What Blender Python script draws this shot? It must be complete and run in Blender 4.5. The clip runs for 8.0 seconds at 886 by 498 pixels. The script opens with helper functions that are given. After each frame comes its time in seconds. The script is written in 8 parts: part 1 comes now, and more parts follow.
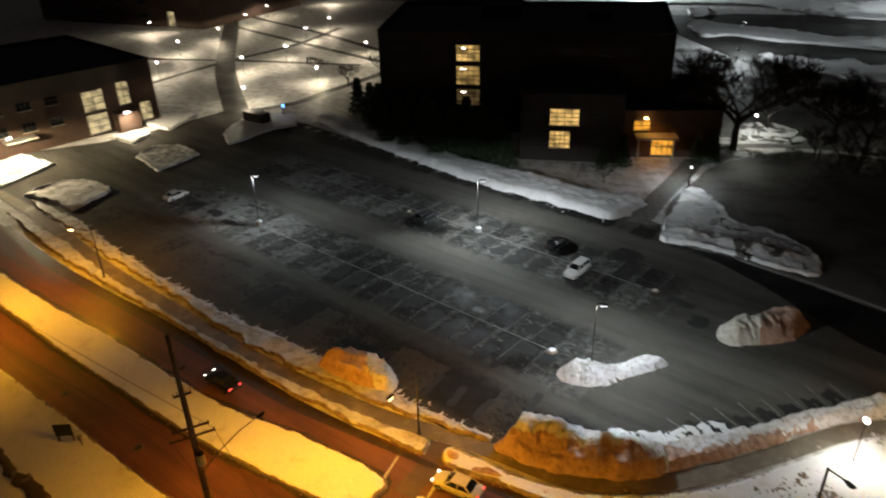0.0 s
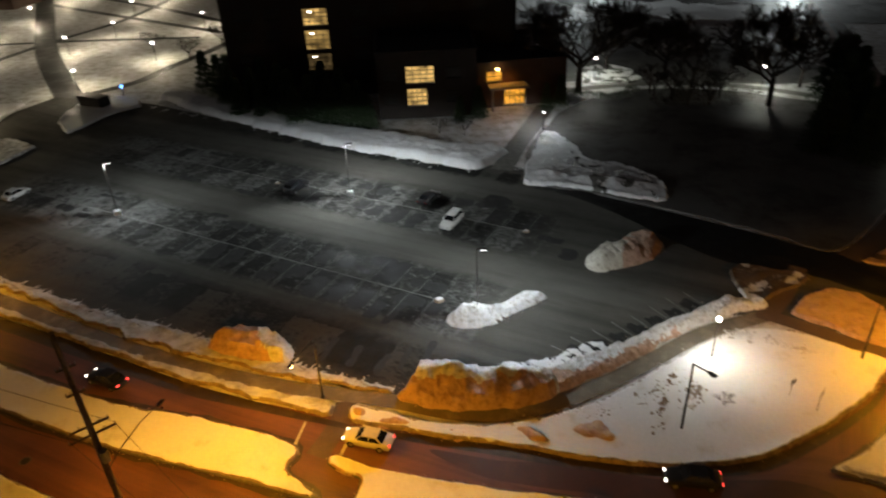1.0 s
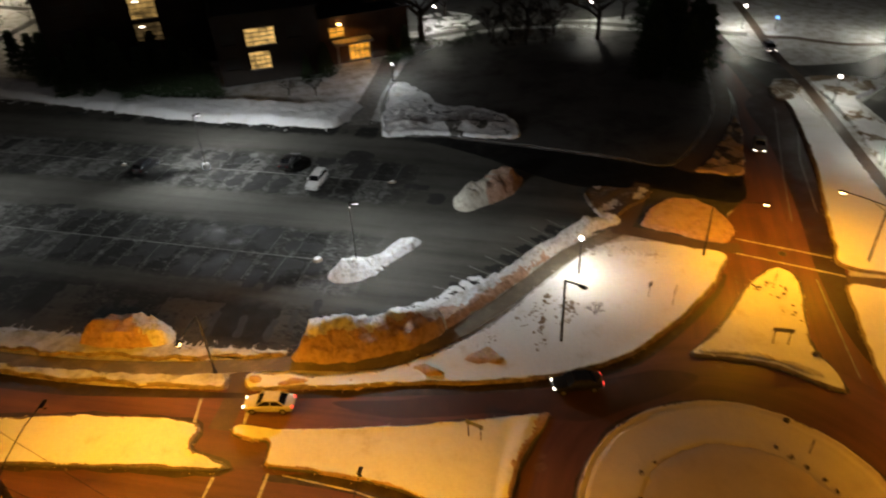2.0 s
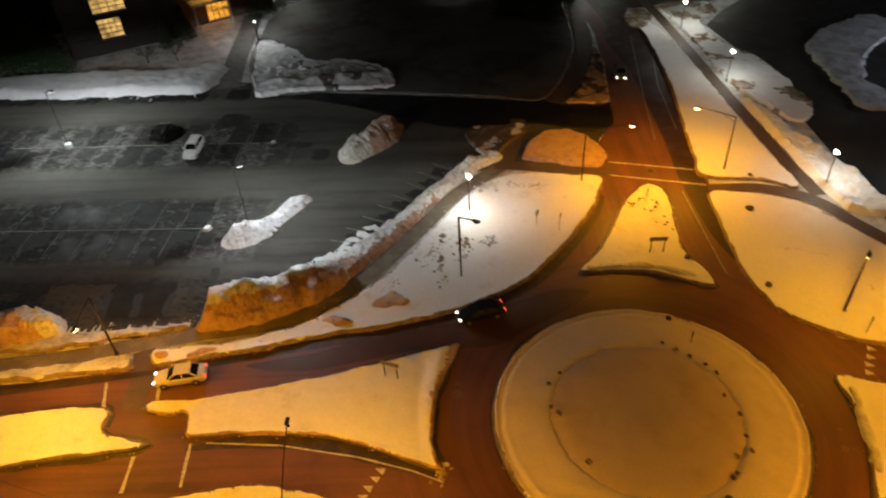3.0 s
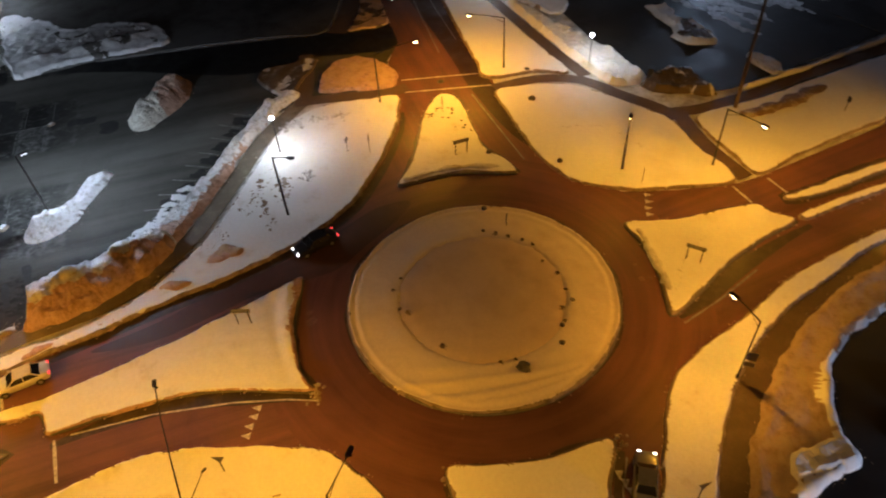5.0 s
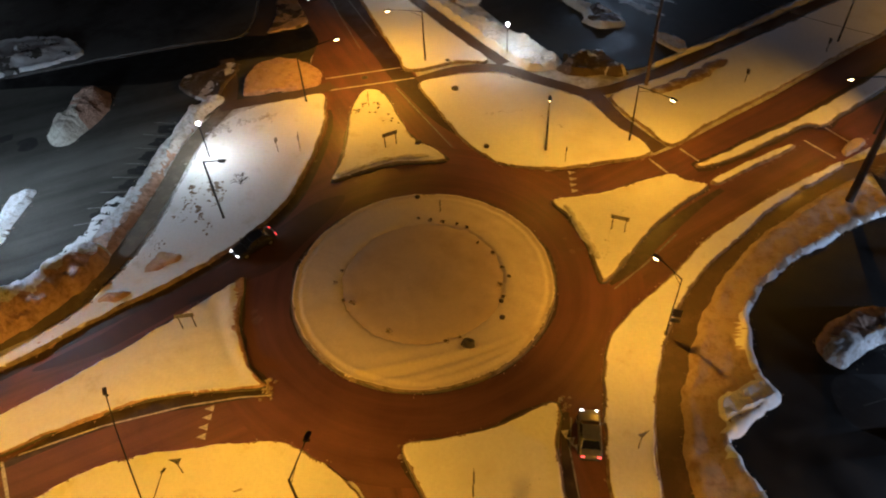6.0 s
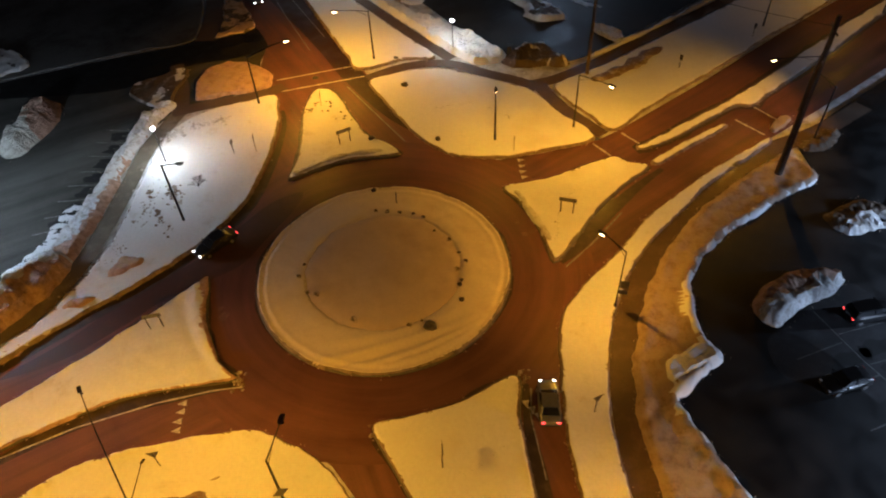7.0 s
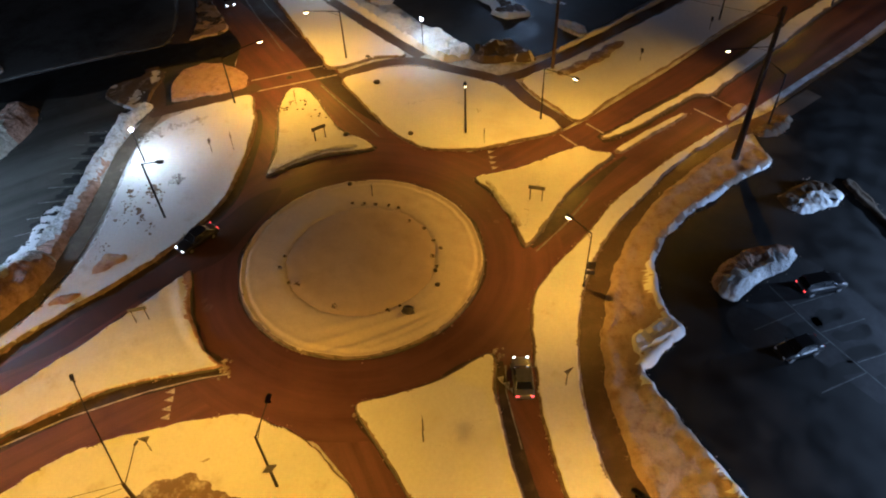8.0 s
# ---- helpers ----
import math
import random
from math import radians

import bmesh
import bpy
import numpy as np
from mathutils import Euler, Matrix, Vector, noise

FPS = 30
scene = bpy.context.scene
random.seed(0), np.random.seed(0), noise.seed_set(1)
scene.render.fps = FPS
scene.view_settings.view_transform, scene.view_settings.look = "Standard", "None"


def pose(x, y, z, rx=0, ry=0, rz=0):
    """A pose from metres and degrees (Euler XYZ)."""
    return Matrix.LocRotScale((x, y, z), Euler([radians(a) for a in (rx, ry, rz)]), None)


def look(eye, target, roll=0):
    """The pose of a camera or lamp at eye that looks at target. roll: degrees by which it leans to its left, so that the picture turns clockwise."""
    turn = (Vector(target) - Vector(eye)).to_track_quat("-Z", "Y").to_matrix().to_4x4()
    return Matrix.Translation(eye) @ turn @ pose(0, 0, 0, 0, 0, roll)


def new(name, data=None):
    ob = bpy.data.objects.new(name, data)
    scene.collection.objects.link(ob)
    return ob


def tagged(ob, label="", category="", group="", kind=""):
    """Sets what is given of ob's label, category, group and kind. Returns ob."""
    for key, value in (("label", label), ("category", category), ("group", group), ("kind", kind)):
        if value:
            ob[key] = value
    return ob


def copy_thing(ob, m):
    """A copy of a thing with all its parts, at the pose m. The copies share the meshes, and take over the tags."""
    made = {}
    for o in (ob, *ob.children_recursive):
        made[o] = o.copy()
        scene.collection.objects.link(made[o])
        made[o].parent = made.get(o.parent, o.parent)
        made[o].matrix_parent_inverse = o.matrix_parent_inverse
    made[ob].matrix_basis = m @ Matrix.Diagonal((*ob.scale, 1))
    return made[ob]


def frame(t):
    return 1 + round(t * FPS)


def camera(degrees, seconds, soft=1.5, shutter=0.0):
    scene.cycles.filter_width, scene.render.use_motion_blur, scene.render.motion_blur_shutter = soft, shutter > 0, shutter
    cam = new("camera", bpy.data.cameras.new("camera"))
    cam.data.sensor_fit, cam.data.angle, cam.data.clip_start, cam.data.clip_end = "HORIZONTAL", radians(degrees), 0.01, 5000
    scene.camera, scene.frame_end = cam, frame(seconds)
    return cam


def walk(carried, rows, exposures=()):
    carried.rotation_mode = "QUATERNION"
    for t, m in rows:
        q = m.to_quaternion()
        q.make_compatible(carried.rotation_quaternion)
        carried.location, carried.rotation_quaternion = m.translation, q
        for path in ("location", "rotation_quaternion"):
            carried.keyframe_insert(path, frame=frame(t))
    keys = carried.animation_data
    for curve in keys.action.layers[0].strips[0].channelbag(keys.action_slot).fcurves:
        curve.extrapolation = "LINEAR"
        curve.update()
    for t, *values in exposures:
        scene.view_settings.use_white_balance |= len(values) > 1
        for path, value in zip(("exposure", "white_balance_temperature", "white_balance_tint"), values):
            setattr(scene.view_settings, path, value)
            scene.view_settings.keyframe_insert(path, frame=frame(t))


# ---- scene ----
cam = camera(64.9, 8.0, soft=2.0, shutter=0.5)
PATH = [
    (0, (-24.663, -20.601, 47.694), (-24.96, -18.855, 46.765), -1.6),
    (0.5, (-25.369, -21.593, 47.754), (-25.491, -19.852, 46.777), -2.1),
    (1, (-26.065, -22.436, 47.881), (-25.984, -20.723, 46.852), -2.6),
    (1.5, (-26.644, -23.259, 48.039), (-26.388, -21.598, 46.955), -3.1),
    (2, (-27.676, -24.077, 47.857), (-27.228, -22.497, 46.715), -3.3),
    (3.5, (-29.89, -26.206, 48.282), (-29.098, -24.928, 46.962), -3.7),
    (4, (-30.529, -27.023, 48.589), (-29.667, -25.856, 47.213), -4.0),
    (4.5, (-31.231, -27.665, 48.772), (-30.288, -26.59, 47.375), -4.0),
    (5, (-32.079, -28.447, 49.136), (-31.056, -27.461, 47.728), -4.0),
    (6.5, (-35.056, -30.436, 50.36), (-33.889, -29.653, 48.937), -3.2),
    (7, (-36.276, -31.289, 50.996), (-35.082, -30.552, 49.571), -3.1),
    (7.5, (-37.424, -32.052, 51.462), (-36.21, -31.349, 50.037), -2.9),
    (8, (-38.83, -32.924, 52.113), (-37.602, -32.244, 50.688), -2.8),
]
walk(cam, [(t, look(eye, target, roll)) for t, eye, target, roll in PATH],
     [(0, 0.02, 7000, 15), (1.0, -0.08, 7050, 15), (2.0, -0.1, 7300, 18), (3.5, -0.05, 7150, 18), (4.2, 0.05, 6900, 22), (4.6, 0.0, 6500, 22), (5.0, -0.1, 5900, 20), (6.5, -0.18, 5700, 14), (7.2, -0.15, 5650, 16), (8.0, -0.05, 5000, 14)])
# ---------------------------------------------------------------- light
world = bpy.data.worlds.new("night_sky")
scene.world = world
world.use_nodes = True
world.node_tree.nodes["Background"].inputs["Color"].default_value = (0.0125, 0.0112, 0.0112, 1)
world.node_tree.nodes["Background"].inputs["Strength"].default_value = 1.0

SODIUM = (1.0, 0.432, 0.016)
WHITE = (0.91, 1.0, 0.90)
COOL = (0.80, 0.95, 1.0)
BLUISH = (0.66, 0.82, 1.0)


def lamp_light(name, place, watts, colour, cone=150, soft=0.18, blend=0.6):
    """The light of a lantern: a wide downward cone."""
    data = bpy.data.lights.new(name, "SPOT")
    data.energy, data.color, data.spot_size, data.spot_blend, data.shadow_soft_size = watts, colour, radians(cone), blend, soft
    ob = new(name, data)
    ob.location = place
    return ob


# ---------------------------------------------------------------- materials
def material(name):
    m = bpy.data.materials.new(name)
    m.use_nodes = True
    nt = m.node_tree
    return m, nt, nt.nodes, nt.links, nt.nodes["Principled BSDF"]


def coords(nodes, links, scale=1.0, turn=0.0, stretch=(1, 1, 1)):
    tc = nodes.new("ShaderNodeTexCoord")
    mp = nodes.new("ShaderNodeMapping")
    mp.inputs["Rotation"].default_value = (0, 0, turn)
    links.new(tc.outputs["Object"], mp.inputs["Vector"])
    sc = nodes.new("ShaderNodeMapping")
    sc.inputs["Scale"].default_value = tuple(scale * s for s in stretch)
    links.new(mp.outputs["Vector"], sc.inputs["Vector"])
    return sc.outputs["Vector"]


def noise_tex(nodes, links, vector, scale, detail=4, rough=0.55, warp=0.0):
    n = nodes.new("ShaderNodeTexNoise")
    n.inputs["Scale"].default_value, n.inputs["Detail"].default_value = scale, detail
    n.inputs["Roughness"].default_value, n.inputs["Distortion"].default_value = rough, warp
    links.new(vector, n.inputs["Vector"])
    return n.outputs["Fac"]


def ramp(nodes, links, fac, *stops):
    r = nodes.new("ShaderNodeValToRGB")
    el = r.color_ramp.elements
    while len(el) < len(stops):
        el.new(0.5)
    for e, (p, c) in zip(el, stops):
        e.position = p
        e.color = (*c, 1) if isinstance(c, tuple) else (c, c, c, 1)
    links.new(fac, r.inputs["Fac"])
    return r.outputs["Color"]


def mix(nodes, links, fac, a, b, kind="MIX"):
    m = nodes.new("ShaderNodeMix")
    m.data_type, m.blend_type = "RGBA", kind
    for key, v in ((0, fac), (6, a), (7, b)):
        if hasattr(v, "links"):
            links.new(v, m.inputs[key])
        elif key == 0:
            m.inputs[0].default_value = v
        else:
            m.inputs[key].default_value = (*v, 1)
    return m.outputs[2]


def calc(nodes, links, op, a, b=0.0):
    m = nodes.new("ShaderNodeMath")
    m.operation = op
    for i, v in enumerate((a, b)):
        if hasattr(v, "links"):
            links.new(v, m.inputs[i])
        else:
            m.inputs[i].default_value = v
    return m.outputs[0]


def relief(nodes, links, bsdf, height, strength, distance):
    b = nodes.new("ShaderNodeBump")
    b.inputs["Strength"].default_value, b.inputs["Distance"].default_value = strength, distance
    links.new(height, b.inputs["Height"])
    links.new(b.outputs["Normal"], bsdf.inputs["Normal"])


def snow_material(name, clean, stain, amount, scale=0.35, crust=0.5, depth=0.12, grain=1.1):
    """Old snow: grainy, with dirt that gathers in uneven patches."""
    m, nt, nodes, links, bsdf = material(name)
    v = coords(nodes, links)
    big = noise_tex(nodes, links, v, scale, 7, 0.68, 0.15)
    fine = noise_tex(nodes, links, v, 3.2, 5, 0.65)
    fac = calc(nodes, links, "ADD", calc(nodes, links, "MULTIPLY", big, 0.75), calc(nodes, links, "MULTIPLY", fine, 0.25))
    lo = 0.62 - 0.32 * amount
    spots = ramp(nodes, links, fac, (lo, 0.0), (lo + 0.16, 1.0))
    tone = ramp(nodes, links, fine, (0.3, tuple(0.88 * c for c in clean)), (0.75, clean))
    links.new(mix(nodes, links, spots, tone, stain), bsdf.inputs["Base Color"])
    bsdf.inputs["Roughness"].default_value = 0.62
    bsdf.inputs["Specular IOR Level"].default_value = 0.25
    lumps = noise_tex(nodes, links, v, grain, 7, 0.7)
    relief(nodes, links, bsdf, lumps, crust, depth)
    return m


def asphalt_material(name, dark, pale, scale=0.22, cover=0.5, rough=0.6):
    """Wet, salted asphalt with pale dried tracks and grit."""
    m, nt, nodes, links, bsdf = material(name)
    v = coords(nodes, links)
    blot = noise_tex(nodes, links, v, scale, 7, 0.66, 0.15)
    grit = noise_tex(nodes, links, v, 9.0, 3, 0.7)
    fac = calc(nodes, links, "ADD", calc(nodes, links, "MULTIPLY", blot, 0.8), calc(nodes, links, "MULTIPLY", grit, 0.2))
    c = ramp(nodes, links, fac, (0.62 - 0.3 * cover, dark), (0.85 - 0.3 * cover, pale))
    links.new(c, bsdf.inputs["Base Color"])
    links.new(ramp(nodes, links, blot, (0.35, rough - 0.18), (0.65, rough + 0.2)), bsdf.inputs["Roughness"])
    bsdf.inputs["Specular IOR Level"].default_value = 0.35
    relief(nodes, links, bsdf, grit, 0.35, 0.02)
    return m


STALL, STALL_0 = 3.4, -61.0
ROW_C, ROW_B = 26.8, 46.2


def lot_material():
    """Parking lot: every stall has dried or frosted in its own way, thin frost is left on the lines, the lanes are driven pale."""
    m, nt, nodes, links, bsdf = material("lot_asphalt")

    def sub(a, b):
        return calc(nodes, links, "SUBTRACT", a, b)

    def mul(a, b):
        return calc(nodes, links, "MULTIPLY", a, b)

    base = coords(nodes, links, 1.0, radians(31.2))
    wob = nodes.new("ShaderNodeTexNoise")
    wob.inputs["Scale"].default_value, wob.inputs["Detail"].default_value = 0.7, 5
    links.new(base, wob.inputs["Vector"])
    off = nodes.new("ShaderNodeVectorMath")
    off.operation = "MULTIPLY_ADD"
    off.inputs[1].default_value, off.inputs[2].default_value = (1.3, 2.2, 0), (-0.65, -1.1, 0)
    links.new(wob.outputs["Color"], off.inputs[0])
    add = nodes.new("ShaderNodeVectorMath")
    links.new(base, add.inputs[0])
    links.new(off.outputs[0], add.inputs[1])
    sep = nodes.new("ShaderNodeSeparateXYZ")
    links.new(add.outputs[0], sep.inputs[0])
    u, v = sep.outputs["X"], sep.outputs["Y"]
    step_u = calc(nodes, links, "DIVIDE", sub(u, STALL_0), STALL)
    com = nodes.new("ShaderNodeCombineXYZ")
    links.new(calc(nodes, links, "FLOOR", step_u), com.inputs["X"])
    links.new(calc(nodes, links, "FLOOR", calc(nodes, links, "DIVIDE", sub(v, ROW_C), 9.7)), com.inputs["Y"])
    cell = nodes.new("ShaderNodeTexWhiteNoise")
    links.new(com.outputs[0], cell.inputs["Vector"])
    line = calc(nodes, links, "ABSOLUTE", sub(calc(nodes, links, "FRACT", step_u), 0.5))
    patch = noise_tex(nodes, links, coords(nodes, links), 0.55, 8, 0.66, 0.5)
    fine = noise_tex(nodes, links, coords(nodes, links, 1.0, radians(31.2), (0.6, 1.0, 1)), 2.2, 6, 0.7, 0.3)
    grit = noise_tex(nodes, links, coords(nodes, links), 7.0, 3, 0.7)
    broad = noise_tex(nodes, links, coords(nodes, links), 0.045, 3, 0.5)
    streak = noise_tex(nodes, links, coords(nodes, links, 1.0, radians(31.2), (0.045, 0.42, 1)), 1.0, 6, 0.6, 0.2)
    rows = None
    for v0 in (ROW_C, ROW_B):
        d = calc(nodes, links, "ABSOLUTE", sub(v, v0))
        inside = ramp(nodes, links, calc(nodes, links, "DIVIDE", d, 10.0), (0.50, 1.0), (0.66, 0.0))
        rows = inside if rows is None else calc(nodes, links, "MAXIMUM", rows, inside)
    span = calc(nodes, links, "DIVIDE", calc(nodes, links, "ABSOLUTE", calc(nodes, links, "ADD", u, 80.0)), 100.0)
    rows = mul(rows, ramp(nodes, links, span, (0.38, 1.0), (0.46, 0.0)))
    # driven lanes: pale with dried salt between the rows, darker towards the street
    lanes = ramp(nodes, links, streak, (0.30, (0.066, 0.064, 0.057)), (0.66, (0.122, 0.118, 0.105)))
    for v0, wide in ((36.4, 3.6), (56.8, 3.2)):
        d = calc(nodes, links, "DIVIDE", calc(nodes, links, "ABSOLUTE", sub(v, v0)), wide * 2)
        lanes = mix(nodes, links, mul(ramp(nodes, links, d, (0.25, 0.75), (0.6, 0.0)), ramp(nodes, links, streak, (0.3, 0.5), (0.55, 1.0))), lanes, (0.165, 0.16, 0.145))
    south = ramp(nodes, links, calc(nodes, links, "DIVIDE", v, 40.0), (0.42, 1.0), (0.52, 0.0))
    lanes = mix(nodes, links, mul(south, 0.55), lanes, (0.052, 0.048, 0.042))
    frosty = ramp(nodes, links, calc(nodes, links, "DIVIDE", calc(nodes, links, "ADD", u, 150.0), 100.0), (0.45, 0.12), (0.66, 0.0))
    fac = calc(nodes, links, "ADD", mul(cell.outputs["Value"], 0.20), calc(nodes, links, "ADD", mul(patch, 0.42), mul(fine, 0.38)))
    fac = calc(nodes, links, "ADD", fac, frosty)
    stalls = ramp(nodes, links, fac, (0.36, (0.018, 0.018, 0.018)), (0.45, (0.036, 0.036, 0.033)), (0.52, (0.072, 0.071, 0.066)), (0.59, (0.130, 0.129, 0.122)), (0.70, (0.24, 0.24, 0.235)))
    lines = mul(ramp(nodes, links, line, (0.41, 0.0), (0.47, 0.8)), ramp(nodes, links, fine, (0.40, 0.15), (0.60, 1.0)))
    stalls = mix(nodes, links, lines, stalls, (0.165, 0.165, 0.158))
    spots = noise_tex(nodes, links, coords(nodes, links, 1.0, radians(31.2), (0.75, 1.0, 1)), 0.95, 7, 0.68, 0.6)
    stalls = mix(nodes, links, ramp(nodes, links, spots, (0.40, 0.85), (0.46, 0.0)), stalls, (0.022, 0.022, 0.021))
    stalls = mix(nodes, links, ramp(nodes, links, spots, (0.56, 0.0), (0.66, 0.6)), stalls, (0.26, 0.26, 0.255))
    c = mix(nodes, links, rows, lanes, stalls)
    for v0, wide, tone in ((14.6, 4.0, (0.024, 0.023, 0.021)), (61.3, 2.2, (0.020, 0.020, 0.019))):
        edge = calc(nodes, links, "DIVIDE", calc(nodes, links, "ABSOLUTE", sub(v, v0)), 2 * wide)
        wet = mul(ramp(nodes, links, edge, (0.30, 1.0), (0.55, 0.0)), ramp(nodes, links, fac, (0.48, 1.0), (0.57, 0.0)))
        c = mix(nodes, links, wet, c, tone)
    c = mix(nodes, links, 1.0, c, ramp(nodes, links, broad, (0.35, 0.78), (0.65, 1.18)), "MULTIPLY")
    c = mix(nodes, links, 1.0, c, ramp(nodes, links, grit, (0.3, 0.66), (0.7, 0.92)), "MULTIPLY")
    links.new(c, bsdf.inputs["Base Color"])
    links.new(ramp(nodes, links, patch, (0.4, 0.75), (0.6, 0.95)), bsdf.inputs["Roughness"])
    bsdf.inputs["Specular IOR Level"].default_value = 0.15
    relief(nodes, links, bsdf, grit, 0.3, 0.02)
    return m


def streaked_asphalt(name, turn):
    """Salted asphalt with slush and wheel tracks drawn out along the road."""
    m, nt, nodes, links, bsdf = material(name)
    v = coords(nodes, links)
    track = noise_tex(nodes, links, coords(nodes, links, 1.0, radians(turn), (0.035, 0.75, 1)), 1.0, 5, 0.55, 0.15)
    blot = noise_tex(nodes, links, v, 0.16, 6, 0.6, 0.6)
    grit = noise_tex(nodes, links, v, 8.0, 3, 0.7)
    fac = calc(nodes, links, "ADD", calc(nodes, links, "MULTIPLY", track, 0.5), calc(nodes, links, "ADD", calc(nodes, links, "MULTIPLY", blot, 0.34), calc(nodes, links, "MULTIPLY", grit, 0.16)))
    # Red-brown tones: the street lamps' orange is partly in the asphalt colour.
    links.new(ramp(nodes, links, fac, (0.39, (0.070, 0.029, 0.024)), (0.60, (0.180, 0.081, 0.064))), bsdf.inputs["Base Color"])
    links.new(ramp(nodes, links, fac, (0.4, 0.45), (0.6, 0.8)), bsdf.inputs["Roughness"])
    bsdf.inputs["Specular IOR Level"].default_value = 0.35
    relief(nodes, links, bsdf, grit, 0.35, 0.02)
    return m


def ring_material():
    """Salted asphalt of the circling road: wheel tracks run round the island."""
    m, nt, nodes, links, bsdf = material("circling_asphalt")
    tc = nodes.new("ShaderNodeTexCoord")
    sep, com = nodes.new("ShaderNodeSeparateXYZ"), nodes.new("ShaderNodeCombineXYZ")
    links.new(tc.outputs["Object"], sep.inputs[0])
    dx, dy = calc(nodes, links, "SUBTRACT", sep.outputs["X"], 1.16), calc(nodes, links, "SUBTRACT", sep.outputs["Y"], -1.1)
    r = calc(nodes, links, "SQRT", calc(nodes, links, "ADD", calc(nodes, links, "MULTIPLY", dx, dx), calc(nodes, links, "MULTIPLY", dy, dy)))
    links.new(calc(nodes, links, "MULTIPLY", r, 0.9), com.inputs["X"])
    links.new(calc(nodes, links, "DIVIDE", dx, r), com.inputs["Y"])
    links.new(calc(nodes, links, "DIVIDE", dy, r), com.inputs["Z"])
    track = noise_tex(nodes, links, com.outputs[0], 1.0, 5, 0.55, 0.2)
    blot = noise_tex(nodes, links, tc.outputs["Object"], 0.14, 6, 0.6, 0.6)
    grit = noise_tex(nodes, links, tc.outputs["Object"], 9.0, 3, 0.7)
    fac = calc(nodes, links, "ADD", calc(nodes, links, "MULTIPLY", track, 0.45), calc(nodes, links, "ADD", calc(nodes, links, "MULTIPLY", blot, 0.4), calc(nodes, links, "MULTIPLY", grit, 0.15)))
    # As on the other roads, lamp orange is mixed into these tones.
    links.new(ramp(nodes, links, fac, (0.40, (0.079, 0.032, 0.026)), (0.60, (0.156, 0.068, 0.054))), bsdf.inputs["Base Color"])
    links.new(ramp(nodes, links, fac, (0.4, 0.45), (0.6, 0.75)), bsdf.inputs["Roughness"])
    bsdf.inputs["Specular IOR Level"].default_value = 0.35
    relief(nodes, links, bsdf, grit, 0.35, 0.02)
    return m


def black_material():
    m, nt, nodes, links, bsdf = material("matt_black")
    bsdf.inputs["Base Color"].default_value = (0, 0, 0, 1)
    bsdf.inputs["Roughness"].default_value, bsdf.inputs["Specular IOR Level"].default_value = 1.0, 0.0
    return m


def plain(name, colour, rough=0.5, metal=0.0, vary=0.15, scale=6.0, bump=0.15):
    m, nt, nodes, links, bsdf = material(name)
    n = noise_tex(nodes, links, coords(nodes, links), scale, 5, 0.6)
    lo = tuple(c * (1 - vary) for c in colour)
    hi = tuple(min(1, c * (1 + vary)) for c in colour)
    links.new(ramp(nodes, links, n, (0.35, lo), (0.65, hi)), bsdf.inputs["Base Color"])
    bsdf.inputs["Roughness"].default_value, bsdf.inputs["Metallic"].default_value = rough, metal
    relief(nodes, links, bsdf, n, bump, 0.02)
    return m


def glow(name, colour, strength):
    m, nt, nodes, links, bsdf = material(name)
    bsdf.inputs["Base Color"].default_value = (*[0.5 * c for c in colour], 1)
    bsdf.inputs["Emission Color"].default_value = (*colour, 1)
    bsdf.inputs["Emission Strength"].default_value = strength
    return m


def lit_window(name, colour, strength):
    """A lit room behind glass: uneven brightness from ceiling lamps, blinds and walls."""
    m, nt, nodes, links, bsdf = material(name)
    v = coords(nodes, links, 1.0, 0, (1.3, 1.3, 2.2))
    n = noise_tex(nodes, links, v, 0.33, 2, 0.5)
    c = ramp(nodes, links, n, (0.34, tuple(0.22 * x for x in colour)), (0.46, tuple(0.6 * x for x in colour)), (0.60, colour))
    links.new(c, bsdf.inputs["Emission Color"])
    bsdf.inputs["Emission Strength"].default_value = strength
    bsdf.inputs["Base Color"].default_value = (0.05, 0.05, 0.05, 1)
    bsdf.inputs["Roughness"].default_value = 0.08
    return m


def glass(name, tint):
    m, nt, nodes, links, bsdf = material(name)
    bsdf.inputs["Base Color"].default_value = (*tint, 1)
    bsdf.inputs["Roughness"].default_value = 0.06
    bsdf.inputs["Specular IOR Level"].default_value = 0.6
    return m


def brick_material(name, a, b, mortar):
    m, nt, nodes, links, bsdf = material(name)
    tex = nodes.new("ShaderNodeTexBrick")
    tex.inputs["Scale"].default_value = 1.0
    tex.inputs["Brick Width"].default_value, tex.inputs["Row Height"].default_value = 0.24, 0.08
    tex.inputs["Mortar Size"].default_value = 0.008
    for k, c in (("Color1", a), ("Color2", b), ("Mortar", mortar)):
        tex.inputs[k].default_value = (*c, 1)
    tc = nodes.new("ShaderNodeTexCoord")
    sep = nodes.new("ShaderNodeSeparateXYZ")
    com = nodes.new("ShaderNodeCombineXYZ")
    links.new(tc.outputs["Object"], sep.inputs[0])
    links.new(calc(nodes, links, "ADD", sep.outputs["X"], sep.outputs["Y"]), com.inputs["X"])
    links.new(sep.outputs["Z"], com.inputs["Y"])
    links.new(com.outputs[0], tex.inputs["Vector"])
    n = noise_tex(nodes, links, tc.outputs["Object"], 0.6, 5, 0.6)
    links.new(mix(nodes, links, 1.0, tex.outputs["Color"], ramp(nodes, links, n, (0.3, 0.75), (0.7, 1.15)), "MULTIPLY"), bsdf.inputs["Base Color"])
    bsdf.inputs["Roughness"].default_value = 0.85
    return m


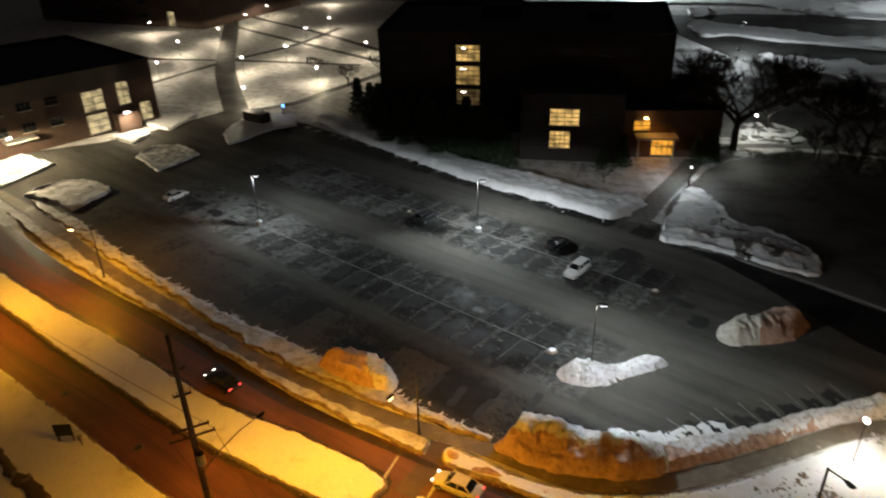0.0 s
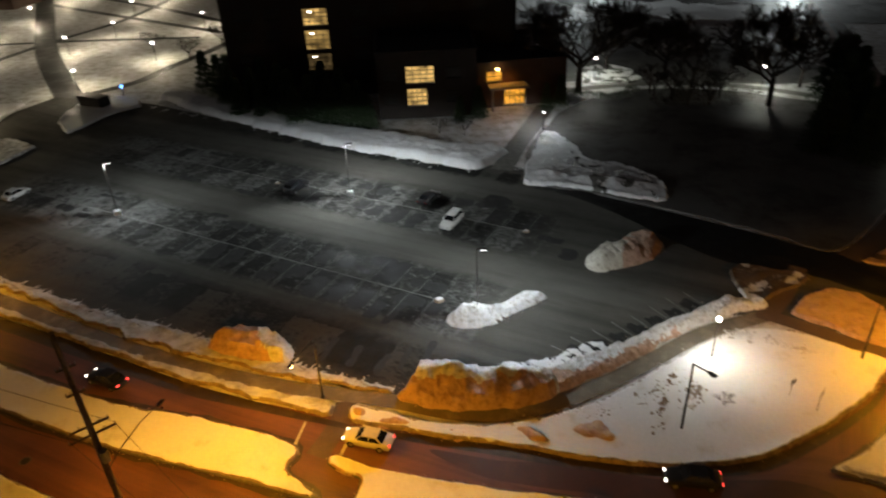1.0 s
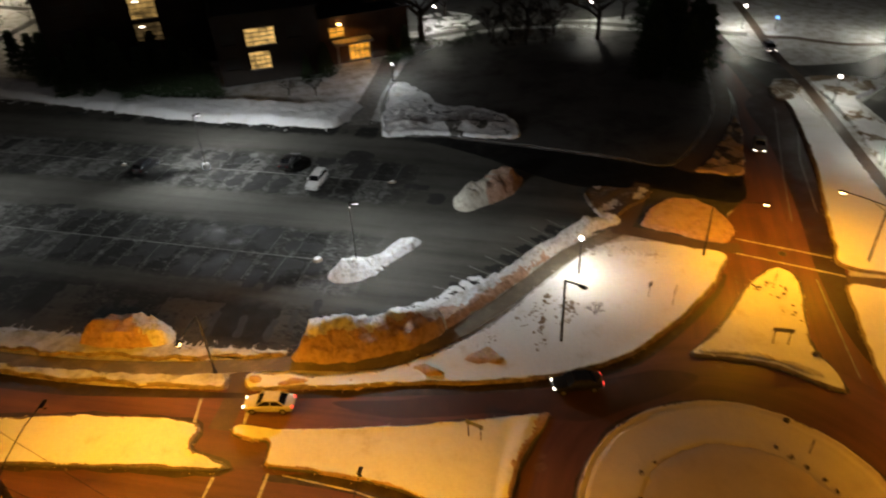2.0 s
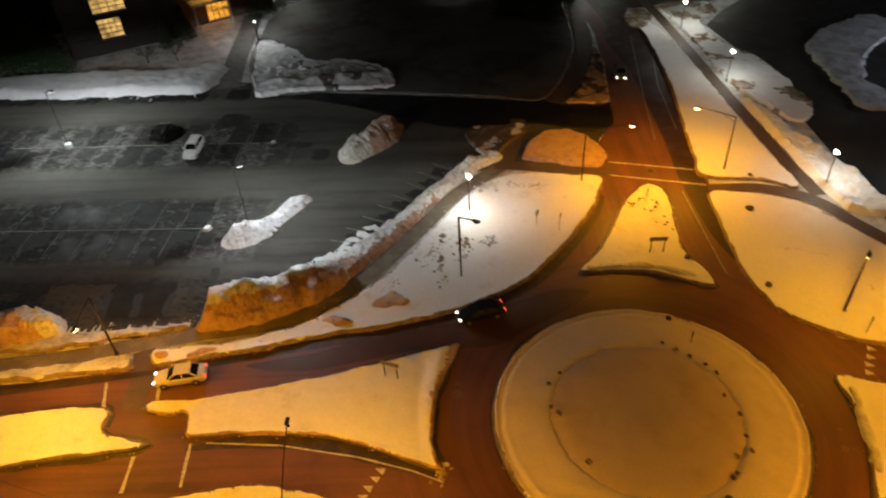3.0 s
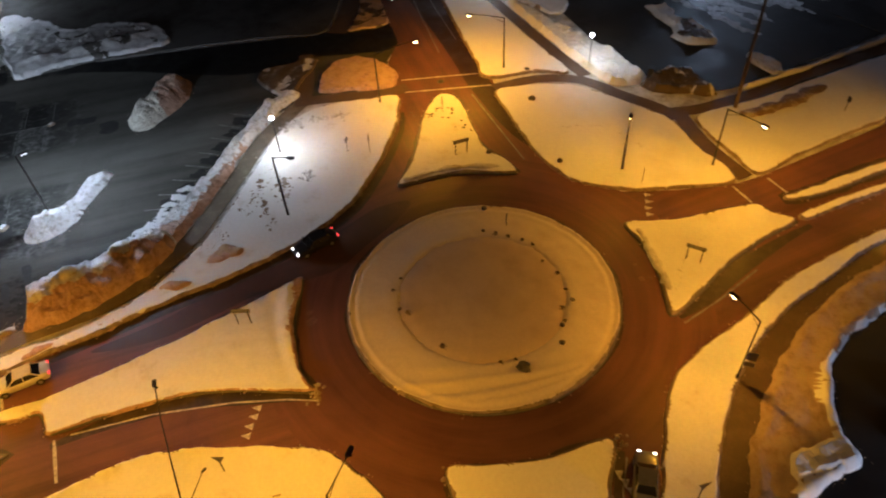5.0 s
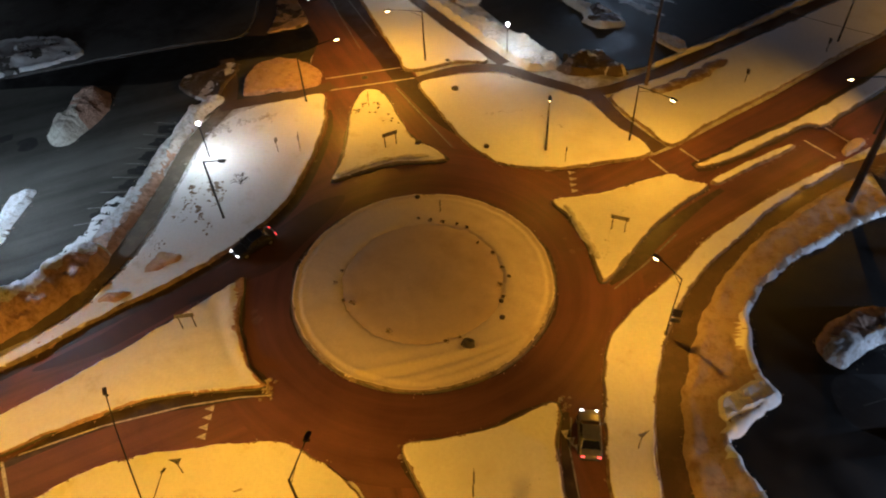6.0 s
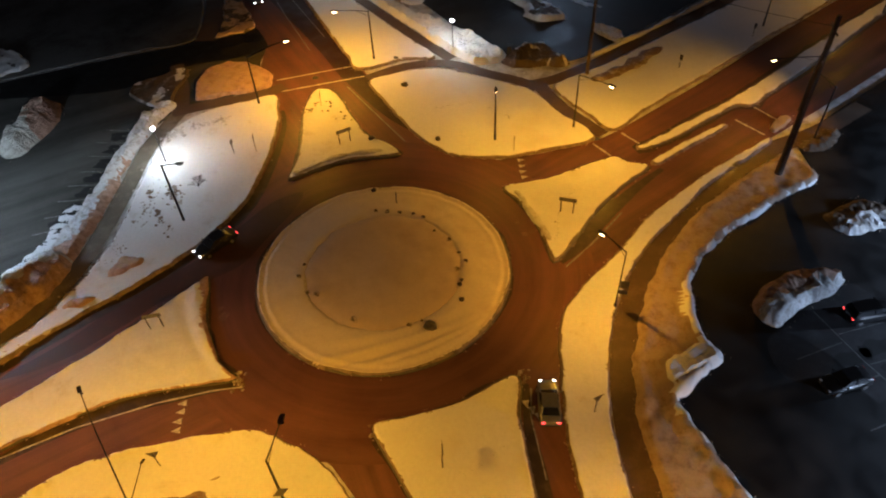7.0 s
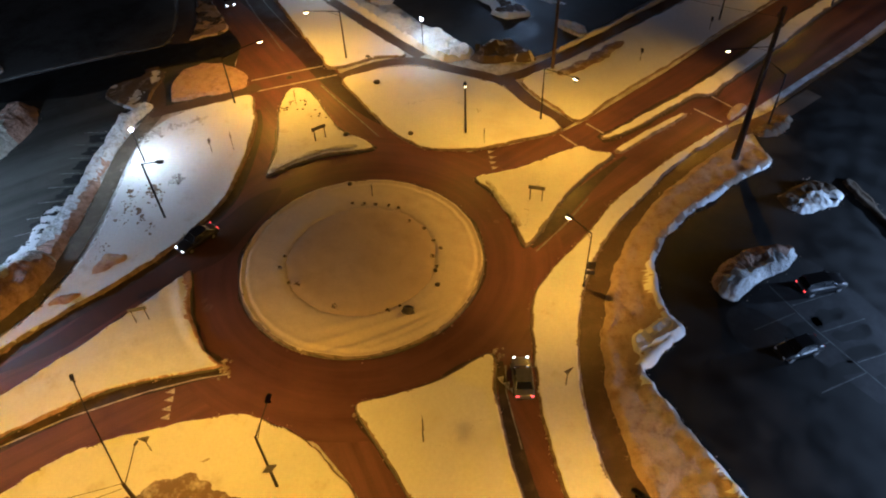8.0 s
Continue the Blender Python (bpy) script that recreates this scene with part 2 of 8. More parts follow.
SNOW = snow_material("snow", (0.80, 0.81, 0.83), (0.52, 0.49, 0.44), 0.22)
SNOW_OLD = snow_material("grey_snow", (0.66, 0.67, 0.69), (0.34, 0.32, 0.29), 0.55, 0.5, 0.8, 0.2)
SNOW_DIRTY = snow_material("dirty_snow", (0.47, 0.37, 0.29), (0.31, 0.22, 0.155), 0.48, 0.8, 1.0, 0.35, 1.8)
SNOW_SLUSH = snow_material("salty_slush", (0.30, 0.235, 0.18), (0.11, 0.08, 0.055), 0.5, 1.2, 0.9, 0.15, 2.0)
# Soiled brown snow; on the heaps it also carries the street lamps' orange.
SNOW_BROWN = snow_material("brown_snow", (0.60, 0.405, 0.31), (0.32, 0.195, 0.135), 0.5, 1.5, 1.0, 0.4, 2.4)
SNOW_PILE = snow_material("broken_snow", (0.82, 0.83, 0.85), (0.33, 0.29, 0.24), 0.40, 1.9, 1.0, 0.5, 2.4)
SNOW_SANDY = snow_material("sandy_snow", (0.58, 0.40, 0.25), (0.38, 0.24, 0.13), 0.45, 0.9, 0.8, 0.3, 2.0)
# Thin lawn snow, darkened in colour for the little lamplight there.
TURF_DIM = snow_material("dim_thin_snow", (0.15, 0.148, 0.142), (0.055, 0.053, 0.045), 0.5, 0.12, 0.4, 0.1)
SNOW_TROD = snow_material("trodden_snow", (0.58, 0.53, 0.47), (0.20, 0.14, 0.09), 0.8, 0.7, 0.8, 0.15)
SNOW_TRAMPLED = snow_material("trampled_grey_snow", (0.62, 0.62, 0.63), (0.14, 0.135, 0.125), 0.45, 0.9, 0.9, 0.15)
# Near black: on the exit lane this colour replaces missing lamplight.
LOT_DARK = asphalt_material("black_unlit_asphalt", (0.005, 0.005, 0.005), (0.017, 0.017, 0.017), 0.32, 0.5)
LOT_BARE = asphalt_material("bare_damp_asphalt", (0.014, 0.014, 0.014), (0.034, 0.034, 0.032), 0.8, 0.5, 0.7)
LOT_FROST = asphalt_material("frosted_asphalt", (0.016, 0.016, 0.017), (0.05, 0.05, 0.053), 0.5, 0.55, 0.75)
# Browner snow, also darkened for the fainter lamplight at the island's centre.
SNOW_BED = snow_material("dimmed_bed_snow", (0.69, 0.56, 0.44), (0.55, 0.43, 0.33), 0.45, 0.25, 0.3, 0.1)
SNOW_ISLE = snow_material("dulled_snow", (0.77, 0.68, 0.58), (0.62, 0.52, 0.42), 0.3, 0.15, 0.3, 0.1)
SNOW_FLAT = snow_material("smooth_snow", (0.80, 0.81, 0.83), (0.62, 0.60, 0.56), 0.28, 0.10, 0.28, 0.10)
SNOW_MUD = snow_material("muddy_snow", (0.42, 0.38, 0.34), (0.09, 0.065, 0.045), 1.0, 0.55, 0.9, 0.2)
# Salted asphalt, reddened towards the colour of the street lamps.
ROAD = asphalt_material("salted_asphalt", (0.108, 0.046, 0.037), (0.205, 0.093, 0.072), 0.12, 0.5)
RING = ring_material()
ROAD_W, ROAD_N = streaked_asphalt("west_road_asphalt", 29), streaked_asphalt("north_road_asphalt", -60)
ROAD_E, ROAD_S = streaked_asphalt("east_road_asphalt", 23), streaked_asphalt("south_road_asphalt", -51)
SALT = asphalt_material("dried_salt", (0.13, 0.07, 0.055), (0.25, 0.145, 0.11), 0.9, 0.5, 0.8)
# Road asphalt with the weaker lamplight mixed into its colour.
ROAD_DIMMED = asphalt_material("dimmed_brown_asphalt", (0.057, 0.027, 0.022), (0.116, 0.055, 0.045), 0.25, 0.45, 0.55)
# Wet lane by the verge; farther out its dark tone replaces missing lamplight.
ROAD_WET_DIM = asphalt_material("wet_dim_asphalt", (0.029, 0.014, 0.0115), (0.064, 0.031, 0.025), 0.25, 0.45, 0.55)
SNOW_OFF = snow_material("yellowish_snow", (0.74, 0.72, 0.64), (0.36, 0.32, 0.25), 0.42, 1.7, 1.0, 0.5, 2.4)
MATT_BLACK = black_material()
ROAD_DARK = asphalt_material("dark_asphalt", (0.028, 0.027, 0.026), (0.062, 0.060, 0.057), 0.2, 0.45)
PAVING = plain("path_concrete", (0.13, 0.125, 0.115), 0.75, 0, 0.3, 1.2, 0.2)
WALK_DUSTED = asphalt_material("dusted_path", (0.14, 0.115, 0.085), (0.31, 0.265, 0.21), 0.35, 0.5, 0.75)
WALK_WET = asphalt_material("wet_path", (0.086, 0.059, 0.043), (0.165, 0.114, 0.082), 0.45, 0.5)
LOT = lot_material()
GUTTER = asphalt_material("wet_gutter", (0.036, 0.025, 0.018), (0.095, 0.068, 0.050), 0.7, 0.5, 0.5)
PAINT = plain("road_paint", (0.42, 0.41, 0.38), 0.7, 0, 0.45, 3.5, 0.1)
PAINT_FAINT = plain("faint_paint", (0.07, 0.07, 0.07), 0.75, 0, 0.5, 1.6, 0.1)
PAINT_STALL = plain("worn_stall_paint", (0.105, 0.105, 0.10), 0.75, 0, 0.6, 1.4, 0.1)
PAINT_WORN = plain("worn_paint", (0.19, 0.19, 0.18), 0.75, 0, 0.5, 2.2, 0.1)
KERB = plain("kerb_concrete", (0.11, 0.10, 0.09), 0.8, 0, 0.2, 4)
POLE = plain("galvanised_pole", (0.10, 0.095, 0.09), 0.5, 0.6, 0.2, 8)
POLE_DARK = plain("dark_pole", (0.035, 0.034, 0.033), 0.5, 0.3, 0.2, 8)
WOOD = plain("pole_wood", (0.085, 0.06, 0.042), 0.85, 0, 0.3, 5)
CABLE = plain("cable_rubber", (0.02, 0.02, 0.02), 0.6)
SIGN_BACK = plain("sign_aluminium", (0.16, 0.155, 0.15), 0.45, 0.5, 0.15, 4)
BRICK = brick_material("brick", (0.048, 0.022, 0.013), (0.068, 0.031, 0.018), (0.055, 0.048, 0.042))
# Brick for walls out of the lamplight; the dimness is in its colour.
BRICK_DIM = brick_material("dim_brick", (0.020, 0.014, 0.012), (0.030, 0.019, 0.015), (0.028, 0.025, 0.022))
ROOF = plain("roof_membrane", (0.022, 0.022, 0.023), 0.9, 0, 0.25, 0.8)
TRIM = plain("pale_trim", (0.30, 0.29, 0.27), 0.7, 0, 0.15, 3)
BARK = plain("bark", (0.055, 0.045, 0.038), 0.9, 0, 0.3, 7, 0.4)
NEEDLES = plain("needles", (0.035, 0.06, 0.028), 0.75, 0, 0.4, 2.5)
DRY = plain("dry_stems", (0.085, 0.06, 0.04), 0.85, 0, 0.3, 5)
STONE = plain("dark_stone", (0.09, 0.08, 0.07), 0.85, 0, 0.3, 3, 0.4)
GLASS = glass("dark_glass", (0.012, 0.013, 0.015))
GLASS_DULL = plain("unlit_window", (0.010, 0.010, 0.011), 0.6, 0, 0.2, 1.0, 0.0)
TYRE = plain("tyre_rubber", (0.018, 0.018, 0.018), 0.8)
RIM = plain("rim_metal", (0.35, 0.35, 0.36), 0.35, 0.8, 0.1)
GLOW_SODIUM = glow("sodium_lens", (1.0, 0.62, 0.22), 22)
GLOW_WHITE = glow("white_lens", (1.0, 0.97, 0.92), 26)
GLOW_DIM = glow("dim_white_lens", (0.85, 0.92, 1.0), 5)
GLOW_BLUE = glow("blue_beacon", (0.10, 0.35, 1.0), 9)
GLOW_HEAD = glow("headlight_lens", (1.0, 0.95, 0.84), 8)
GLOW_TAIL = glow("tail_lens", (1.0, 0.06, 0.05), 4)
TAIL_OFF = plain("tail_lens_off", (0.22, 0.015, 0.012), 0.25)
LENS_OFF = plain("lens_off", (0.30, 0.30, 0.30), 0.15)
WIN_WARM = lit_window("lit_window", (1.0, 0.66, 0.22), 0.9)
WIN_MID = lit_window("half_lit_window", (1.0, 0.66, 0.22), 0.45)
WIN_DIM = lit_window("dim_window", (1.0, 0.70, 0.30), 0.10)
WIN_PALE = lit_window("lit_glass", (1.0, 0.84, 0.45), 0.6)
WIN_ORANGE = lit_window("lit_entrance", (1.0, 0.45, 0.05), 1.1)


# ---------------------------------------------------------------- mesh helpers
def link_mesh(name, bm, mat, parent=None, label="", smooth=False):
    me = bpy.data.meshes.new(name)
    bm.to_mesh(me)
    bm.free()
    if smooth:
        for p in me.polygons:
            p.use_smooth = True
    me.materials.append(mat)
    ob = new(name, me)
    if parent is not None:
        ob.parent = parent
    if label:
        ob["label"] = label
    return ob


def part(name, bm, mat, parent, label="", smooth=False):
    return link_mesh(name, bm, mat, parent, label, smooth)


def root(name, m, label, category, group=""):
    ob = new(name)
    ob.empty_display_size = 0.3
    ob.matrix_world = m
    return tagged(ob, label, category, group)


def box(bm, x, y, z, sx, sy, sz, turn=0.0, bevel=0.0):
    """A box with its base centre at x, y, z."""
    made = bmesh.ops.create_cube(bm, size=1.0, matrix=pose(x, y, z + sz / 2, 0, 0, turn) @ Matrix.Diagonal((sx, sy, sz, 1)))
    if bevel:
        edges = list({e for v in made["verts"] for e in v.link_edges})
        bmesh.ops.bevel(bm, geom=edges, offset=bevel, segments=2, affect="EDGES", profile=0.6)
    return bm


def rod(bm, a, b, r0, r1=None, sides=8, caps=True):
    """A tapered round bar from a to b."""
    a, b = Vector(a), Vector(b)
    r1 = r0 if r1 is None else r1
    q = (b - a).to_track_quat("Z", "Y").to_matrix().to_4x4()
    bmesh.ops.create_cone(bm, cap_ends=caps, segments=sides, radius1=r0, radius2=r1, depth=(b - a).length,
                          matrix=Matrix.Translation((a + b) / 2) @ q)
    return bm


def smooth_line(pts, step, closed=False):
    """A Catmull-Rom curve through the plan points, at even steps."""
    p = np.array(pts, float)
    n = len(p)
    out = []
    for i in range(n if closed else n - 1):
        if closed:
            a, b, c, d = p[(i - 1) % n], p[i], p[(i + 1) % n], p[(i + 2) % n]
        else:
            a, b, c, d = p[max(i - 1, 0)], p[i], p[i + 1], p[min(i + 2, n - 1)]
        k = max(2, int(np.linalg.norm(c - b) / step))
        for s in np.linspace(0, 1, k, endpoint=False):
            out.append(0.5 * (2 * b + (c - a) * s + (2 * a - 5 * b + 4 * c - d) * s * s + (3 * b - a - 3 * c + d) * s ** 3))
    if not closed:
        out.append(p[-1])
    return np.array(out)


def area_of(p):
    x, y = p[:, 0], p[:, 1]
    return 0.5 * np.sum(x * np.roll(y, -1) - np.roll(x, -1) * y)


def edge_distance(q, outline):
    a, b = outline, np.roll(outline, -1, axis=0)
    ab = b - a
    best = np.full(len(q), 1e9)
    for s in range(0, len(a), 64):
        A, AB = a[s:s + 64], ab[s:s + 64]
        w = q[:, None] - A[None]
        t = np.clip((w * AB).sum(2) / np.maximum((AB * AB).sum(1), 1e-9), 0, 1)
        best = np.minimum(best, np.sqrt(((w - t[..., None] * AB) ** 2).sum(2)).min(1))
    return best


def inside(q, outline):
    a, b = outline, np.roll(outline, -1, axis=0)
    ins = np.zeros(len(q), bool)
    for (ax, ay), (bx, by) in zip(a, b):
        if ay == by:
            continue
        cross = (ay > q[:, 1]) != (by > q[:, 1])
        ins ^= cross & (q[:, 0] < (bx - ax) * (q[:, 1] - ay) / (by - ay) + ax)
    return ins


def fbm(x, y, size, seed, octaves=4):
    return noise.fractal(Vector((x / size + seed * 7.31, y / size - seed * 3.17, seed * 1.7)), 1.0, 2.0, octaves)


SEED = [0]


def snow_patch(pts, mat, label, height=0.28, bank=0.15, ragged=0.22, grid=1.0, dome=0.0, lump=0.07, name="snow", kind="structure",
               category="snow", step=0.32, fall=0.2, curve=True, floor=-0.02, shape=None, seed=None, crumbs=3.0, second=None, where=None):
    """A body of lying snow: it rises from its ragged edge to a ploughed rim and lies uneven inside.
    second, where: another kind of snow, and the test (x, y, z, d) for the places where it lies."""
    from mathutils.geometry import delaunay_2d_cdt
    SEED[0] += 1
    seed = seed or SEED[0]
    pile = dome >= 0.25
    if pile:
        grid, ragged, step, fall = min(grid, 0.2), min(ragged, 0.4), 0.25, max(fall, 0.7)
    o = smooth_line(pts, step, True) if curve else np.array(pts, float)
    if area_of(o) < 0:
        o = o[::-1]
    tan = np.roll(o, -1, axis=0) - np.roll(o, 1, axis=0)
    tan /= np.maximum(np.linalg.norm(tan, axis=1), 1e-6)[:, None]
    nrm = np.c_[-tan[:, 1], tan[:, 0]]
    jit = np.array([fbm(x, y, 2.4, seed, 4) + 0.4 * fbm(x, y, 0.8, seed + 4, 4) for x, y in o])
    o = o + nrm * (jit * ragged)[:, None]
    rings = [o]
    for d in (0.22 * fall / 0.5, 0.55 * fall / 0.5, 1.0 * fall / 0.5):
        r = o + nrm * d
        ok = inside(r, o) & (edge_distance(r, o) > 0.8 * d)
        rings.append(r[ok])
    lo, hi = o.min(0), o.max(0)
    gx, gy = np.meshgrid(np.arange(lo[0], hi[0], grid), np.arange(lo[1], hi[1], grid))
    g = np.c_[gx.ravel(), gy.ravel()]
    g = g + np.random.RandomState(seed).uniform(-0.3, 0.3, g.shape) * grid
    g = g[inside(g, o)]
    if len(g):
        g = g[edge_distance(g, o) > 1.35 * fall / 0.5 + 0.2 * grid]
    inner = np.vstack([*rings[1:], g]) if len(g) else np.vstack(rings[1:])
    dist = edge_distance(inner, o) if len(inner) else np.zeros(0)
    n = len(o)
    co = [Vector(p) for p in np.vstack([o, inner])]
    v2, _, faces, orig, _, _ = delaunay_2d_cdt(co, [(i, (i + 1) % n) for i in range(n)], [], 1, 1e-4)
    z, far = np.zeros(len(v2)), np.zeros(len(v2))
    for i, src in enumerate(orig):
        x, y = v2[i]
        k = src[0] if src else 0
        if k < n:
            z[i] = floor
            continue
        d = far[i] = dist[k - n]
        up = min(1.0, d / fall)
        up = up * up * (3 - 2 * up)
        rim = bank * math.exp(-((d - 1.1 * fall) / (0.9 * fall)) ** 2) * max(0.0, 0.8 + 0.9 * fbm(x, y, 2.2, seed + 3))
        z[i] = up * (height * (1 + 0.35 * fbm(x, y, 5.0, seed + 1)) + lump * fbm(x, y, 1.3, seed + 2)) + rim * up
        if dome:
            z[i] += dome * (1 - math.exp(-d / 2.2)) * (1 + 0.5 * fbm(x, y, 3.0, seed + 5))
        if pile:
            z[i] += up * lump * (1.0 * fbm(x, y, 2.4, seed + 7, 3) + 0.9 * (0.4 - abs(fbm(x, y, 1.5, seed + 8, 4))) + 0.75 * fbm(x, y, 0.6, seed + 9, 4))
        if shape:
            z[i] += up * shape(x, y, d)
    me = bpy.data.meshes.new(name)
    me.from_pydata([(p[0], p[1], float(h)) for p, h in zip(v2, z)], [], [list(f) for f in faces])
    me.materials.append(mat)
    soiled = mat in (SNOW, SNOW_FLAT, SNOW_ISLE, SNOW_OLD) and floor < 0 and not pile and 0.15 < height < 0.35
    if second or soiled:
        me.materials.append(second or SNOW_SLUSH)
    for p in me.polygons:
        p.use_smooth = not pile
        x, y, zc = p.center
        dc = sum(far[k] for k in p.vertices) / len(p.vertices)
        if second:
            p.material_index = int(where(x, y, zc, dc))
        elif soiled:
            p.material_index = int(dc < 0.24 + 0.14 * fbm(x, y, 1.6, seed + 11, 3))
    ob = new(name, me)
    if name in ("traffic_island", "road_median"):
        edging(pts, label.split(" under ")[0].split(" covered ")[0])
    near = o[np.hypot(o[:, 0] + 5, o[:, 1] - 15) < 75]
    if crumbs and floor < 0 and len(near) > 20:
        crumb_part(ob, near, seed, crumbs * step, 0.28 if pile else 0.14)
    return tagged(ob, label, category, kind=kind)


def crumb_part(parent, line, seed, per_point, spread):
    """Broken bits of dirty snow that lie along a snow edge."""
    rnd = random.Random(seed)
    v, f = [], []
    for px, py in line:
        for _ in range(int(per_point * 2 * rnd.random() + 0.6)):
            x, y, s = px + rnd.gauss(0, spread), py + rnd.gauss(0, spread), 0.03 + 0.085 * rnd.random() ** 2
            b, n = len(v), 5
            for k in range(n):
                a = k * 2 * math.pi / n + rnd.uniform(-0.4, 0.4)
                v.append((x + s * math.cos(a) * rnd.uniform(0.6, 1.3), y + s * math.sin(a) * rnd.uniform(0.6, 1.3), -0.02))
            v.append((x + rnd.uniform(-0.3, 0.3) * s, y + rnd.uniform(-0.3, 0.3) * s, 0.02 + s * rnd.uniform(0.5, 1.1)))
            f += [(b + k, b + (k + 1) % n, b + n) for k in range(n)]
    me = bpy.data.meshes.new("crumbs")
    me.from_pydata(v, [], f)
    me.materials.append(SNOW_DIRTY)
    ob = new("crumbs", me)
    ob.parent = parent
    return ob


def sheet(name, pts, z, mat, label, category, curve=True, step=1.5, kind="structure"):
    """A flat paved area."""
    o = smooth_line(pts, step, True) if curve else np.array(pts, float)
    if area_of(o) < 0:
        o = o[::-1]
    bm = bmesh.new()
    f = bm.faces.new([bm.verts.new((x, y, z)) for x, y in o])
    bmesh.ops.triangulate(bm, faces=[f])
    return tagged(link_mesh(name, bm, mat), label, category, kind=kind)


def strip(name, pts, width, z, mat, label, category, step=1.5, parent=None, kind="structure"):
    """A paved ribbon along a line."""
    c = smooth_line(pts, step)
    t = np.gradient(c, axis=0)
    t /= np.linalg.norm(t, axis=1)[:, None]
    w = np.interp(np.linspace(0, 1, len(c)), np.linspace(0, 1, len(width)), width) if isinstance(width, (tuple, list)) else np.full(len(c), width)
    n = np.c_[-t[:, 1], t[:, 0]] * w[:, None] / 2
    bm = bmesh.new()
    L = [bm.verts.new((*p, z)) for p in c + n]
    R = [bm.verts.new((*p, z)) for p in c - n]
    for i in range(len(c) - 1):
        bm.faces.new((L[i], R[i], R[i + 1], L[i + 1]))
    ob = link_mesh(name, bm, mat, parent)
    return tagged(ob, label, category, kind=kind) if parent is None else ob

# ---------------------------------------------------------------- ground, roads, lots
CX, CY = 1.16, -1.1


def sharp(pts):
    """The same outline with its corners kept tight."""
    p = [np.array(q, float) for q in pts]
    out = []
    for i, q in enumerate(p):
        a, b = p[i - 1], p[(i + 1) % len(p)]
        out += [tuple(q + (a - q) * 0.1), tuple(q + (b - q) * 0.1)]
    return out


def ring(r, n, x=CX, y=CY):
    return [(x + r * math.cos(2 * math.pi * i / n), y + r * math.sin(2 * math.pi * i / n)) for i in range(n)]


def make_ground():
    bm = bmesh.new()
    bmesh.ops.create_grid(bm, x_segments=90, y_segments=90, size=1500)
    for v in bm.verts:
        r = math.hypot(v.co.x, v.co.y)
        v.co.z = -0.12 + (0.0 if r < 260 else 3.0 * fbm(v.co.x, v.co.y, 300, 3) * min(1, (r - 260) / 300))
    return tagged(link_mesh("ground", bm, SNOW_OLD, smooth=True), "snow-covered open ground reaching to the dark horizon", "ground", kind="structure")


make_ground()
sheet("road", ring(21.0, 48), 0.0, RING, "salted wet asphalt carriageway circling the snowy island", "road", step=3)
W_NORTH = [(-240, 140), (-160, 96), (-112.8, 69.4), (-95, 58.2), (-84.7, 53.0), (-70.7, 45.4), (-60.6, 39.6), (-51.9, 34.7), (-44.6, 31.1), (-37, 28.2),
           (-28.8, 25.4), (-18.7, 22.4), (-8, 19.5), (0, 18.5)]
W_SOUTH = [(-240, 118), (-160, 75), (-110, 48.5), (-85.6, 34.6), (-74.9, 29.1), (-65.1, 23.8), (-57.8, 20.0), (-46, 15.5), (-35.5, 11.8), (-28.6, 8.8), (-22.5, 3.0), (-18, -2)]
sheet("road", W_NORTH + [(1, 0)] + W_SOUTH[::-1], -0.006, ROAD_W, "two asphalt carriageways with brown slush beside a snowy median", "road", curve=False)
N_LEFT = [(-2, 21), (8, 26), (16, 31), (22.4, 33.4), (30.6, 38.6), (34.5, 44), (42, 54), (49, 65), (55.5, 79), (62, 96), (78, 140), (100, 200)]
N_RIGHT = [(21, 5), (25, 12.5), (31.0, 21.0), (38.4, 30.4), (46.5, 43.5), (54.5, 60), (59.5, 73), (66, 92), (82, 136), (106, 198)]
sheet("road", N_LEFT + N_RIGHT[::-1] + [(1, 0)], -0.012, ROAD_N, "asphalt road with wet wheel tracks leading into the dark", "road", curve=False)
E_UP = [(21, -2), (25.7, -7.6), (31, -12.4), (33.6, -13.8), (49.5, -20.3), (65, -26), (79, -31.6), (120, -48), (240, -96)]
E_LOW = [(6, -19), (15.6, -21.1), (21.7, -22.4), (31.8, -26.1), (40, -30.2), (48.6, -34.2), (66, -42), (118, -62), (238, -110)]
sheet("road", E_UP + E_LOW[::-1] + [(1, 0)], -0.018, ROAD_E, "asphalt road with slush strips along its snowy median", "road", curve=False)
S_R = [(6, -19.0), (3.7, -19.2), (-0.8, -20.9), (-6.2, -23.6), (-11.5, -27.0), (-16, -31), (-26, -42), (-50, -72), (-110, -150)]
S_L = [(-18, -5), (-18.6, -9), (-20.4, -13.4), (-23.5, -18.5), (-33, -32), (-58, -66), (-118, -146)]
sheet("road", S_R + S_L[::-1] + [(1, 0)], -0.024, ROAD_S, "asphalt road with dark wet patches and salt stains", "road", curve=False)

LOT_EDGE = [(-80, 126), (-64.5, 115), (-53, 107), (-40.7, 98), (-32, 92), (-22, 85.4), (-15, 82.3), (-10, 84), (-7, 76), (2, 69.8), (16, 58.7), (27, 49.8), (36, 49),
            (30, 38), (27, 36.5), (22, 32.5), (16, 35.5), (11, 38.5), (3, 38.0), (-4, 35), (-9.2, 33.2), (-15.1, 31), (-21, 29.4), (-29, 28.6), (-37, 33), (-42, 36.2), (-49.4, 39.5),
            (-55.3, 42.6), (-64.4, 47.3), (-75.6, 53.6), (-93.2, 65.4), (-106, 73.6)]
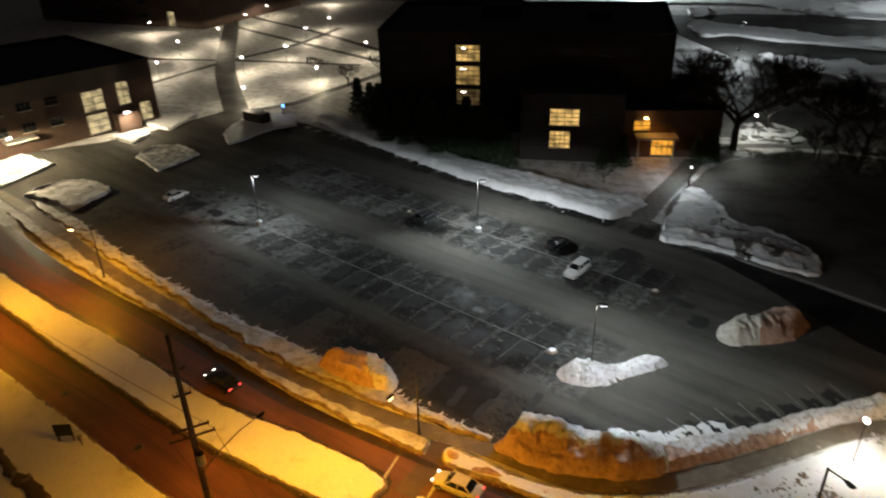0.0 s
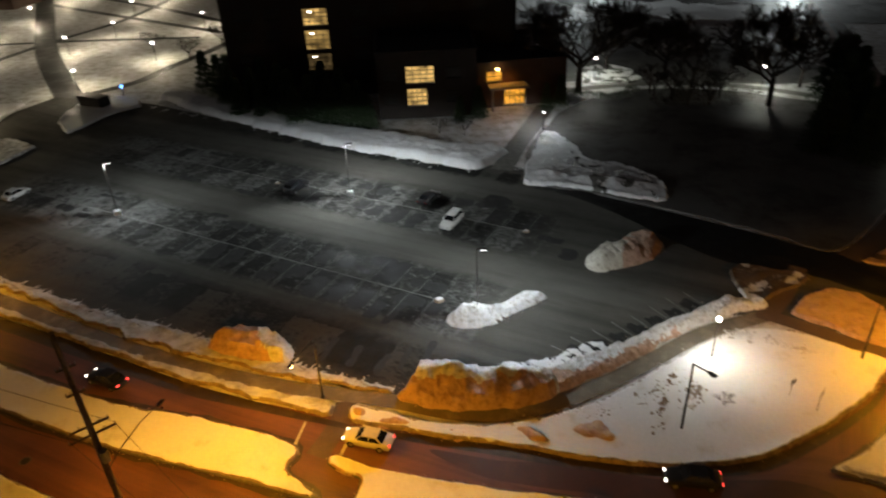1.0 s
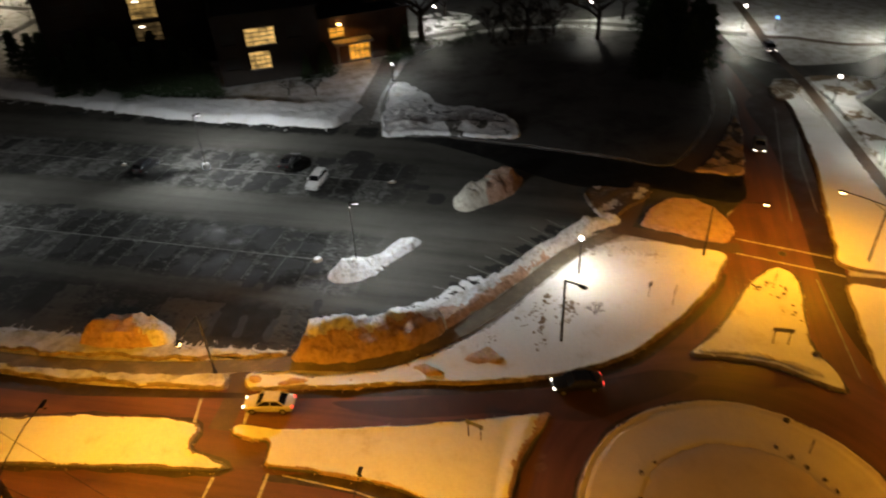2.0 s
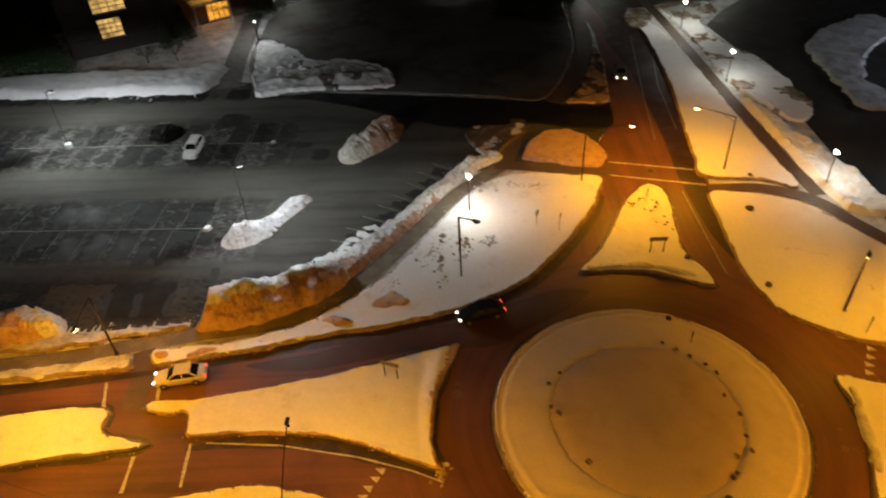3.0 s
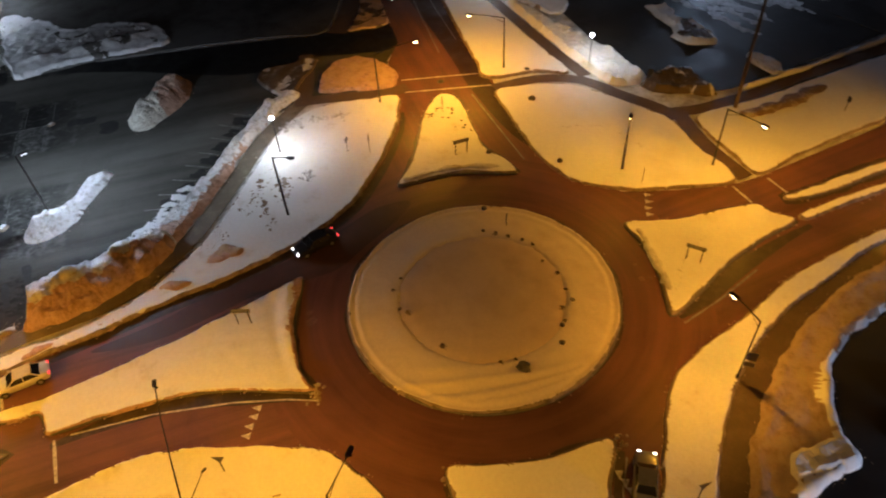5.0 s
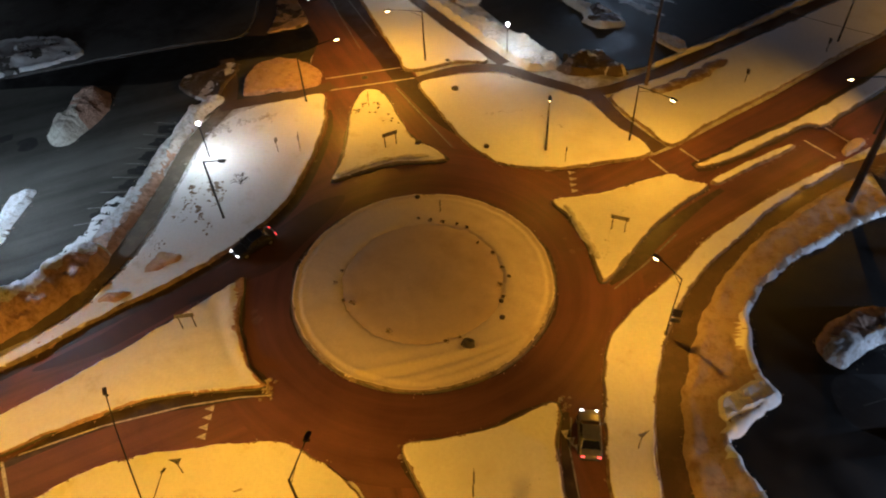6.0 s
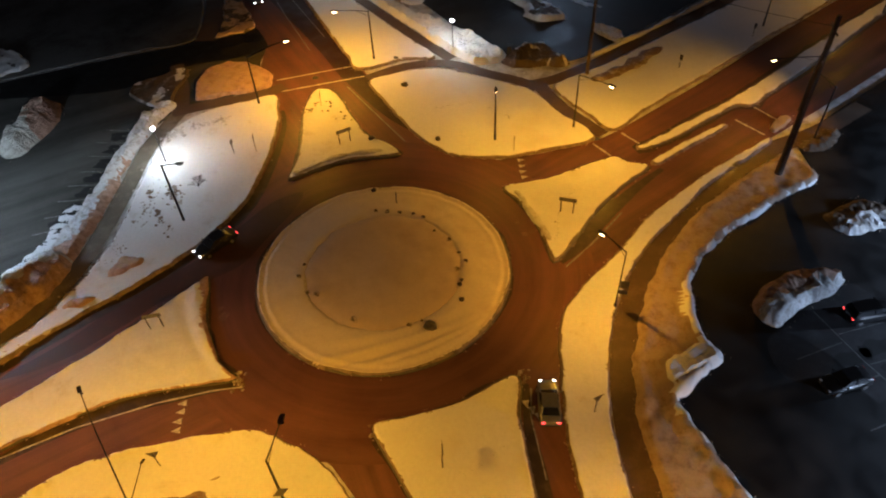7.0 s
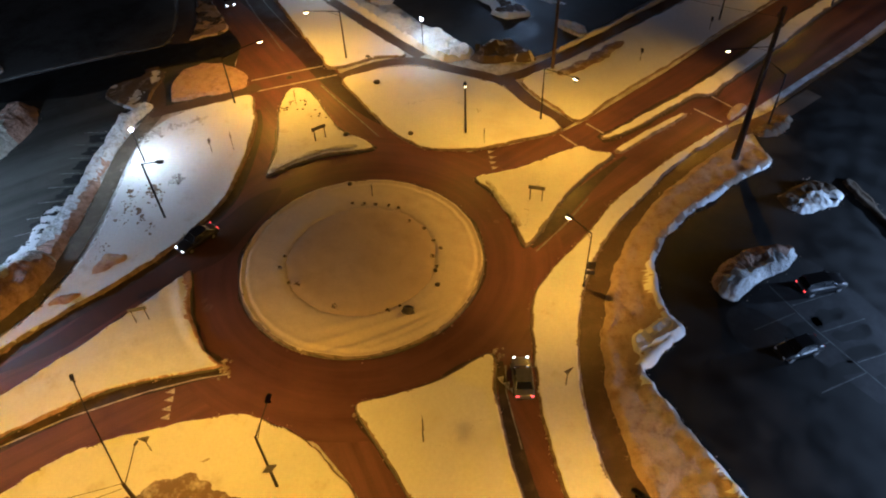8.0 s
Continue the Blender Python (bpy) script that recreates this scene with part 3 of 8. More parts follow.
sheet("parking_lot", LOT_EDGE + [(-122, 80), (-146, 93), (-136, 101), (-121, 110), (-112, 121), (-104, 135), (-95, 132), (-86.3, 120)], 0.006, LOT,
      "grey parking lot asphalt with frosted and dry stalls", "parking lot", curve=False)
# Exit lane darkened in its colour where no lamp reaches.
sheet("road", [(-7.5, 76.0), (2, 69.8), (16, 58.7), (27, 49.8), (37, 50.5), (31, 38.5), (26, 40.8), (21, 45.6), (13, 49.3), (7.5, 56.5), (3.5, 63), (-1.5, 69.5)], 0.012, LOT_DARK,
      "asphalt lane leading out of the parking lot, coloured dark as unlit", "road", curve=True)
# Stretched up to the road, so its black also covers the dark verge.
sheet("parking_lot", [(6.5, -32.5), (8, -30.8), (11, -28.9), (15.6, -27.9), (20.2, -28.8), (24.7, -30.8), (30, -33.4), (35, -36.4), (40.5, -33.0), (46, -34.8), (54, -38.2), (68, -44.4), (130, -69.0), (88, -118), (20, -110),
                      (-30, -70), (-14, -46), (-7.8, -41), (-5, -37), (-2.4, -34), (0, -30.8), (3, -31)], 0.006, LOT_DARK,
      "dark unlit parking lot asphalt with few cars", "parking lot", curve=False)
sheet("road", [(57.4, 67.1), (61.0, 70.4), (64.3, 68.9), (67.1, 68.6), (71.9, 67.0), (75.9, 63.4), (84.3, 65.3), (94, 66), (110, 60), (112, 66), (94.1, 70.7), (88.1, 72.9), (79.2, 70.7), (74.0, 72.1), (68.8, 73.8), (65.4, 77.6), (63.8, 82.4), (60.0, 79.0)], 0.004, ROAD_DARK,
      "dark driveway leading from the road into the lot", "road", curve=False)
sheet("parking_lot", [(63, 46), (66.5, 56.5), (72.6, 59.4), (84, 63), (150, 60), (150, -38), (110, -30), (74, -14.5), (58, -8.2), (48, -4), (46, -2.5), (47, 3), (42.5, 5), (45.5, 12), (49.5, 19.5), (52.5, 25), (56, 27)], 0.003, ROAD_DARK,
      "dark parking lot asphalt with wind-blown snow streaks", "parking lot", curve=False)



def edging(pts, name_label):
    """A low kerb round an island, with the dark wet gutter in front of it."""
    o = smooth_line(pts, 0.8, True)
    if area_of(o) < 0:
        o = o[::-1]
    t = np.roll(o, -1, axis=0) - np.roll(o, 1, axis=0)
    t /= np.maximum(np.linalg.norm(t, axis=1), 1e-6)[:, None]
    out = np.c_[t[:, 1], -t[:, 0]]
    bm = bmesh.new()
    prof = [(-0.25, -0.05), (-0.25, 0.12), (0.0, 0.12), (0.05, 0.0)]
    rows = [[bm.verts.new((*(p + n * d), z)) for d, z in prof] for p, n in zip(o, out)]
    for a, b in zip(rows, rows[1:] + rows[:1]):
        for i in range(3):
            bm.faces.new((a[i], b[i], b[i + 1], a[i + 1]))
    bmesh.ops.recalc_face_normals(bm, faces=bm.faces)
    k = tagged(link_mesh("kerb", bm, KERB), "low concrete kerb round " + name_label, "kerb", kind="structure")
    bm = bmesh.new()
    rows = [[bm.verts.new((*(p + n * d), 0.0035)) for d in (0.04, max(0.06, (0.5 if "median" in name_label else 0.14) + 0.45 * fbm(p[0], p[1], 3.0, 9)))] for p, n in zip(o, out)]
    for a, b in zip(rows, rows[1:] + rows[:1]):
        bm.faces.new((a[0], a[1], b[1], b[0]))
    part("gutter", bm, GUTTER, k)
    return k


# footpaths
PATH_W = [(-200, 131), (-150, 97), (-116, 77.5), (-99, 66.4), (-87, 58), (-73, 49.5), (-62, 42.8), (-53.2, 38), (-45.5, 34.4), (-39, 31.9), (-30, 29.2), (-22.6, 26.4), (-18, 26.0), (-12.8, 27.2), (-7.9, 29.2),
          (-2, 32.2), (4.3, 35.6), (9.6, 37.2), (13.5, 38.2)]
strip("footpath", PATH_W, (2.4, 2.2, 2.0, 1.9, 2.1), 0.02, WALK_DUSTED, "cleared wet footpath between ploughed snow banks", "path")
strip("footpath", [(12, 38.6), (15.8, 35.4), (20.5, 30.9), (23.5, 29.5)], 2.1, 0.024, WALK_WET, "cleared wet footpath crossing to the road", "path")
strip("footpath", [(12, 37.5), (16, 41), (21, 47)], 2.0, 0.028, WALK_WET, "trodden footpath towards the dark lane", "path")
strip("footpath", [(28.0, 48.1), (35.4, 53.0), (44.4, 61.9), (52.2, 74.2), (59.6, 88.0), (64, 98)], (3.0, 2.6, 2.2), 0.02, WALK_WET, "cleared footpath along the road to the woods", "path")
strip("footpath", [(30.0, 20.2), (35, 17.2), (38.2, 12.5), (38.3, 6.5), (38.5, 1.5), (38.0, -1.5)], 1.9, 0.02, WALK_WET, "cleared curved footpath through snow", "path")
strip("footpath", [(39.5, 12.4), (43.2, 21.4), (51.5, 39.6), (59.4, 56.4), (65.0, 69.1), (67.4, 76.0), (70.4, 83.2), (76.6, 96.1), (84, 112)], 1.8, 0.024, WALK_WET, "straight cleared footpath beside the road", "path")
strip("footpath", [(73.4, 89.3), (78.1, 86.6), (81.5, 82.3), (86.5, 77.9), (96.6, 74.6), (125, 66)], 1.8, -0.03, WALK_WET, "cleared walk across the snowy lawn", "path")
strip("footpath", [(38.0, 0.5), (40.5, -2.2), (47.3, -6), (57, -10.1), (75, -18), (120, -36)], 1.9, 0.028, WALK_WET, "cleared footpath along the snowy verge", "path")
strip("footpath", [(38.8, -1.2), (35.2, -6), (32.1, -12.6)], 2.0, 0.032, WALK_WET, "cleared footpath down to the crossing", "path")
PATH_E = [(52, -39), (44, -35), (38.0, -30.8), (29.2, -27.2), (18.2, -24.4), (8.2, -24.3), (1.4, -25.9), (-3.8, -28.1), (-8.0, -30.7), (-11.2, -33.4), (-16, -40), (-30, -58)]
strip("footpath", PATH_E, (2.2, 2.4, 2.4), 0.02, WALK_WET, "cleared footpath curving between snow strips", "path")
strip("footpath", [(-11, 81), (-6.7, 91.2), (-1.8, 101.3), (2, 110)], 3.6, 0.02, PAVING, "dark cleared walk between two snow banks", "path")

strip("footpath", [(-33.8, 29.4), (-34.3, 26.6), (-36.2, 22.6)], 2.1, 0.0045, WALK_WET, "trodden brown crossing between two snow verges", "path")
strip("slush_strip", [(-33.0, 16.0), (-28.2, 13.9), (-23.6, 10.9), (-20.2, 7.5), (-16.4, 3.0)], (0.5, 1.3, 1.5, 1.4, 0.5), 0.0055, GUTTER, "dark wet strip of slush beside the snowy island", "road")
strip("slush_strip", [(-4.4, -19.2), (-7.6, -20.9), (-10.8, -23.2), (-15.6, -27.0), (-22, -34)], (0.5, 1.2, 1.2, 1.0), 0.0055, GUTTER, "dark wet strip of slush beside the snowy island", "road")
strip("slush_strip", [(10.2, -16.4), (13.4, -17.2), (19, -17.9), (25, -19.4), (29, -20.8)], (0.4, 1.4, 1.6, 1.2, 0.6), 0.0055, GUTTER, "dark wet strip of slush beside the snowy island", "road")
strip("slush_strip", [(-33.6, 26.0), (-37.3, 27.5), (-44.9, 30.7), (-52.3, 34.2), (-71.1, 44.9), (-95.4, 57.9), (-112, 69.0)], (0.6, 1.6, 1.8, 1.6, 1.8, 1.2), 0.0055, GUTTER, "dark wet strip of slush along the road edge", "road")

def ridge(line, height, width):
    """A crest along a plan line, for the shape of a snow heap."""
    c = smooth_line(line, 0.4)

    def lift(x, y, d):
        dc = math.sqrt(float(((c - (x, y)) ** 2).sum(1).min()))
        return height * math.exp(-(dc / width) ** 1.4) * (1 + 0.35 * fbm(x, y, 2.6, 41))
    return lift


def beyond(a, b, rough=0.5, seed=51):
    """A test: is a place on the right of the way from a to b, past an uneven border?"""
    a, b = Vector(a), Vector(b)
    d = (b - a).normalized()

    def test(x, y, z, e):
        return (x - a.x) * d.y - (y - a.y) * d.x > rough * 2.0 * fbm(x, y, 1.6, seed, 4)
    return test


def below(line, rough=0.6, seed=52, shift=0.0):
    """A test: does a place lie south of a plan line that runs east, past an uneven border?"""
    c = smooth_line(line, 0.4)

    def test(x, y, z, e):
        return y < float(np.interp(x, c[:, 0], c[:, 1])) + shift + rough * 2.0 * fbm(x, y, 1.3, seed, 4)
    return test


def near_line(line, width, rough=0.4, seed=53):
    """A test: is a place nearer to a plan line than an uneven width?"""
    c = smooth_line(line, 0.5)

    def test(x, y, z, e):
        return math.sqrt(float(((c - (x, y)) ** 2).sum(1).min())) < width * (1 + 2 * rough * fbm(x, y, 1.5, seed, 4))
    return test


def foot(height, side=None, seed=54):
    """A test: dirt along the foot of a heap, on the side that the other test names."""
    def test(x, y, z, e):
        return z < height * (1 + 1.3 * fbm(x, y, 1.2, seed, 4)) and (side is None or side(x, y, z, e))
    return test


# ---------------------------------------------------------------- lying snow
def together(*shapes):
    """The sum of several crests and grooves."""
    return lambda x, y, d: sum(f(x, y, d) for f in shapes)


# straight plough tracks that cut across one side of the round island
PLOUGHED = together(ridge([(-10.6, -2.4), (-9.0, -4.3), (-6.4, -6.7), (-4.1, -8.8), (-1.2, -11.3), (2.3, -13.5)], 0.17, 0.30),
                    ridge([(-10.9, -3.6), (-8.9, -5.7), (-6.4, -7.8), (-3.2, -10.4), (1.9, -13.7)], -0.15, 0.24),
                    ridge([(-10.5, -4.7), (-8.4, -6.9), (-6.1, -8.9), (-2.0, -11.7), (1.7, -13.8)], 0.17, 0.24),
                    ridge([(-8.2, -7.7), (-5.6, -9.8), (-2.2, -12.0), (1.1, -13.8)], -0.13, 0.18),
                    ridge([(-7.4, -8.6), (-5.0, -10.6), (-2.2, -12.4), (0.6, -13.8)], 0.12, 0.22),
                    ridge([(-8.4, -2.6), (-6.2, -5.2), (-3.6, -7.6), (-0.6, -9.9), (3.6, -12.0)], 0.08, 0.5))


def island_shape(x, y, d):
    r = math.hypot(x - CX, y - CY)
    z = 0.07 * math.exp(-((r - 8.6) / 0.8) ** 2)
    z += 0.09 * math.exp(-((d - 0.28) / 0.16) ** 2) - 0.09 * math.exp(-((d - 0.66) / 0.2) ** 2) + 0.06 * math.exp(-((d - 1.05) / 0.22) ** 2)
    if r < 7.8:
        z -= 0.14
    return z + PLOUGHED(x, y, d)


snow_patch(ring(12.7, 40), SNOW_ISLE, "round traffic island under smooth snow with plough tracks", 0.26, 0.02, 0.12, 0.2, lump=0.03, shape=island_shape, name="traffic_island",
           category="traffic island")
snow_patch(ring(8.3, 30), SNOW_BED, "round planting bed under settled dull snow", 0.33, 0.0, 0.5, 0.4, lump=0.06, name="planting_bed", category="planting bed", floor=0.20, fall=0.8)
snow_patch([(7.9, 16.3), (11, 17.6), (13.9, 19.3), (18, 22.2), (21.9, 24.3), (24.8, 24.6), (25.2, 22.0), (22.0, 17.3), (19.3, 13.0), (18.9, 9.5), (18.0, 7.5), (16.9, 8.2), (14.0, 12.2), (10.6, 14.6)],
           SNOW, "triangular splitter island covered with trampled snow", 0.21, 0.09, 0.12, 0.7, name="traffic_island", category="traffic island")
snow_patch([(17.9, -6.2), (21.4, -9.9), (24.5, -12.1), (28.4, -15.1), (28.5, -17.0), (28.6, -19.4), (24, -18.0), (18.6, -16.8), (12.6, -16.4), (9.8, -15.7), (12.5, -13.4), (16.0, -9.6)],
           SNOW_FLAT, "triangular splitter island covered with smooth snow", 0.21, 0.09, 0.12, 0.7, name="traffic_island", category="traffic island")
snow_patch([(31.6, -17.0), (36, -19.2), (41.6, -21.8), (48.3, -25.0), (62, -30.2), (79, -36.6), (120, -53.5), (119, -55.5), (80, -39.4), (63, -33.4), (50, -28.5), (46.0, -27.0), (45.2, -25.4), (41.5, -23.4), (36, -20.9), (32, -18.3)],
           SNOW, "long snow-covered road median", 0.18, 0.02, 0.18, 0.9, name="road_median", category="median")
snow_patch([(29.6, -19.2), (33.5, -20.8), (37.5, -22.8), (40.6, -24.6), (40.4, -25.4), (36, -23.4), (32, -21.4), (29.4, -20.1)], SNOW, "narrow snow ridge beside the crossing", 0.22, 0.03, 0.12, 0.6,
           name="snow_bank", category="snow bank")
snow_patch([(-14.7, -10.4), (-13.6, -10.1), (-11.6, -12.3), (-8.6, -15.1), (-4.2, -17.7), (-4.6, -18.9), (-7.4, -20.1), (-10.6, -22.3), (-15.3, -26.0), (-21, -32), (-31, -43), (-33, -41), (-25.5, -27.5), (-19.3, -17.9), (-16.9, -14)],
           SNOW_FLAT, "splitter island covered with smooth deep snow", 0.23, 0.09, 0.14, 0.8, name="traffic_island", category="traffic island")
RIM_W = near_line([(-8.6, 14.0), (-10.0, 12.3), (-12.2, 10.2), (-13.9, 7.8), (-15.1, 5.3), (-15.8, 3.6)], 0.5, 0.25)
snow_patch([(-8.0, 13.9), (-10.3, 14.8), (-20.7, 17.4), (-30.2, 20.4), (-34.4, 22.5), (-35.1, 21.6), (-33.6, 20.4), (-32.2, 19.6), (-32.3, 18.2), (-32.4, 16.9), (-28.2, 14.7), (-23.4, 11.6), (-19.9, 8.2), (-16.0, 3.3),
            (-15.2, 5.8), (-12.2, 10.1)], SNOW, "splitter island covered with bright snow and a ploughed rim", 0.21, 0.09, 0.14, 0.3, name="traffic_island", category="traffic island",
           shape=together(ridge([(-9.6, 14.2), (-11.0, 12.7), (-13.2, 9.9), (-14.8, 7.4), (-15.8, 5.1)], 0.30, 0.55), ridge([(-11.9, 13.5), (-13.9, 10.8), (-15.3, 8.2), (-16.2, 6.1)], -0.14, 0.4), ridge([(-21.0, 14.9), (-17.5, 14.5), (-14.4, 13.7), (-11.4, 12.6)], -0.10, 0.14),
                          ridge([(-33.0, 20.8), (-26.0, 18.0), (-18.0, 14.0), (-15.0, 11.0)], -0.06, 0.18)),
           second=SNOW_BROWN, where=lambda x, y, z, d: RIM_W(x, y, z, d) or d < 0.22 + 0.14 * fbm(x, y, 1.6, 33, 3))

MED_N = [(-37.9, 23.8), (-43.2, 26.7), (-49.9, 29.3), (-56.8, 31.6), (-65.6, 36.1), (-76, 41.7), (-87.6, 47.4), (-100.3, 54.3), (-150, 82), (-200, 110)]
MED_S = [(-200, 105), (-150, 76), (-93.7, 45.7), (-81.5, 38.8), (-70.8, 33.2), (-61.5, 28.4), (-53.9, 24.9), (-44.5, 21.2), (-36.4, 17.9), (-35.9, 18.5), (-38.2, 20.6), (-38.6, 21.6)]
snow_patch(MED_N + MED_S, SNOW, "long road median covered with bright snow", 0.21, 0.09, 0.18, 0.9, name="road_median", category="median")
snow_patch([(-160, 74.5), (-110, 48.3), (-85.6, 34.6), (-74.9, 29.1), (-65.1, 23.8), (-57.8, 20.0), (-46, 15.7), (-35.5, 12.1), (-28.8, 9.4), (-23.9, 4.8), (-19.3, -0.9), (-18.5, -5.2), (-19.0, -9.0),
            (-20.6, -13.4), (-23.5, -18.5), (-33, -32), (-58, -66), (-90, -66), (-120, 0), (-170, 40)], SNOW, "broad snow field beside the road", 0.3, 0.14, 0.2, 1.5, name="snow_field", category="snow")
snow_patch([(-30.4, 2.2), (-28.6, 1.9), (-27.2, 1.2), (-25.9, -0.4), (-25.0, -2.2), (-24.4, -4.4), (-24.4, -6.2), (-24.6, -8.2), (-26.5, -9.6), (-28.2, -7.4), (-28.4, -4.6), (-29.6, -2.4), (-31.6, -0.6)], SNOW_TROD,
           "curved band of muddy trampled snow", 0.40, 0.0, 0.9, 0.3, name="trampled_snow", category="snow", floor=0.18, fall=0.8, lump=0.10)
snow_patch([(-24.9, -0.6), (-24.2, -0.9), (-23.4, -1.7), (-23.6, -2.3), (-24.4, -1.8)], SNOW_TROD, "small trodden spot in the snow", 0.33, 0.0, 0.5, 0.25, name="trampled_snow", category="snow", floor=0.2, fall=0.4)
snow_patch([(40.0, -30.0), (31.8, -26.0), (21.7, -22.2), (15.6, -21.0), (8.0, -19.4), (3.7, -19.0), (-0.8, -20.8), (-6.2, -23.5), (-11.5, -27.0), (-16, -31), (-28, -45), (-29, -46), (-14.5, -35), (-10.4, -31.0), (-8.1, -29.4),
            (-6.2, -28.0), (-3.9, -26.8), (-0.6, -25.4), (2.6, -24.3), (7.4, -23.3), (12.6, -23.0), (18.0, -23.6), (23.7, -25.0), (29.6, -26.6), (37.8, -30.1)], SNOW, "snow strip between the road and the footpath", 0.24, 0.04, 0.16, 0.8, name="snow_bank", category="snow bank")
SE_RIM = [(35.1, -37.0), (30.9, -35.2), (27.1, -32.9), (23.0, -30.9), (18.9, -29.3), (15.0, -28.7), (12.3, -28.7), (9.4, -29.6), (7.5, -31.4), (5.9, -33.2), (3.4, -32.2), (1.2, -30.9), (-0.4, -31.6), (-2.5, -34.7), (-4.8, -37.6), (-7.3, -40.6), (-13, -46)]
# The white rim carries the lot's cold light in its colour.
snow_patch([(37.9, -33.4), (36.9, -31.6), (33.5, -29.9), (28.5, -27.9), (23.5, -26.1), (18.2, -25.2), (12.9, -25.0), (8.3, -25.2), (3.7, -26.1), (0.4, -27.1), (-2.6, -28.5), (-5.2, -30.0), (-7.6, -31.6), (-10.6, -34.0), (-17, -42), (-31, -60), (-33, -62), (-20, -50), (-13, -46), (-7.8, -41.2), (-5.0, -37.4),
            (-2.4, -34.2), (0.0, -31.3), (1.3, -31.6), (6.0, -33.2), (7.6, -31.4), (10.9, -29.4), (15.6, -28.4), (20.2, -29.3), (24.7, -31.3), (30.1, -33.9), (35, -36.4)], SNOW_DIRTY,
           "brownish ploughed snow bank with a white edge along the dark lot", 0.34, 0.12, 0.3, 0.3, name="snow_bank", category="snow bank", lump=0.2, second=SNOW, fall=0.5,
           shape=ridge(SE_RIM, 0.4, 0.7), where=near_line(SE_RIM, 0.7, 0.6))
snow_patch([(7.4, -31.3), (5.9, -33.5), (3.8, -32.3), (1.6, -31.0), (0.4, -30.6), (1.4, -29.3), (3.4, -28.9), (5.4, -29.8)], SNOW, "lumpy pushed-up snow at the lot edge", 0.45, 0.2, 0.25, 0.2, dome=0.26, name="snow_pile",
           category="snow pile", lump=0.16)
snow_patch([(29.6, 19.6), (26.5, 15.4), (24.2, 11.8), (21.6, 7), (20.5, 3.5), (20.6, 0.8), (22.3, -3.3), (25.7, -7.4), (31.0, -12.0), (34.1, -6.3), (37.2, -0.6), (37.2, 3.7), (37.1, 10.0), (36, 13.8), (33.8, 16.3)],
           SNOW_FLAT, "smooth snow field between footpath and road", 0.24, 0.03, 0.14, 0.9, name="snow_field", category="snow")
snow_patch([(39.8, -3.2), (46.7, -6.9), (55.5, -10.9), (76, -19.8), (120, -37.5), (122, -46), (79, -31.2), (65, -25.6), (49.9, -19.9), (40, -15.8), (33.6, -13.6), (35.0, -9.6), (37.2, -5.5)], SNOW_FLAT,
           "smooth snow verge along the road", 0.24, 0.02, 0.16, 1.0, name="snow_field", category="snow")
snow_patch([(31.2, 22.4), (33.4, 26.0), (38.0, 32.6), (44.0, 41.1), (49.9, 50.5), (55.0, 59.6), (58.5, 68), (60.6, 66.5), (57.2, 55), (50.6, 40), (42.4, 22.4), (39.0, 14.6), (36.3, 18.2)], SNOW_FLAT, "snow verge between the road and the footpath", 0.28, 0.1, 0.16, 0.9,
           name="snow_field", category="snow")
snow_patch([(39.8, 8.4), (40.6, 12.6), (43.2, 18.6), (46.8, 26.6), (50.0, 33.6), (51.4, 33.0), (50.4, 27.6), (49.2, 23.4), (48.2, 18.3), (47.6, 13.9), (46.4, 10.7), (45.0, 7.5), (43.3, 5.6), (41.5, 6.0)], SNOW, "lumpy snow bank lit by a white lamp beside the lot", 0.35, 0.25, 0.3, 0.25, dome=0.3, name="snow_bank",
           category="snow bank", lump=0.2)
snow_patch([(51.6, 31.4), (52.8, 37.8), (57.4, 47.4), (61.6, 57.0), (65.2, 67.0), (67.0, 67.6), (71.3, 66.2), (74.0, 63.8), (72.3, 59.8), (68.7, 58.5), (66.1, 57.1), (63.0, 50.2), (63.0, 43.4), (62.0, 38.5), (58.7, 31.0), (57.2, 27.5), (53.2, 24.8), (51.0, 26.2)], SNOW, "broad snow bed below two post lamps beside the lot", 0.3, 0.2, 0.4, 0.5,
           name="snow_bank", category="snow bank", lump=0.2, second=SNOW_TROD, where=lambda x, y, z, d: fbm(x, y, 4.5, 60, 5) > 0.22)
CREST_NE = near_line([(43.8, 5.0), (46.6, 3.9), (47.2, 2.2), (46.2, -0.6), (45.0, -2.4)], 0.3)
snow_patch([(41.6, 5.6), (43.8, 5.6), (46.0, 5.0), (47.8, 3.4), (47.9, 1.6), (46.6, -0.8), (45.6, -2.8), (44.1, -1.7), (43.0, 0.6), (41.5, 2.6)], SNOW_MUD, "dirty snow pile with a pale crest at the corner of the lot", 0.4, 0.1, 0.3, 0.2, dome=0.3, shape=ridge([(43.6, 4.6), (46.4, 3.4), (46.4, 1.2), (45.2, -1.4)], 0.7, 1.4), name="snow_pile", category="snow pile", lump=0.25,
           second=SNOW_OLD, where=lambda x, y, z, d: CREST_NE(x, y, z, d) or fbm(x, y, 1.5, 65, 4) > 0.3)

snow_patch([(55.0, 63.4), (58.4, 68.0), (62.4, 68.4), (62.0, 65.4), (59.6, 63.0), (57.0, 61.6)], SNOW_TROD, "bare soiled tip of the snow verge", 0.34, 0.05, 0.5, 0.3, name="trampled_snow", category="snow", lump=0.12, floor=0.05)
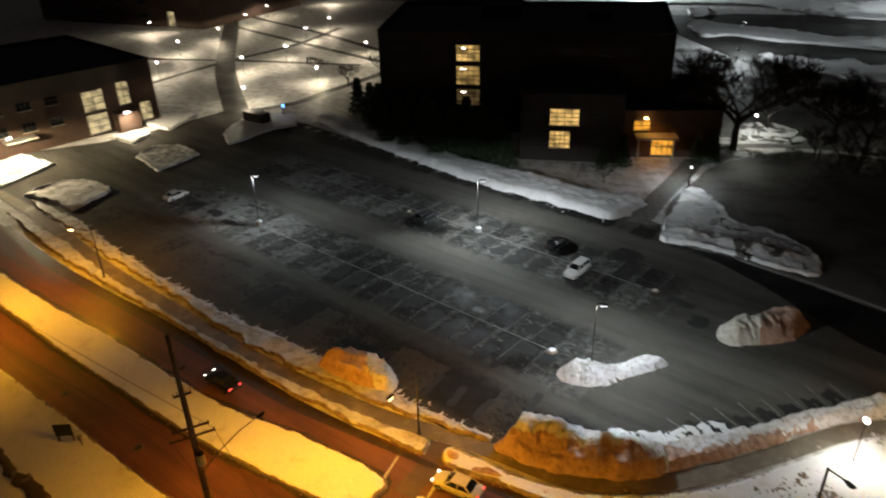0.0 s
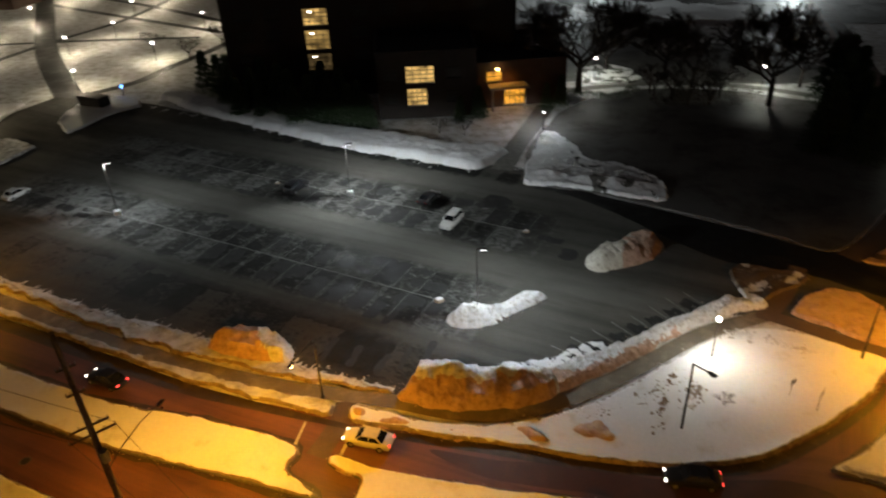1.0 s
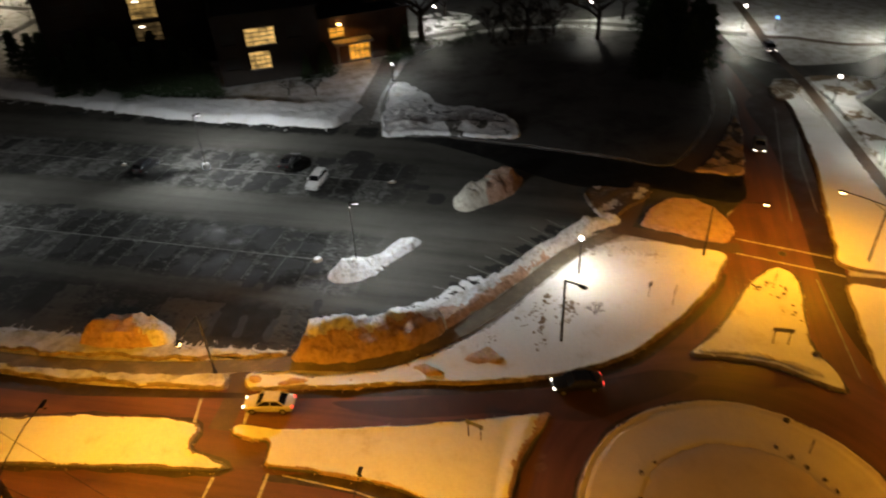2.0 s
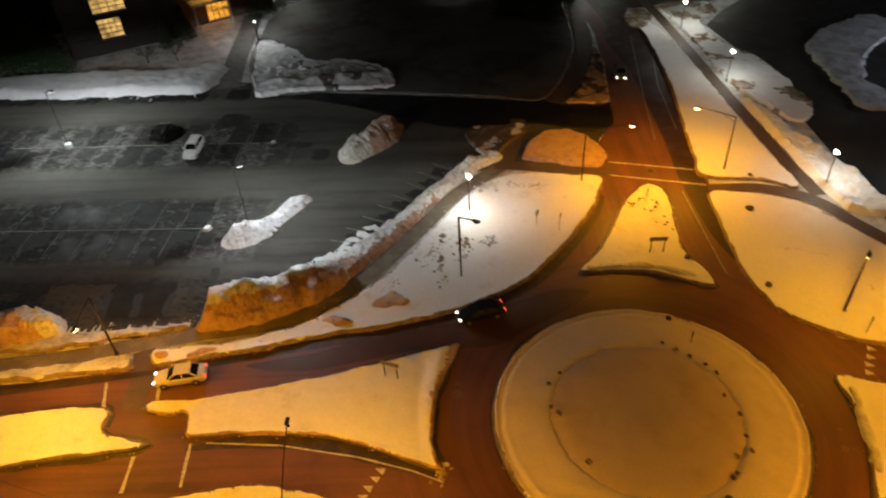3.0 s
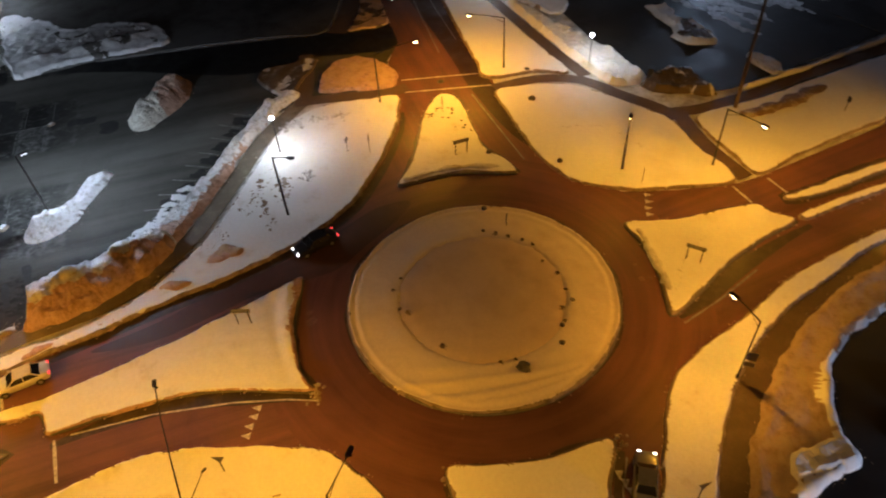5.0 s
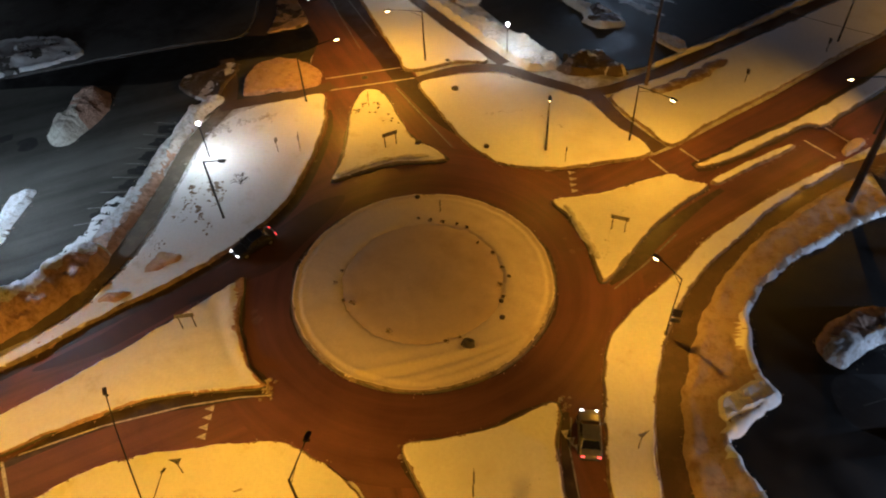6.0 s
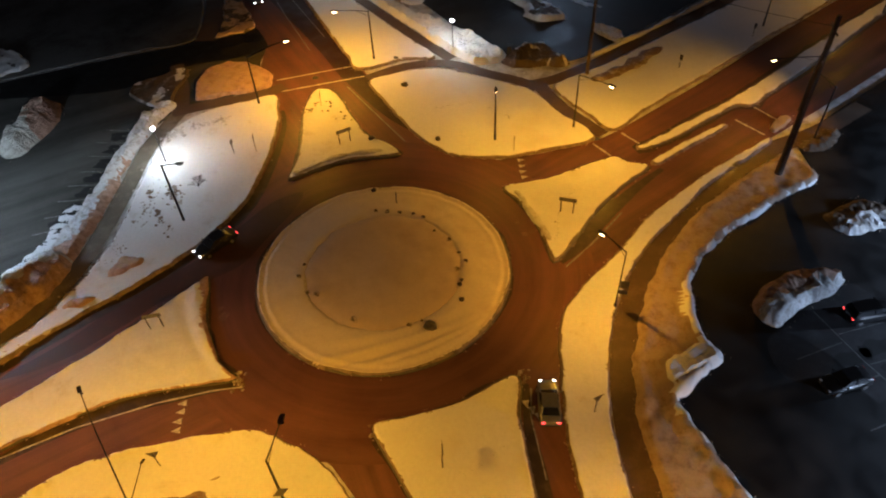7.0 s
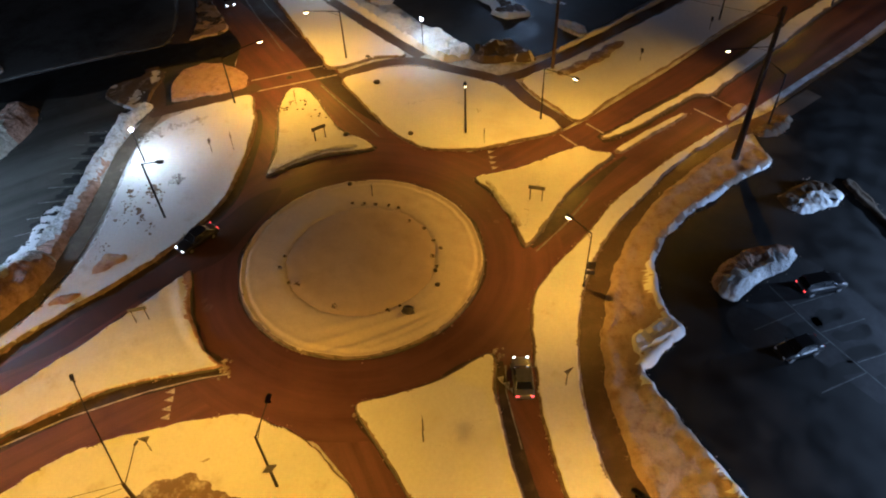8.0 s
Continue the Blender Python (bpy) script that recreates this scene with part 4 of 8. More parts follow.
snow_patch([(61.3, 16.0), (61.9, 14.6), (63.1, 13.9), (62.5, 12.1), (60.7, 10.1), (61.0, 8.0), (59.6, 4.9), (57.2, 2.6), (55.5, 4.1), (54.6, 6.0), (55.2, 8.6), (57.0, 9.3), (58.3, 11.6), (59.6, 13.8)], SNOW, "low snow ridge with a soiled flank on the dark lot", 0.35, 0.15, 0.3, 0.3, dome=0.26, name="snow_pile", category="snow pile", lump=0.22,
           second=SNOW_MUD, where=lambda x, y, z, d: y < 9.4 and d > 0.7 and fbm(x, y, 2.0, 63, 4) > -0.25)

snow_patch([(56.5, -1.8), (57.2, -4.2), (55, -7.4), (53.6, -6.6), (54.8, -3.6)], SNOW_PILE, "low snow ridge at the lot entrance", 0.45, 0.2, 0.3, 0.6, dome=0.2, name="snow_pile", category="snow pile", lump=0.2)
snow_patch([(74, 42), (67, 33), (63.8, 27.2), (62.1, 23.5), (63.2, 21.4), (65.6, 20.2), (66.7, 18.9), (68, 21.8), (69, 27), (76, 33), (90, 38), (90, 44)], SNOW_OLD, "broad ploughed snow bank on the dark lot", 0.4, 0.2, 0.7, 0.6, dome=0.24, name="snow_bank", category="snow bank", lump=0.25)

snow_patch([(49.0, -4.4), (54.5, -7.0), (63.5, -11.0), (74.4, -15.4), (95, -24), (95, -24.8), (74.4, -16.3), (63.4, -11.9), (54.3, -8.0), (48.8, -5.2)], SNOW, "narrow ploughed snow ridge along the footpath", 0.4, 0.1, 0.3, 0.4, name="snow_bank", category="snow bank", lump=0.15, fall=0.35)
snow_patch([(42.5, -6.4), (46, -7.8), (50, -9.4), (55, -11.8), (55.6, -13.4), (51, -12.8), (46, -10.8), (42.4, -8.8)], SNOW_TROD, "brown soil mixed with snow beside the path", 0.40, 0.0, 0.6, 0.4, name="trampled_snow", category="snow", floor=0.12, fall=0.7,
           lump=0.12)
snow_patch([(20.9, 28.9), (18.4, 26.2), (15.9, 24.2), (9.7, 20.9), (2.7, 18.1), (-3.0, 17.9), (-8.0, 18.5), (-13.6, 20.0), (-18.7, 21.9), (-23.9, 23.3), (-28.8, 25.0), (-33.2, 26.7), (-32.8, 28.7), (-28.3, 26.6), (-23.4, 24.9),
            (-18.6, 24.7), (-13.6, 25.4), (-9.0, 26.8), (-4.2, 29.3), (0.6, 32.0), (5.0, 34.4), (9.0, 35.6), (13.6, 34.8), (17.6, 31.9)], SNOW, "snow field with footprints below a white lamp", 0.28, 0.1, 0.16, 0.8,
           name="snow_field", category="snow")
snow_patch([(-35.6, 27.5), (-40, 29.5), (-46, 32.2), (-53, 35.6), (-62, 40.8), (-72, 46.6), (-86, 54.4), (-98, 61.5), (-108, 68.5), (-114, 73), (-116, 74.4), (-108, 69.8), (-98, 64.8), (-86.5, 56.6), (-72.5, 48.0), (-61.6, 41.7), (-52.8, 37.0),
            (-45.2, 33.4), (-39, 30.9), (-35.2, 29.6)], SNOW_OLD, "narrow ploughed snow bank beside the road", 0.3, 0.1, 0.3, 0.5, name="snow_bank", category="snow bank", lump=0.12)
# The path side's brown is dirt and the lamps' orange together.
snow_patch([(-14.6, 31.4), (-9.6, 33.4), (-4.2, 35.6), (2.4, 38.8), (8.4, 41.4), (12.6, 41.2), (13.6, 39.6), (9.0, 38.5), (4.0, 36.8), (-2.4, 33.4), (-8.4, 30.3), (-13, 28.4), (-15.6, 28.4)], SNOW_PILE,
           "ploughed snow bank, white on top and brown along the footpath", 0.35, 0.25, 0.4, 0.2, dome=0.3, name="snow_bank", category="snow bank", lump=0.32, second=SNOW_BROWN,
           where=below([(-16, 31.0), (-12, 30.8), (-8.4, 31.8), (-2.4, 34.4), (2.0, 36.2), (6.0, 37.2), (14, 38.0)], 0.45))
snow_patch([(-29.2, 30.2), (-36.5, 33.6), (-41.7, 36.6), (-49, 40.4), (-56, 44), (-65, 48.4), (-76, 54.8), (-93, 66), (-104.5, 74.4), (-114, 79.2), (-113, 77.4), (-99, 68.0), (-86.6, 59.7), (-72.6, 51.2), (-61.8, 44.2), (-53, 39.4), (-45.4, 35.8), (-39, 33.2)],
           SNOW_OLD, "ragged grey snow edge along the parking lot", 0.22, 0.1, 0.5, 0.5, name="snow_bank", category="snow bank", lump=0.14)

# Brown towards the street lamps, white towards the lot lamp: their light in colour.
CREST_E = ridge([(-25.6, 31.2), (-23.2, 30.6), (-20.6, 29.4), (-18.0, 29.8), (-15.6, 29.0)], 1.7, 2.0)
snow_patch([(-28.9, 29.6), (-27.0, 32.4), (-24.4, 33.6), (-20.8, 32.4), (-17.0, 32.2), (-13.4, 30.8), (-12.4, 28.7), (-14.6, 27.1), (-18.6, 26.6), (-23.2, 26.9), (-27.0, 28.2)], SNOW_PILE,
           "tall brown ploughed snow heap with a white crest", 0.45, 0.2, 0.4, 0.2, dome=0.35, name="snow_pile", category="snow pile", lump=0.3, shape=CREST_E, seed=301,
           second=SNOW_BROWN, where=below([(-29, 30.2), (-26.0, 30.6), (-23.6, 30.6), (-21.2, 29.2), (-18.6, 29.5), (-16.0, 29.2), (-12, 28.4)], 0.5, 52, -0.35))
for pts, seed in (([(-13.4, 23.4), (-11.8, 24.4), (-10.4, 24.4), (-9.1, 22.9), (-8.9, 21.4), (-9.9, 20.8), (-11.5, 21.5), (-12.4, 22.1)], 351), ([(-18.2, 24.0), (-16.6, 23.9), (-15.3, 23.0), (-14.8, 21.9), (-15.9, 21.8), (-17.2, 22.5)], 352),
                  ([(-24.9, 24.6), (-23.0, 24.7), (-21.7, 24.3), (-22.0, 23.4), (-23.5, 23.3), (-24.8, 23.6)], 353), ([(-30.6, 26.6), (-28.4, 26.7), (-27.2, 25.6), (-28.0, 24.9), (-30.4, 25.7)], 354), ([(-33.0, 28.2), (-31.8, 28.2), (-31.6, 26.8), (-32.9, 26.9)], 355)):
    snow_patch(pts, SNOW_SANDY, "low heap of soiled brown snow", 0.38, 0.05, 0.5, 0.16, dome=0.12, name="soiled_snow", category="snow", lump=0.22, fall=0.5, crumbs=2.0, seed=seed, floor=0.05, second=SNOW_BROWN, where=lambda x, y, z, d: fbm(x, y, 1.2, 75, 4) > 0.1)
# White on the lot side partly stands for the lot's lamplight.
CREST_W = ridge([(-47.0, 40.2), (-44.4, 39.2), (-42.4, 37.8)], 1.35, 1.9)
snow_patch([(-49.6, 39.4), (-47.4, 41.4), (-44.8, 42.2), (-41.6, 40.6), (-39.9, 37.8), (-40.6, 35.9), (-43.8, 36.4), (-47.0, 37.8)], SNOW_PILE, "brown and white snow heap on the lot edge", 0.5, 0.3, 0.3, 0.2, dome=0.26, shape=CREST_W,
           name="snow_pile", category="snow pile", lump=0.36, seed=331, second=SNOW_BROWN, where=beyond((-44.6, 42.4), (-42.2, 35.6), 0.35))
snow_patch([(-22.9, 40.8), (-22.2, 43.0), (-19.8, 44.4), (-16.8, 43.8), (-14.2, 45.4), (-11.8, 46.0), (-10.6, 44.6), (-12.2, 43.2), (-14.5, 42.2), (-17.9, 39.9), (-21.0, 39.5)], SNOW_PILE, "clean white heap of ploughed snow below a lamp", 0.5, 0.1, 0.3, 0.2, dome=0.5, fall=1.5,
           shape=ridge([(-20.8, 41.6), (-16.8, 42.0), (-13.2, 44.2)], 0.7, 1.8), name="snow_pile", category="snow pile", lump=0.42, seed=341, second=SNOW_MUD, where=foot(0.16, below([(-24, 39.9), (-20, 39.9), (-17.6, 40.8), (-9, 45.0)], 0.3)))
snow_patch([(-4.8, 51.0), (-3.4, 53.6), (-0.4, 55.2), (2.6, 57.0), (5.6, 56.8), (6.7, 54.4), (4.6, 51.6), (1.4, 49.9), (-1.6, 49.2), (-4.0, 49.2)], SNOW_OFF, "heap of ploughed snow, one half soiled brown", 0.5, 0.1, 0.3, 0.2, dome=0.5, fall=1.4,
           shape=ridge([(-2.6, 51.4), (0.6, 53.2), (4.0, 54.6)], 1.2, 2.2), name="snow_pile", category="snow pile", lump=0.3, seed=321, second=SNOW_BROWN, where=beyond((-0.6, 49.0), (2.6, 56.8), 0.4))
snow_patch([(15.4, 37.9), (17.2, 39.9), (20.4, 41.6), (22.8, 41.8), (24.8, 40.2), (25.8, 37.0), (25.2, 33.4), (22.6, 31.0), (19.8, 33.2), (17.1, 35.8)], SNOW_SANDY, "small snow-covered verge soiled brown at its border", 0.3, 0.15, 0.3, 0.3, name="snow_bank", category="snow bank", lump=0.16,
           second=SNOW_BROWN, where=lambda x, y, z, d: d < 0.5 + 0.9 * fbm(x, y, 2.0, 56, 4) or fbm(x, y, 2.4, 57, 4) > 0.32)
snow_patch([(12.2, 47.0), (14.5, 48.2), (17.7, 46.8), (20.9, 45.0), (19.0, 42.9), (16.6, 42.1), (13.4, 40.4), (12.0, 41.0), (11.8, 44.0)], SNOW_MUD, "muddy trodden snow beside the lane", 0.25, 0.15, 0.3, 0.3, name="trampled_snow", category="snow", lump=0.2,
           second=SNOW_OLD, where=lambda x, y, z, d: fbm(x, y, 2.2, 58, 4) > 0.3)
snow_patch([(29.4, 47.3), (33.0, 49.2), (36.8, 52.2), (41.2, 56.3), (45.2, 60.2), (43.0, 55.6), (39.3, 49.9), (35.8, 45.1), (33.8, 43.9), (31.2, 45.6)], SNOW_SANDY, "narrow wedge of brown snow between path and road", 0.22, 0.1, 0.35, 0.25, name="snow_bank", category="snow bank", lump=0.2,
           second=SNOW_MUD, where=lambda x, y, z, d: fbm(x, y, 1.8, 76, 5) > 0.28 - 0.03 * (y - 46))
# The lawn's fall into darkness is painted as a darker snow.
snow_patch([(-7.4, 75.2), (2, 70.4), (9, 65.0), (16.2, 59.4), (22, 54.4), (26.8, 49.9), (33.8, 53.9), (43.0, 63.0), (51.4, 76.4), (57.6, 88.6), (60, 96), (40, 112), (20, 116), (6, 108), (0.4, 99.5), (-4.4, 91.0), (-7.2, 81.6)], TURF_DIM,
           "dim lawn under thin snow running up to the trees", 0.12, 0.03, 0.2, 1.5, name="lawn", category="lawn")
snow_patch([(-7.8, 74.7), (-7.3, 80.0), (-4.6, 88.0), (-2.2, 94.0), (0.8, 95.0), (2.6, 89.0), (4.0, 82.6), (7.6, 80.6), (10.8, 76.4), (12.4, 71.6), (11.4, 66.8), (7.6, 67.2), (3.0, 70.2), (-2.4, 73.0)], SNOW, "churned white snow along the lawn corner", 0.36, 0.2, 0.5, 0.3, shape=ridge([(-5.6, 77.4), (1, 74.6), (8.6, 71.0)], 0.8, 2.6),
           name="snow_bank", category="snow bank", lump=0.25, second=TURF_DIM, where=lambda x, y, z, d: x > 1.5 and fbm(x, y, 1.7, 59, 4) > 0.34)
for pts, seed in (([(2.0, 77.4), (4.4, 79.0), (5.6, 76.6), (3.4, 75.4)], 361), ([(5.4, 75.6), (7.4, 77.6), (8.8, 75.4), (7.0, 73.8)], 362), ([(8.6, 73.0), (10.2, 74.6), (11.4, 72.4), (9.8, 71.0)], 363), ([(-0.8, 79.4), (1.0, 81.2), (2.4, 79.2), (0.8, 77.8)], 364)):
    snow_patch(pts, SNOW_PILE, "broken block of ploughed snow on the lawn corner", 0.5, 0.2, 0.35, 0.2, dome=0.3, name="snow_lump", kind="thing", category="snow lump", lump=0.4, seed=seed, floor=0.1)
snow_patch([(-79.6, 129.2), (-76.7, 127), (-68.8, 119.2), (-55.5, 108.1), (-46.8, 101.3), (-38.3, 94.8), (-28.3, 89.1), (-18.9, 83.6), (-14.4, 82.2), (-11.2, 84.8), (-9.6, 90.0), (-19.1, 93.5), (-28.1, 99.1), (-36.7, 104), (-43.3, 107), (-50.7, 113.6), (-58.3, 118.3), (-71.3, 129.8), (-78.3, 133)],
           SNOW, "broad ploughed snow bank along the lot", 0.9, 0.1, 0.7, 0.35, dome=0.2, name="snow_bank", category="snow bank", lump=0.22, fall=0.9, seed=77)

snow_patch(sharp([(-96.3, 116.9), (-97, 124), (-95, 131.6), (-88.3, 132.2), (-84, 130), (-82, 124.5), (-86.5, 121.5), (-90, 114), (-92.1, 110.6)]), SNOW, "snow-covered planting island of the lot", 0.4, 0.25, 0.3, 0.8, name="snow_bank", category="snow bank", lump=0.2)
snow_patch(sharp([(-108.2, 101.7), (-107.9, 107.8), (-102.5, 109.7), (-95.4, 104.4), (-99.3, 94.6)]), SNOW, "square planting island with trampled snow", 0.25, 0.2, 0.3, 0.35, name="snow_bank", category="snow bank", lump=0.25, second=SNOW_TRAMPLED, where=lambda x, y, z, d: fbm(x, y, 2.0, 73, 5) > -0.1)
snow_patch(sharp([(-117.5, 81.0), (-114.3, 89.0), (-106.0, 87.3), (-102.6, 84.4), (-104.7, 75.4), (-110, 78.6)]), SNOW, "snow-covered corner bed beside the lot", 0.4, 0.25, 0.5, 0.35, name="snow_bank", category="snow bank", lump=0.14, second=SNOW_TRAMPLED, where=lambda x, y, z, d: fbm(x, y, 2.2, 74, 5) > -0.05)
snow_patch(sharp([(-119.4, 123.3), (-116.5, 131.1), (-109.0, 130.7), (-109.8, 118.6)]), SNOW, "bright snow bed in front of the building", 0.4, 0.2, 0.3, 0.8, name="snow_bank", category="snow bank", lump=0.15)
snow_patch(sharp([(-119.7, 112.9), (-118.3, 117.3), (-112.7, 116.4), (-113.0, 108.8)]), SNOW, "small bright snow bed by the entrance", 0.4, 0.2, 0.3, 0.8, name="snow_bank", category="snow bank", lump=0.15)
snow_patch(sharp([(-136, 92.2), (-133, 100.4), (-122.1, 96.3), (-124.2, 83.9), (-131, 86)]), SNOW, "bright snow-covered bed under a lamp", 0.4, 0.2, 0.3, 0.8, name="snow_bank", category="snow bank", lump=0.15)
snow_patch([(42.3, -29.8), (44.4, -30.2), (45.7, -31.2), (45.0, -31.8), (41.4, -30.6)], SNOW_DIRTY, "small soiled snow wedge beside the crossing", 0.25, 0.1, 0.3, 0.3, name="snow_bank", category="snow bank", lump=0.15)
snow_patch([(39.4, -34.4), (40.4, -33.4), (43.2, -34.6), (45.3, -36.2), (44.4, -37.4), (40.7, -36.4)], SNOW_MUD, "low muddy snow mound beside the road", 0.3, 0.1, 0.3, 0.25, dome=0.28, name="snow_pile", category="snow pile", lump=0.3)
snow_patch([(-92, 31.5), (-84, 27.2), (-76.6, 23.3), (-72.3, 20.9), (-66.8, 18.0), (-60, 14.0), (-61, 12.6), (-68.2, 16.6), (-74.5, 20.2), (-84, 25.6), (-93, 30)], SNOW_MUD, "dark trodden path through the snow field", 0.42, 0.0, 0.5, 0.4, name="trampled_snow", category="snow", floor=0.27, fall=0.4)


def toothed(line, gap, shortest, longest, way, seed):
    """An outline that runs along a bank and throws uneven teeth of thin snow off it."""
    rnd = random.Random(seed)
    c = smooth_line(line, gap)
    t = np.gradient(c, axis=0)
    t /= np.linalg.norm(t, axis=1)[:, None]
    out = []
    for p, d in zip(c, t):
        n = np.array((-d[1], d[0])) + np.array(way) * rnd.uniform(0.2, 1.0)
        reach = shortest + (longest - shortest) * rnd.random() ** 2.2
        out += [tuple(p + d * gap * rnd.uniform(0.0, 0.25) + n * 0.12), tuple(p + d * gap * rnd.uniform(0.4, 0.6) + n * reach)]
    return [tuple(p) for p in (c - np.c_[-t[:, 1], t[:, 0]] * 0.7)[::-1]] + out


def streaky(share, seed, along=(0.90, 0.44)):
    """A test for dark streaks of bare asphalt that run off a bank."""
    def test(x, y, z, d):
        w, q = x * along[0] + y * along[1], y * along[0] - x * along[1]
        return fbm(w * 2.6, q * 0.5, 1.0, seed, 4) + 0.5 * fbm(x, y, 1.4, seed + 1, 3) > share
    return test


snow_patch([(-18.0, 32.2), (-14.0, 31.2), (-9.4, 32.9), (-6.0, 34.5), (-6.6, 35.8), (-9.8, 35.1), (-13.2, 33.8), (-17.4, 33.4)], SNOW, "thin snow at the stall ends, streaked with bare asphalt", 0.08, 0.02, 0.7, 0.14, name="snow_bank", category="snow bank", lump=0.03, fall=0.3, step=0.2,
           crumbs=0, second=LOT_BARE, where=streaky(0.26, 71))
snow_patch(toothed([(-104, 74.4), (-93, 66.4), (-76, 55.2), (-65, 48.8), (-56, 44.4), (-49, 40.8), (-41.7, 37.0), (-36.5, 34.0), (-29, 30.8)], 0.42, 0.05, 1.0, (0.5, 0.1), 7), SNOW_OLD, "thin ragged snow along the lot edge", 0.06, 0.02, 0.3, 0.6,
           name="snow_bank", category="snow bank", lump=0.02, fall=0.2, step=0.2)
for x, y, run, wide in ((66.2, 17.6, 18, 0.7), (67.8, 13.0, 12, 1.3), (70.6, 15.6, 17, 1.9), (74.2, 14.0, 13, 2.2), (77.4, 17.6, 22, 2.6), (82.0, 14.0, 18, 2.2), (64.6, 8.0, 9, 0.6), (87, 18, 26, 3.0)):
    pts = [(x, y), (x + wide * 0.4, y - run * 0.3), (x - run * 0.1 + wide * 0.5, y - run * 0.7), (x - run * 0.2, y - run), (x - run * 0.14 - wide * 0.5, y - run * 0.7), (x - run * 0.06 - wide * 0.5, y - run * 0.3)]
    snow_patch(pts, SNOW_TRAMPLED, "wind-blown snow streak on the dark lot", 0.05, 0.0, 1.3, 0.6, name="snow_streak", category="snow", lump=0.03, crumbs=0)
sheet("wet_dim_lane", [(50.1, 63.9), (44.3, 50.9), (37.9, 39.0), (32.6, 29.8), (28.6, 23.4), (24.2, 14.6), (22.6, 9.2), (24.0, 10.4), (27.0, 15.6), (30.8, 21.2), (33.2, 25.6), (37.9, 32.6), (44.0, 41.1), (49.9, 50.5), (55.2, 60.0), (57.5, 66.0)], -0.004, ROAD_WET_DIM, "dark wet lane along the snowy verge", "road")
# Darkened sheet for a stretch that the lamps reach less.
sheet("wet_dim_lane", [(-26.0, 22.3), (-20.0, 20.4), (-15.5, 19.6), (-9.9, 17.9), (-5.3, 16.6), (-0.7, 16.2), (4.0, 15.6), (7.0, 13.6), (4.0, 12.6), (-1.0, 12.4), (-4.6, 12.2), (-7.2, 13.2), (-12.0, 15.8), (-16.4, 17.0), (-21.8, 18.9)], 0.0048, ROAD_DIMMED, "asphalt where the road joins the circle, darkened as if less lit", "road", step=0.8)
# Missing lamplight on the far stretch, laid on as a dark sheet.
sheet("wet_dim_lane", [(51.5, 58.5), (55.2, 60.0), (57.6, 66), (60.4, 73), (66.6, 92), (82.4, 136), (100, 180), (96, 180), (79.5, 138), (63.0, 94), (56.8, 76), (53.0, 66)], -0.005, ROAD_WET_DIM, "dark unlit stretch of the road to the woods", "road")
snow_patch([(9.0, 16.7), (11.4, 15.6), (14.8, 13.3), (17.5, 9.9), (17.1, 9.3), (14.2, 12.6), (11.0, 14.8), (8.8, 15.9)], SNOW_OLD, "ploughed rim on the splitter island", 0.36, 0.05, 0.3, 0.3, name="snow_bank", category="snow bank", floor=0.1, lump=0.15)
snow_patch([(17.4, -7.6), (15.2, -10.6), (12.2, -13.9), (12.9, -14.3), (15.9, -11.1), (18.0, -8.2)], SNOW_OLD, "ploughed rim on the splitter island", 0.35, 0.04, 0.3, 0.3, name="snow_bank", category="snow bank", floor=0.1, lump=0.14)
for line in ([(29.4, 33.0), (33.6, 40.0), (38.4, 46.6)], [(31.6, 31.4), (36.0, 38.0), (40.6, 45.2)]):
    strip("wheel_track", line, (0.4, 0.7, 0.5), -0.0035, ROAD, "paler dried wheel track along the road", "road")
strip("slush_strip", [(-33.4, 25.9), (-28.8, 24.3), (-18.7, 21.2), (-13.6, 19.4), (-8, 17.9), (-3, 17.3), (2.7, 17.5), (9.9, 20.2), (16.2, 23.6), (18.8, 26.0)], (0.5, 1.1, 1.3, 1.0, 1.3, 0.9, 0.5), 0.0055, GUTTER, "dark wet strip of slush below the snow field", "road")

# ---------------------------------------------------------------- road markings
def bar_between(name, a, b, width, z, mat, parent=None):
    a, b = Vector((*a, z)), Vector((*b, z))
    d = (b - a).normalized()
    n = Vector((-d.y, d.x, 0)) * width / 2
    bm = bmesh.new()
    steps = max(1, int((b - a).length / 1.2))
    rows = [[bm.verts.new(a + (b - a) * (i / steps) + s * n * (1 + 0.25 * math.sin(3.7 * i + a.x))) for s in (-1, 1)] for i in range(steps + 1)]
    for p, q in zip(rows, rows[1:]):
        bm.faces.new((p[0], p[1], q[1], q[0]))
    return link_mesh(name, bm, mat, parent)


def markings(name, label, lines, width, z, mat, child):
    e = tagged(new(name), label, "road marking", kind="structure")
    for a, b in lines:
        bar_between(child, a, b, width, z, mat, e)
    return e


markings("crosswalk", "two faded painted lines of a pedestrian crossing", [((-37.6, 27.1), (-38.3, 24.2)), ((-33.0, 25.4), (-34.0, 22.5))], 0.28, 0.008, PAINT, "painted_line")
markings("crosswalk", "two faded painted lines of a pedestrian crossing", [((-36.9, 17.5), (-38.4, 14.5)), ((-32.5, 16.3), (-34.2, 12.6))], 0.28, 0.008, PAINT, "painted_line")
markings("crosswalk", "two faded painted lines of a pedestrian crossing", [((33.5, -14.4), (32.4, -17.0)), ((30.0, -12.1), (28.7, -14.8))], 0.26, 0.008, PAINT, "painted_line")
markings("crosswalk", "two faded painted lines of a pedestrian crossing", [((45.9, -27.2), (44.2, -30.6)), ((42.2, -25.8), (40.6, -29.6))], 0.26, 0.008, PAINT, "painted_line")
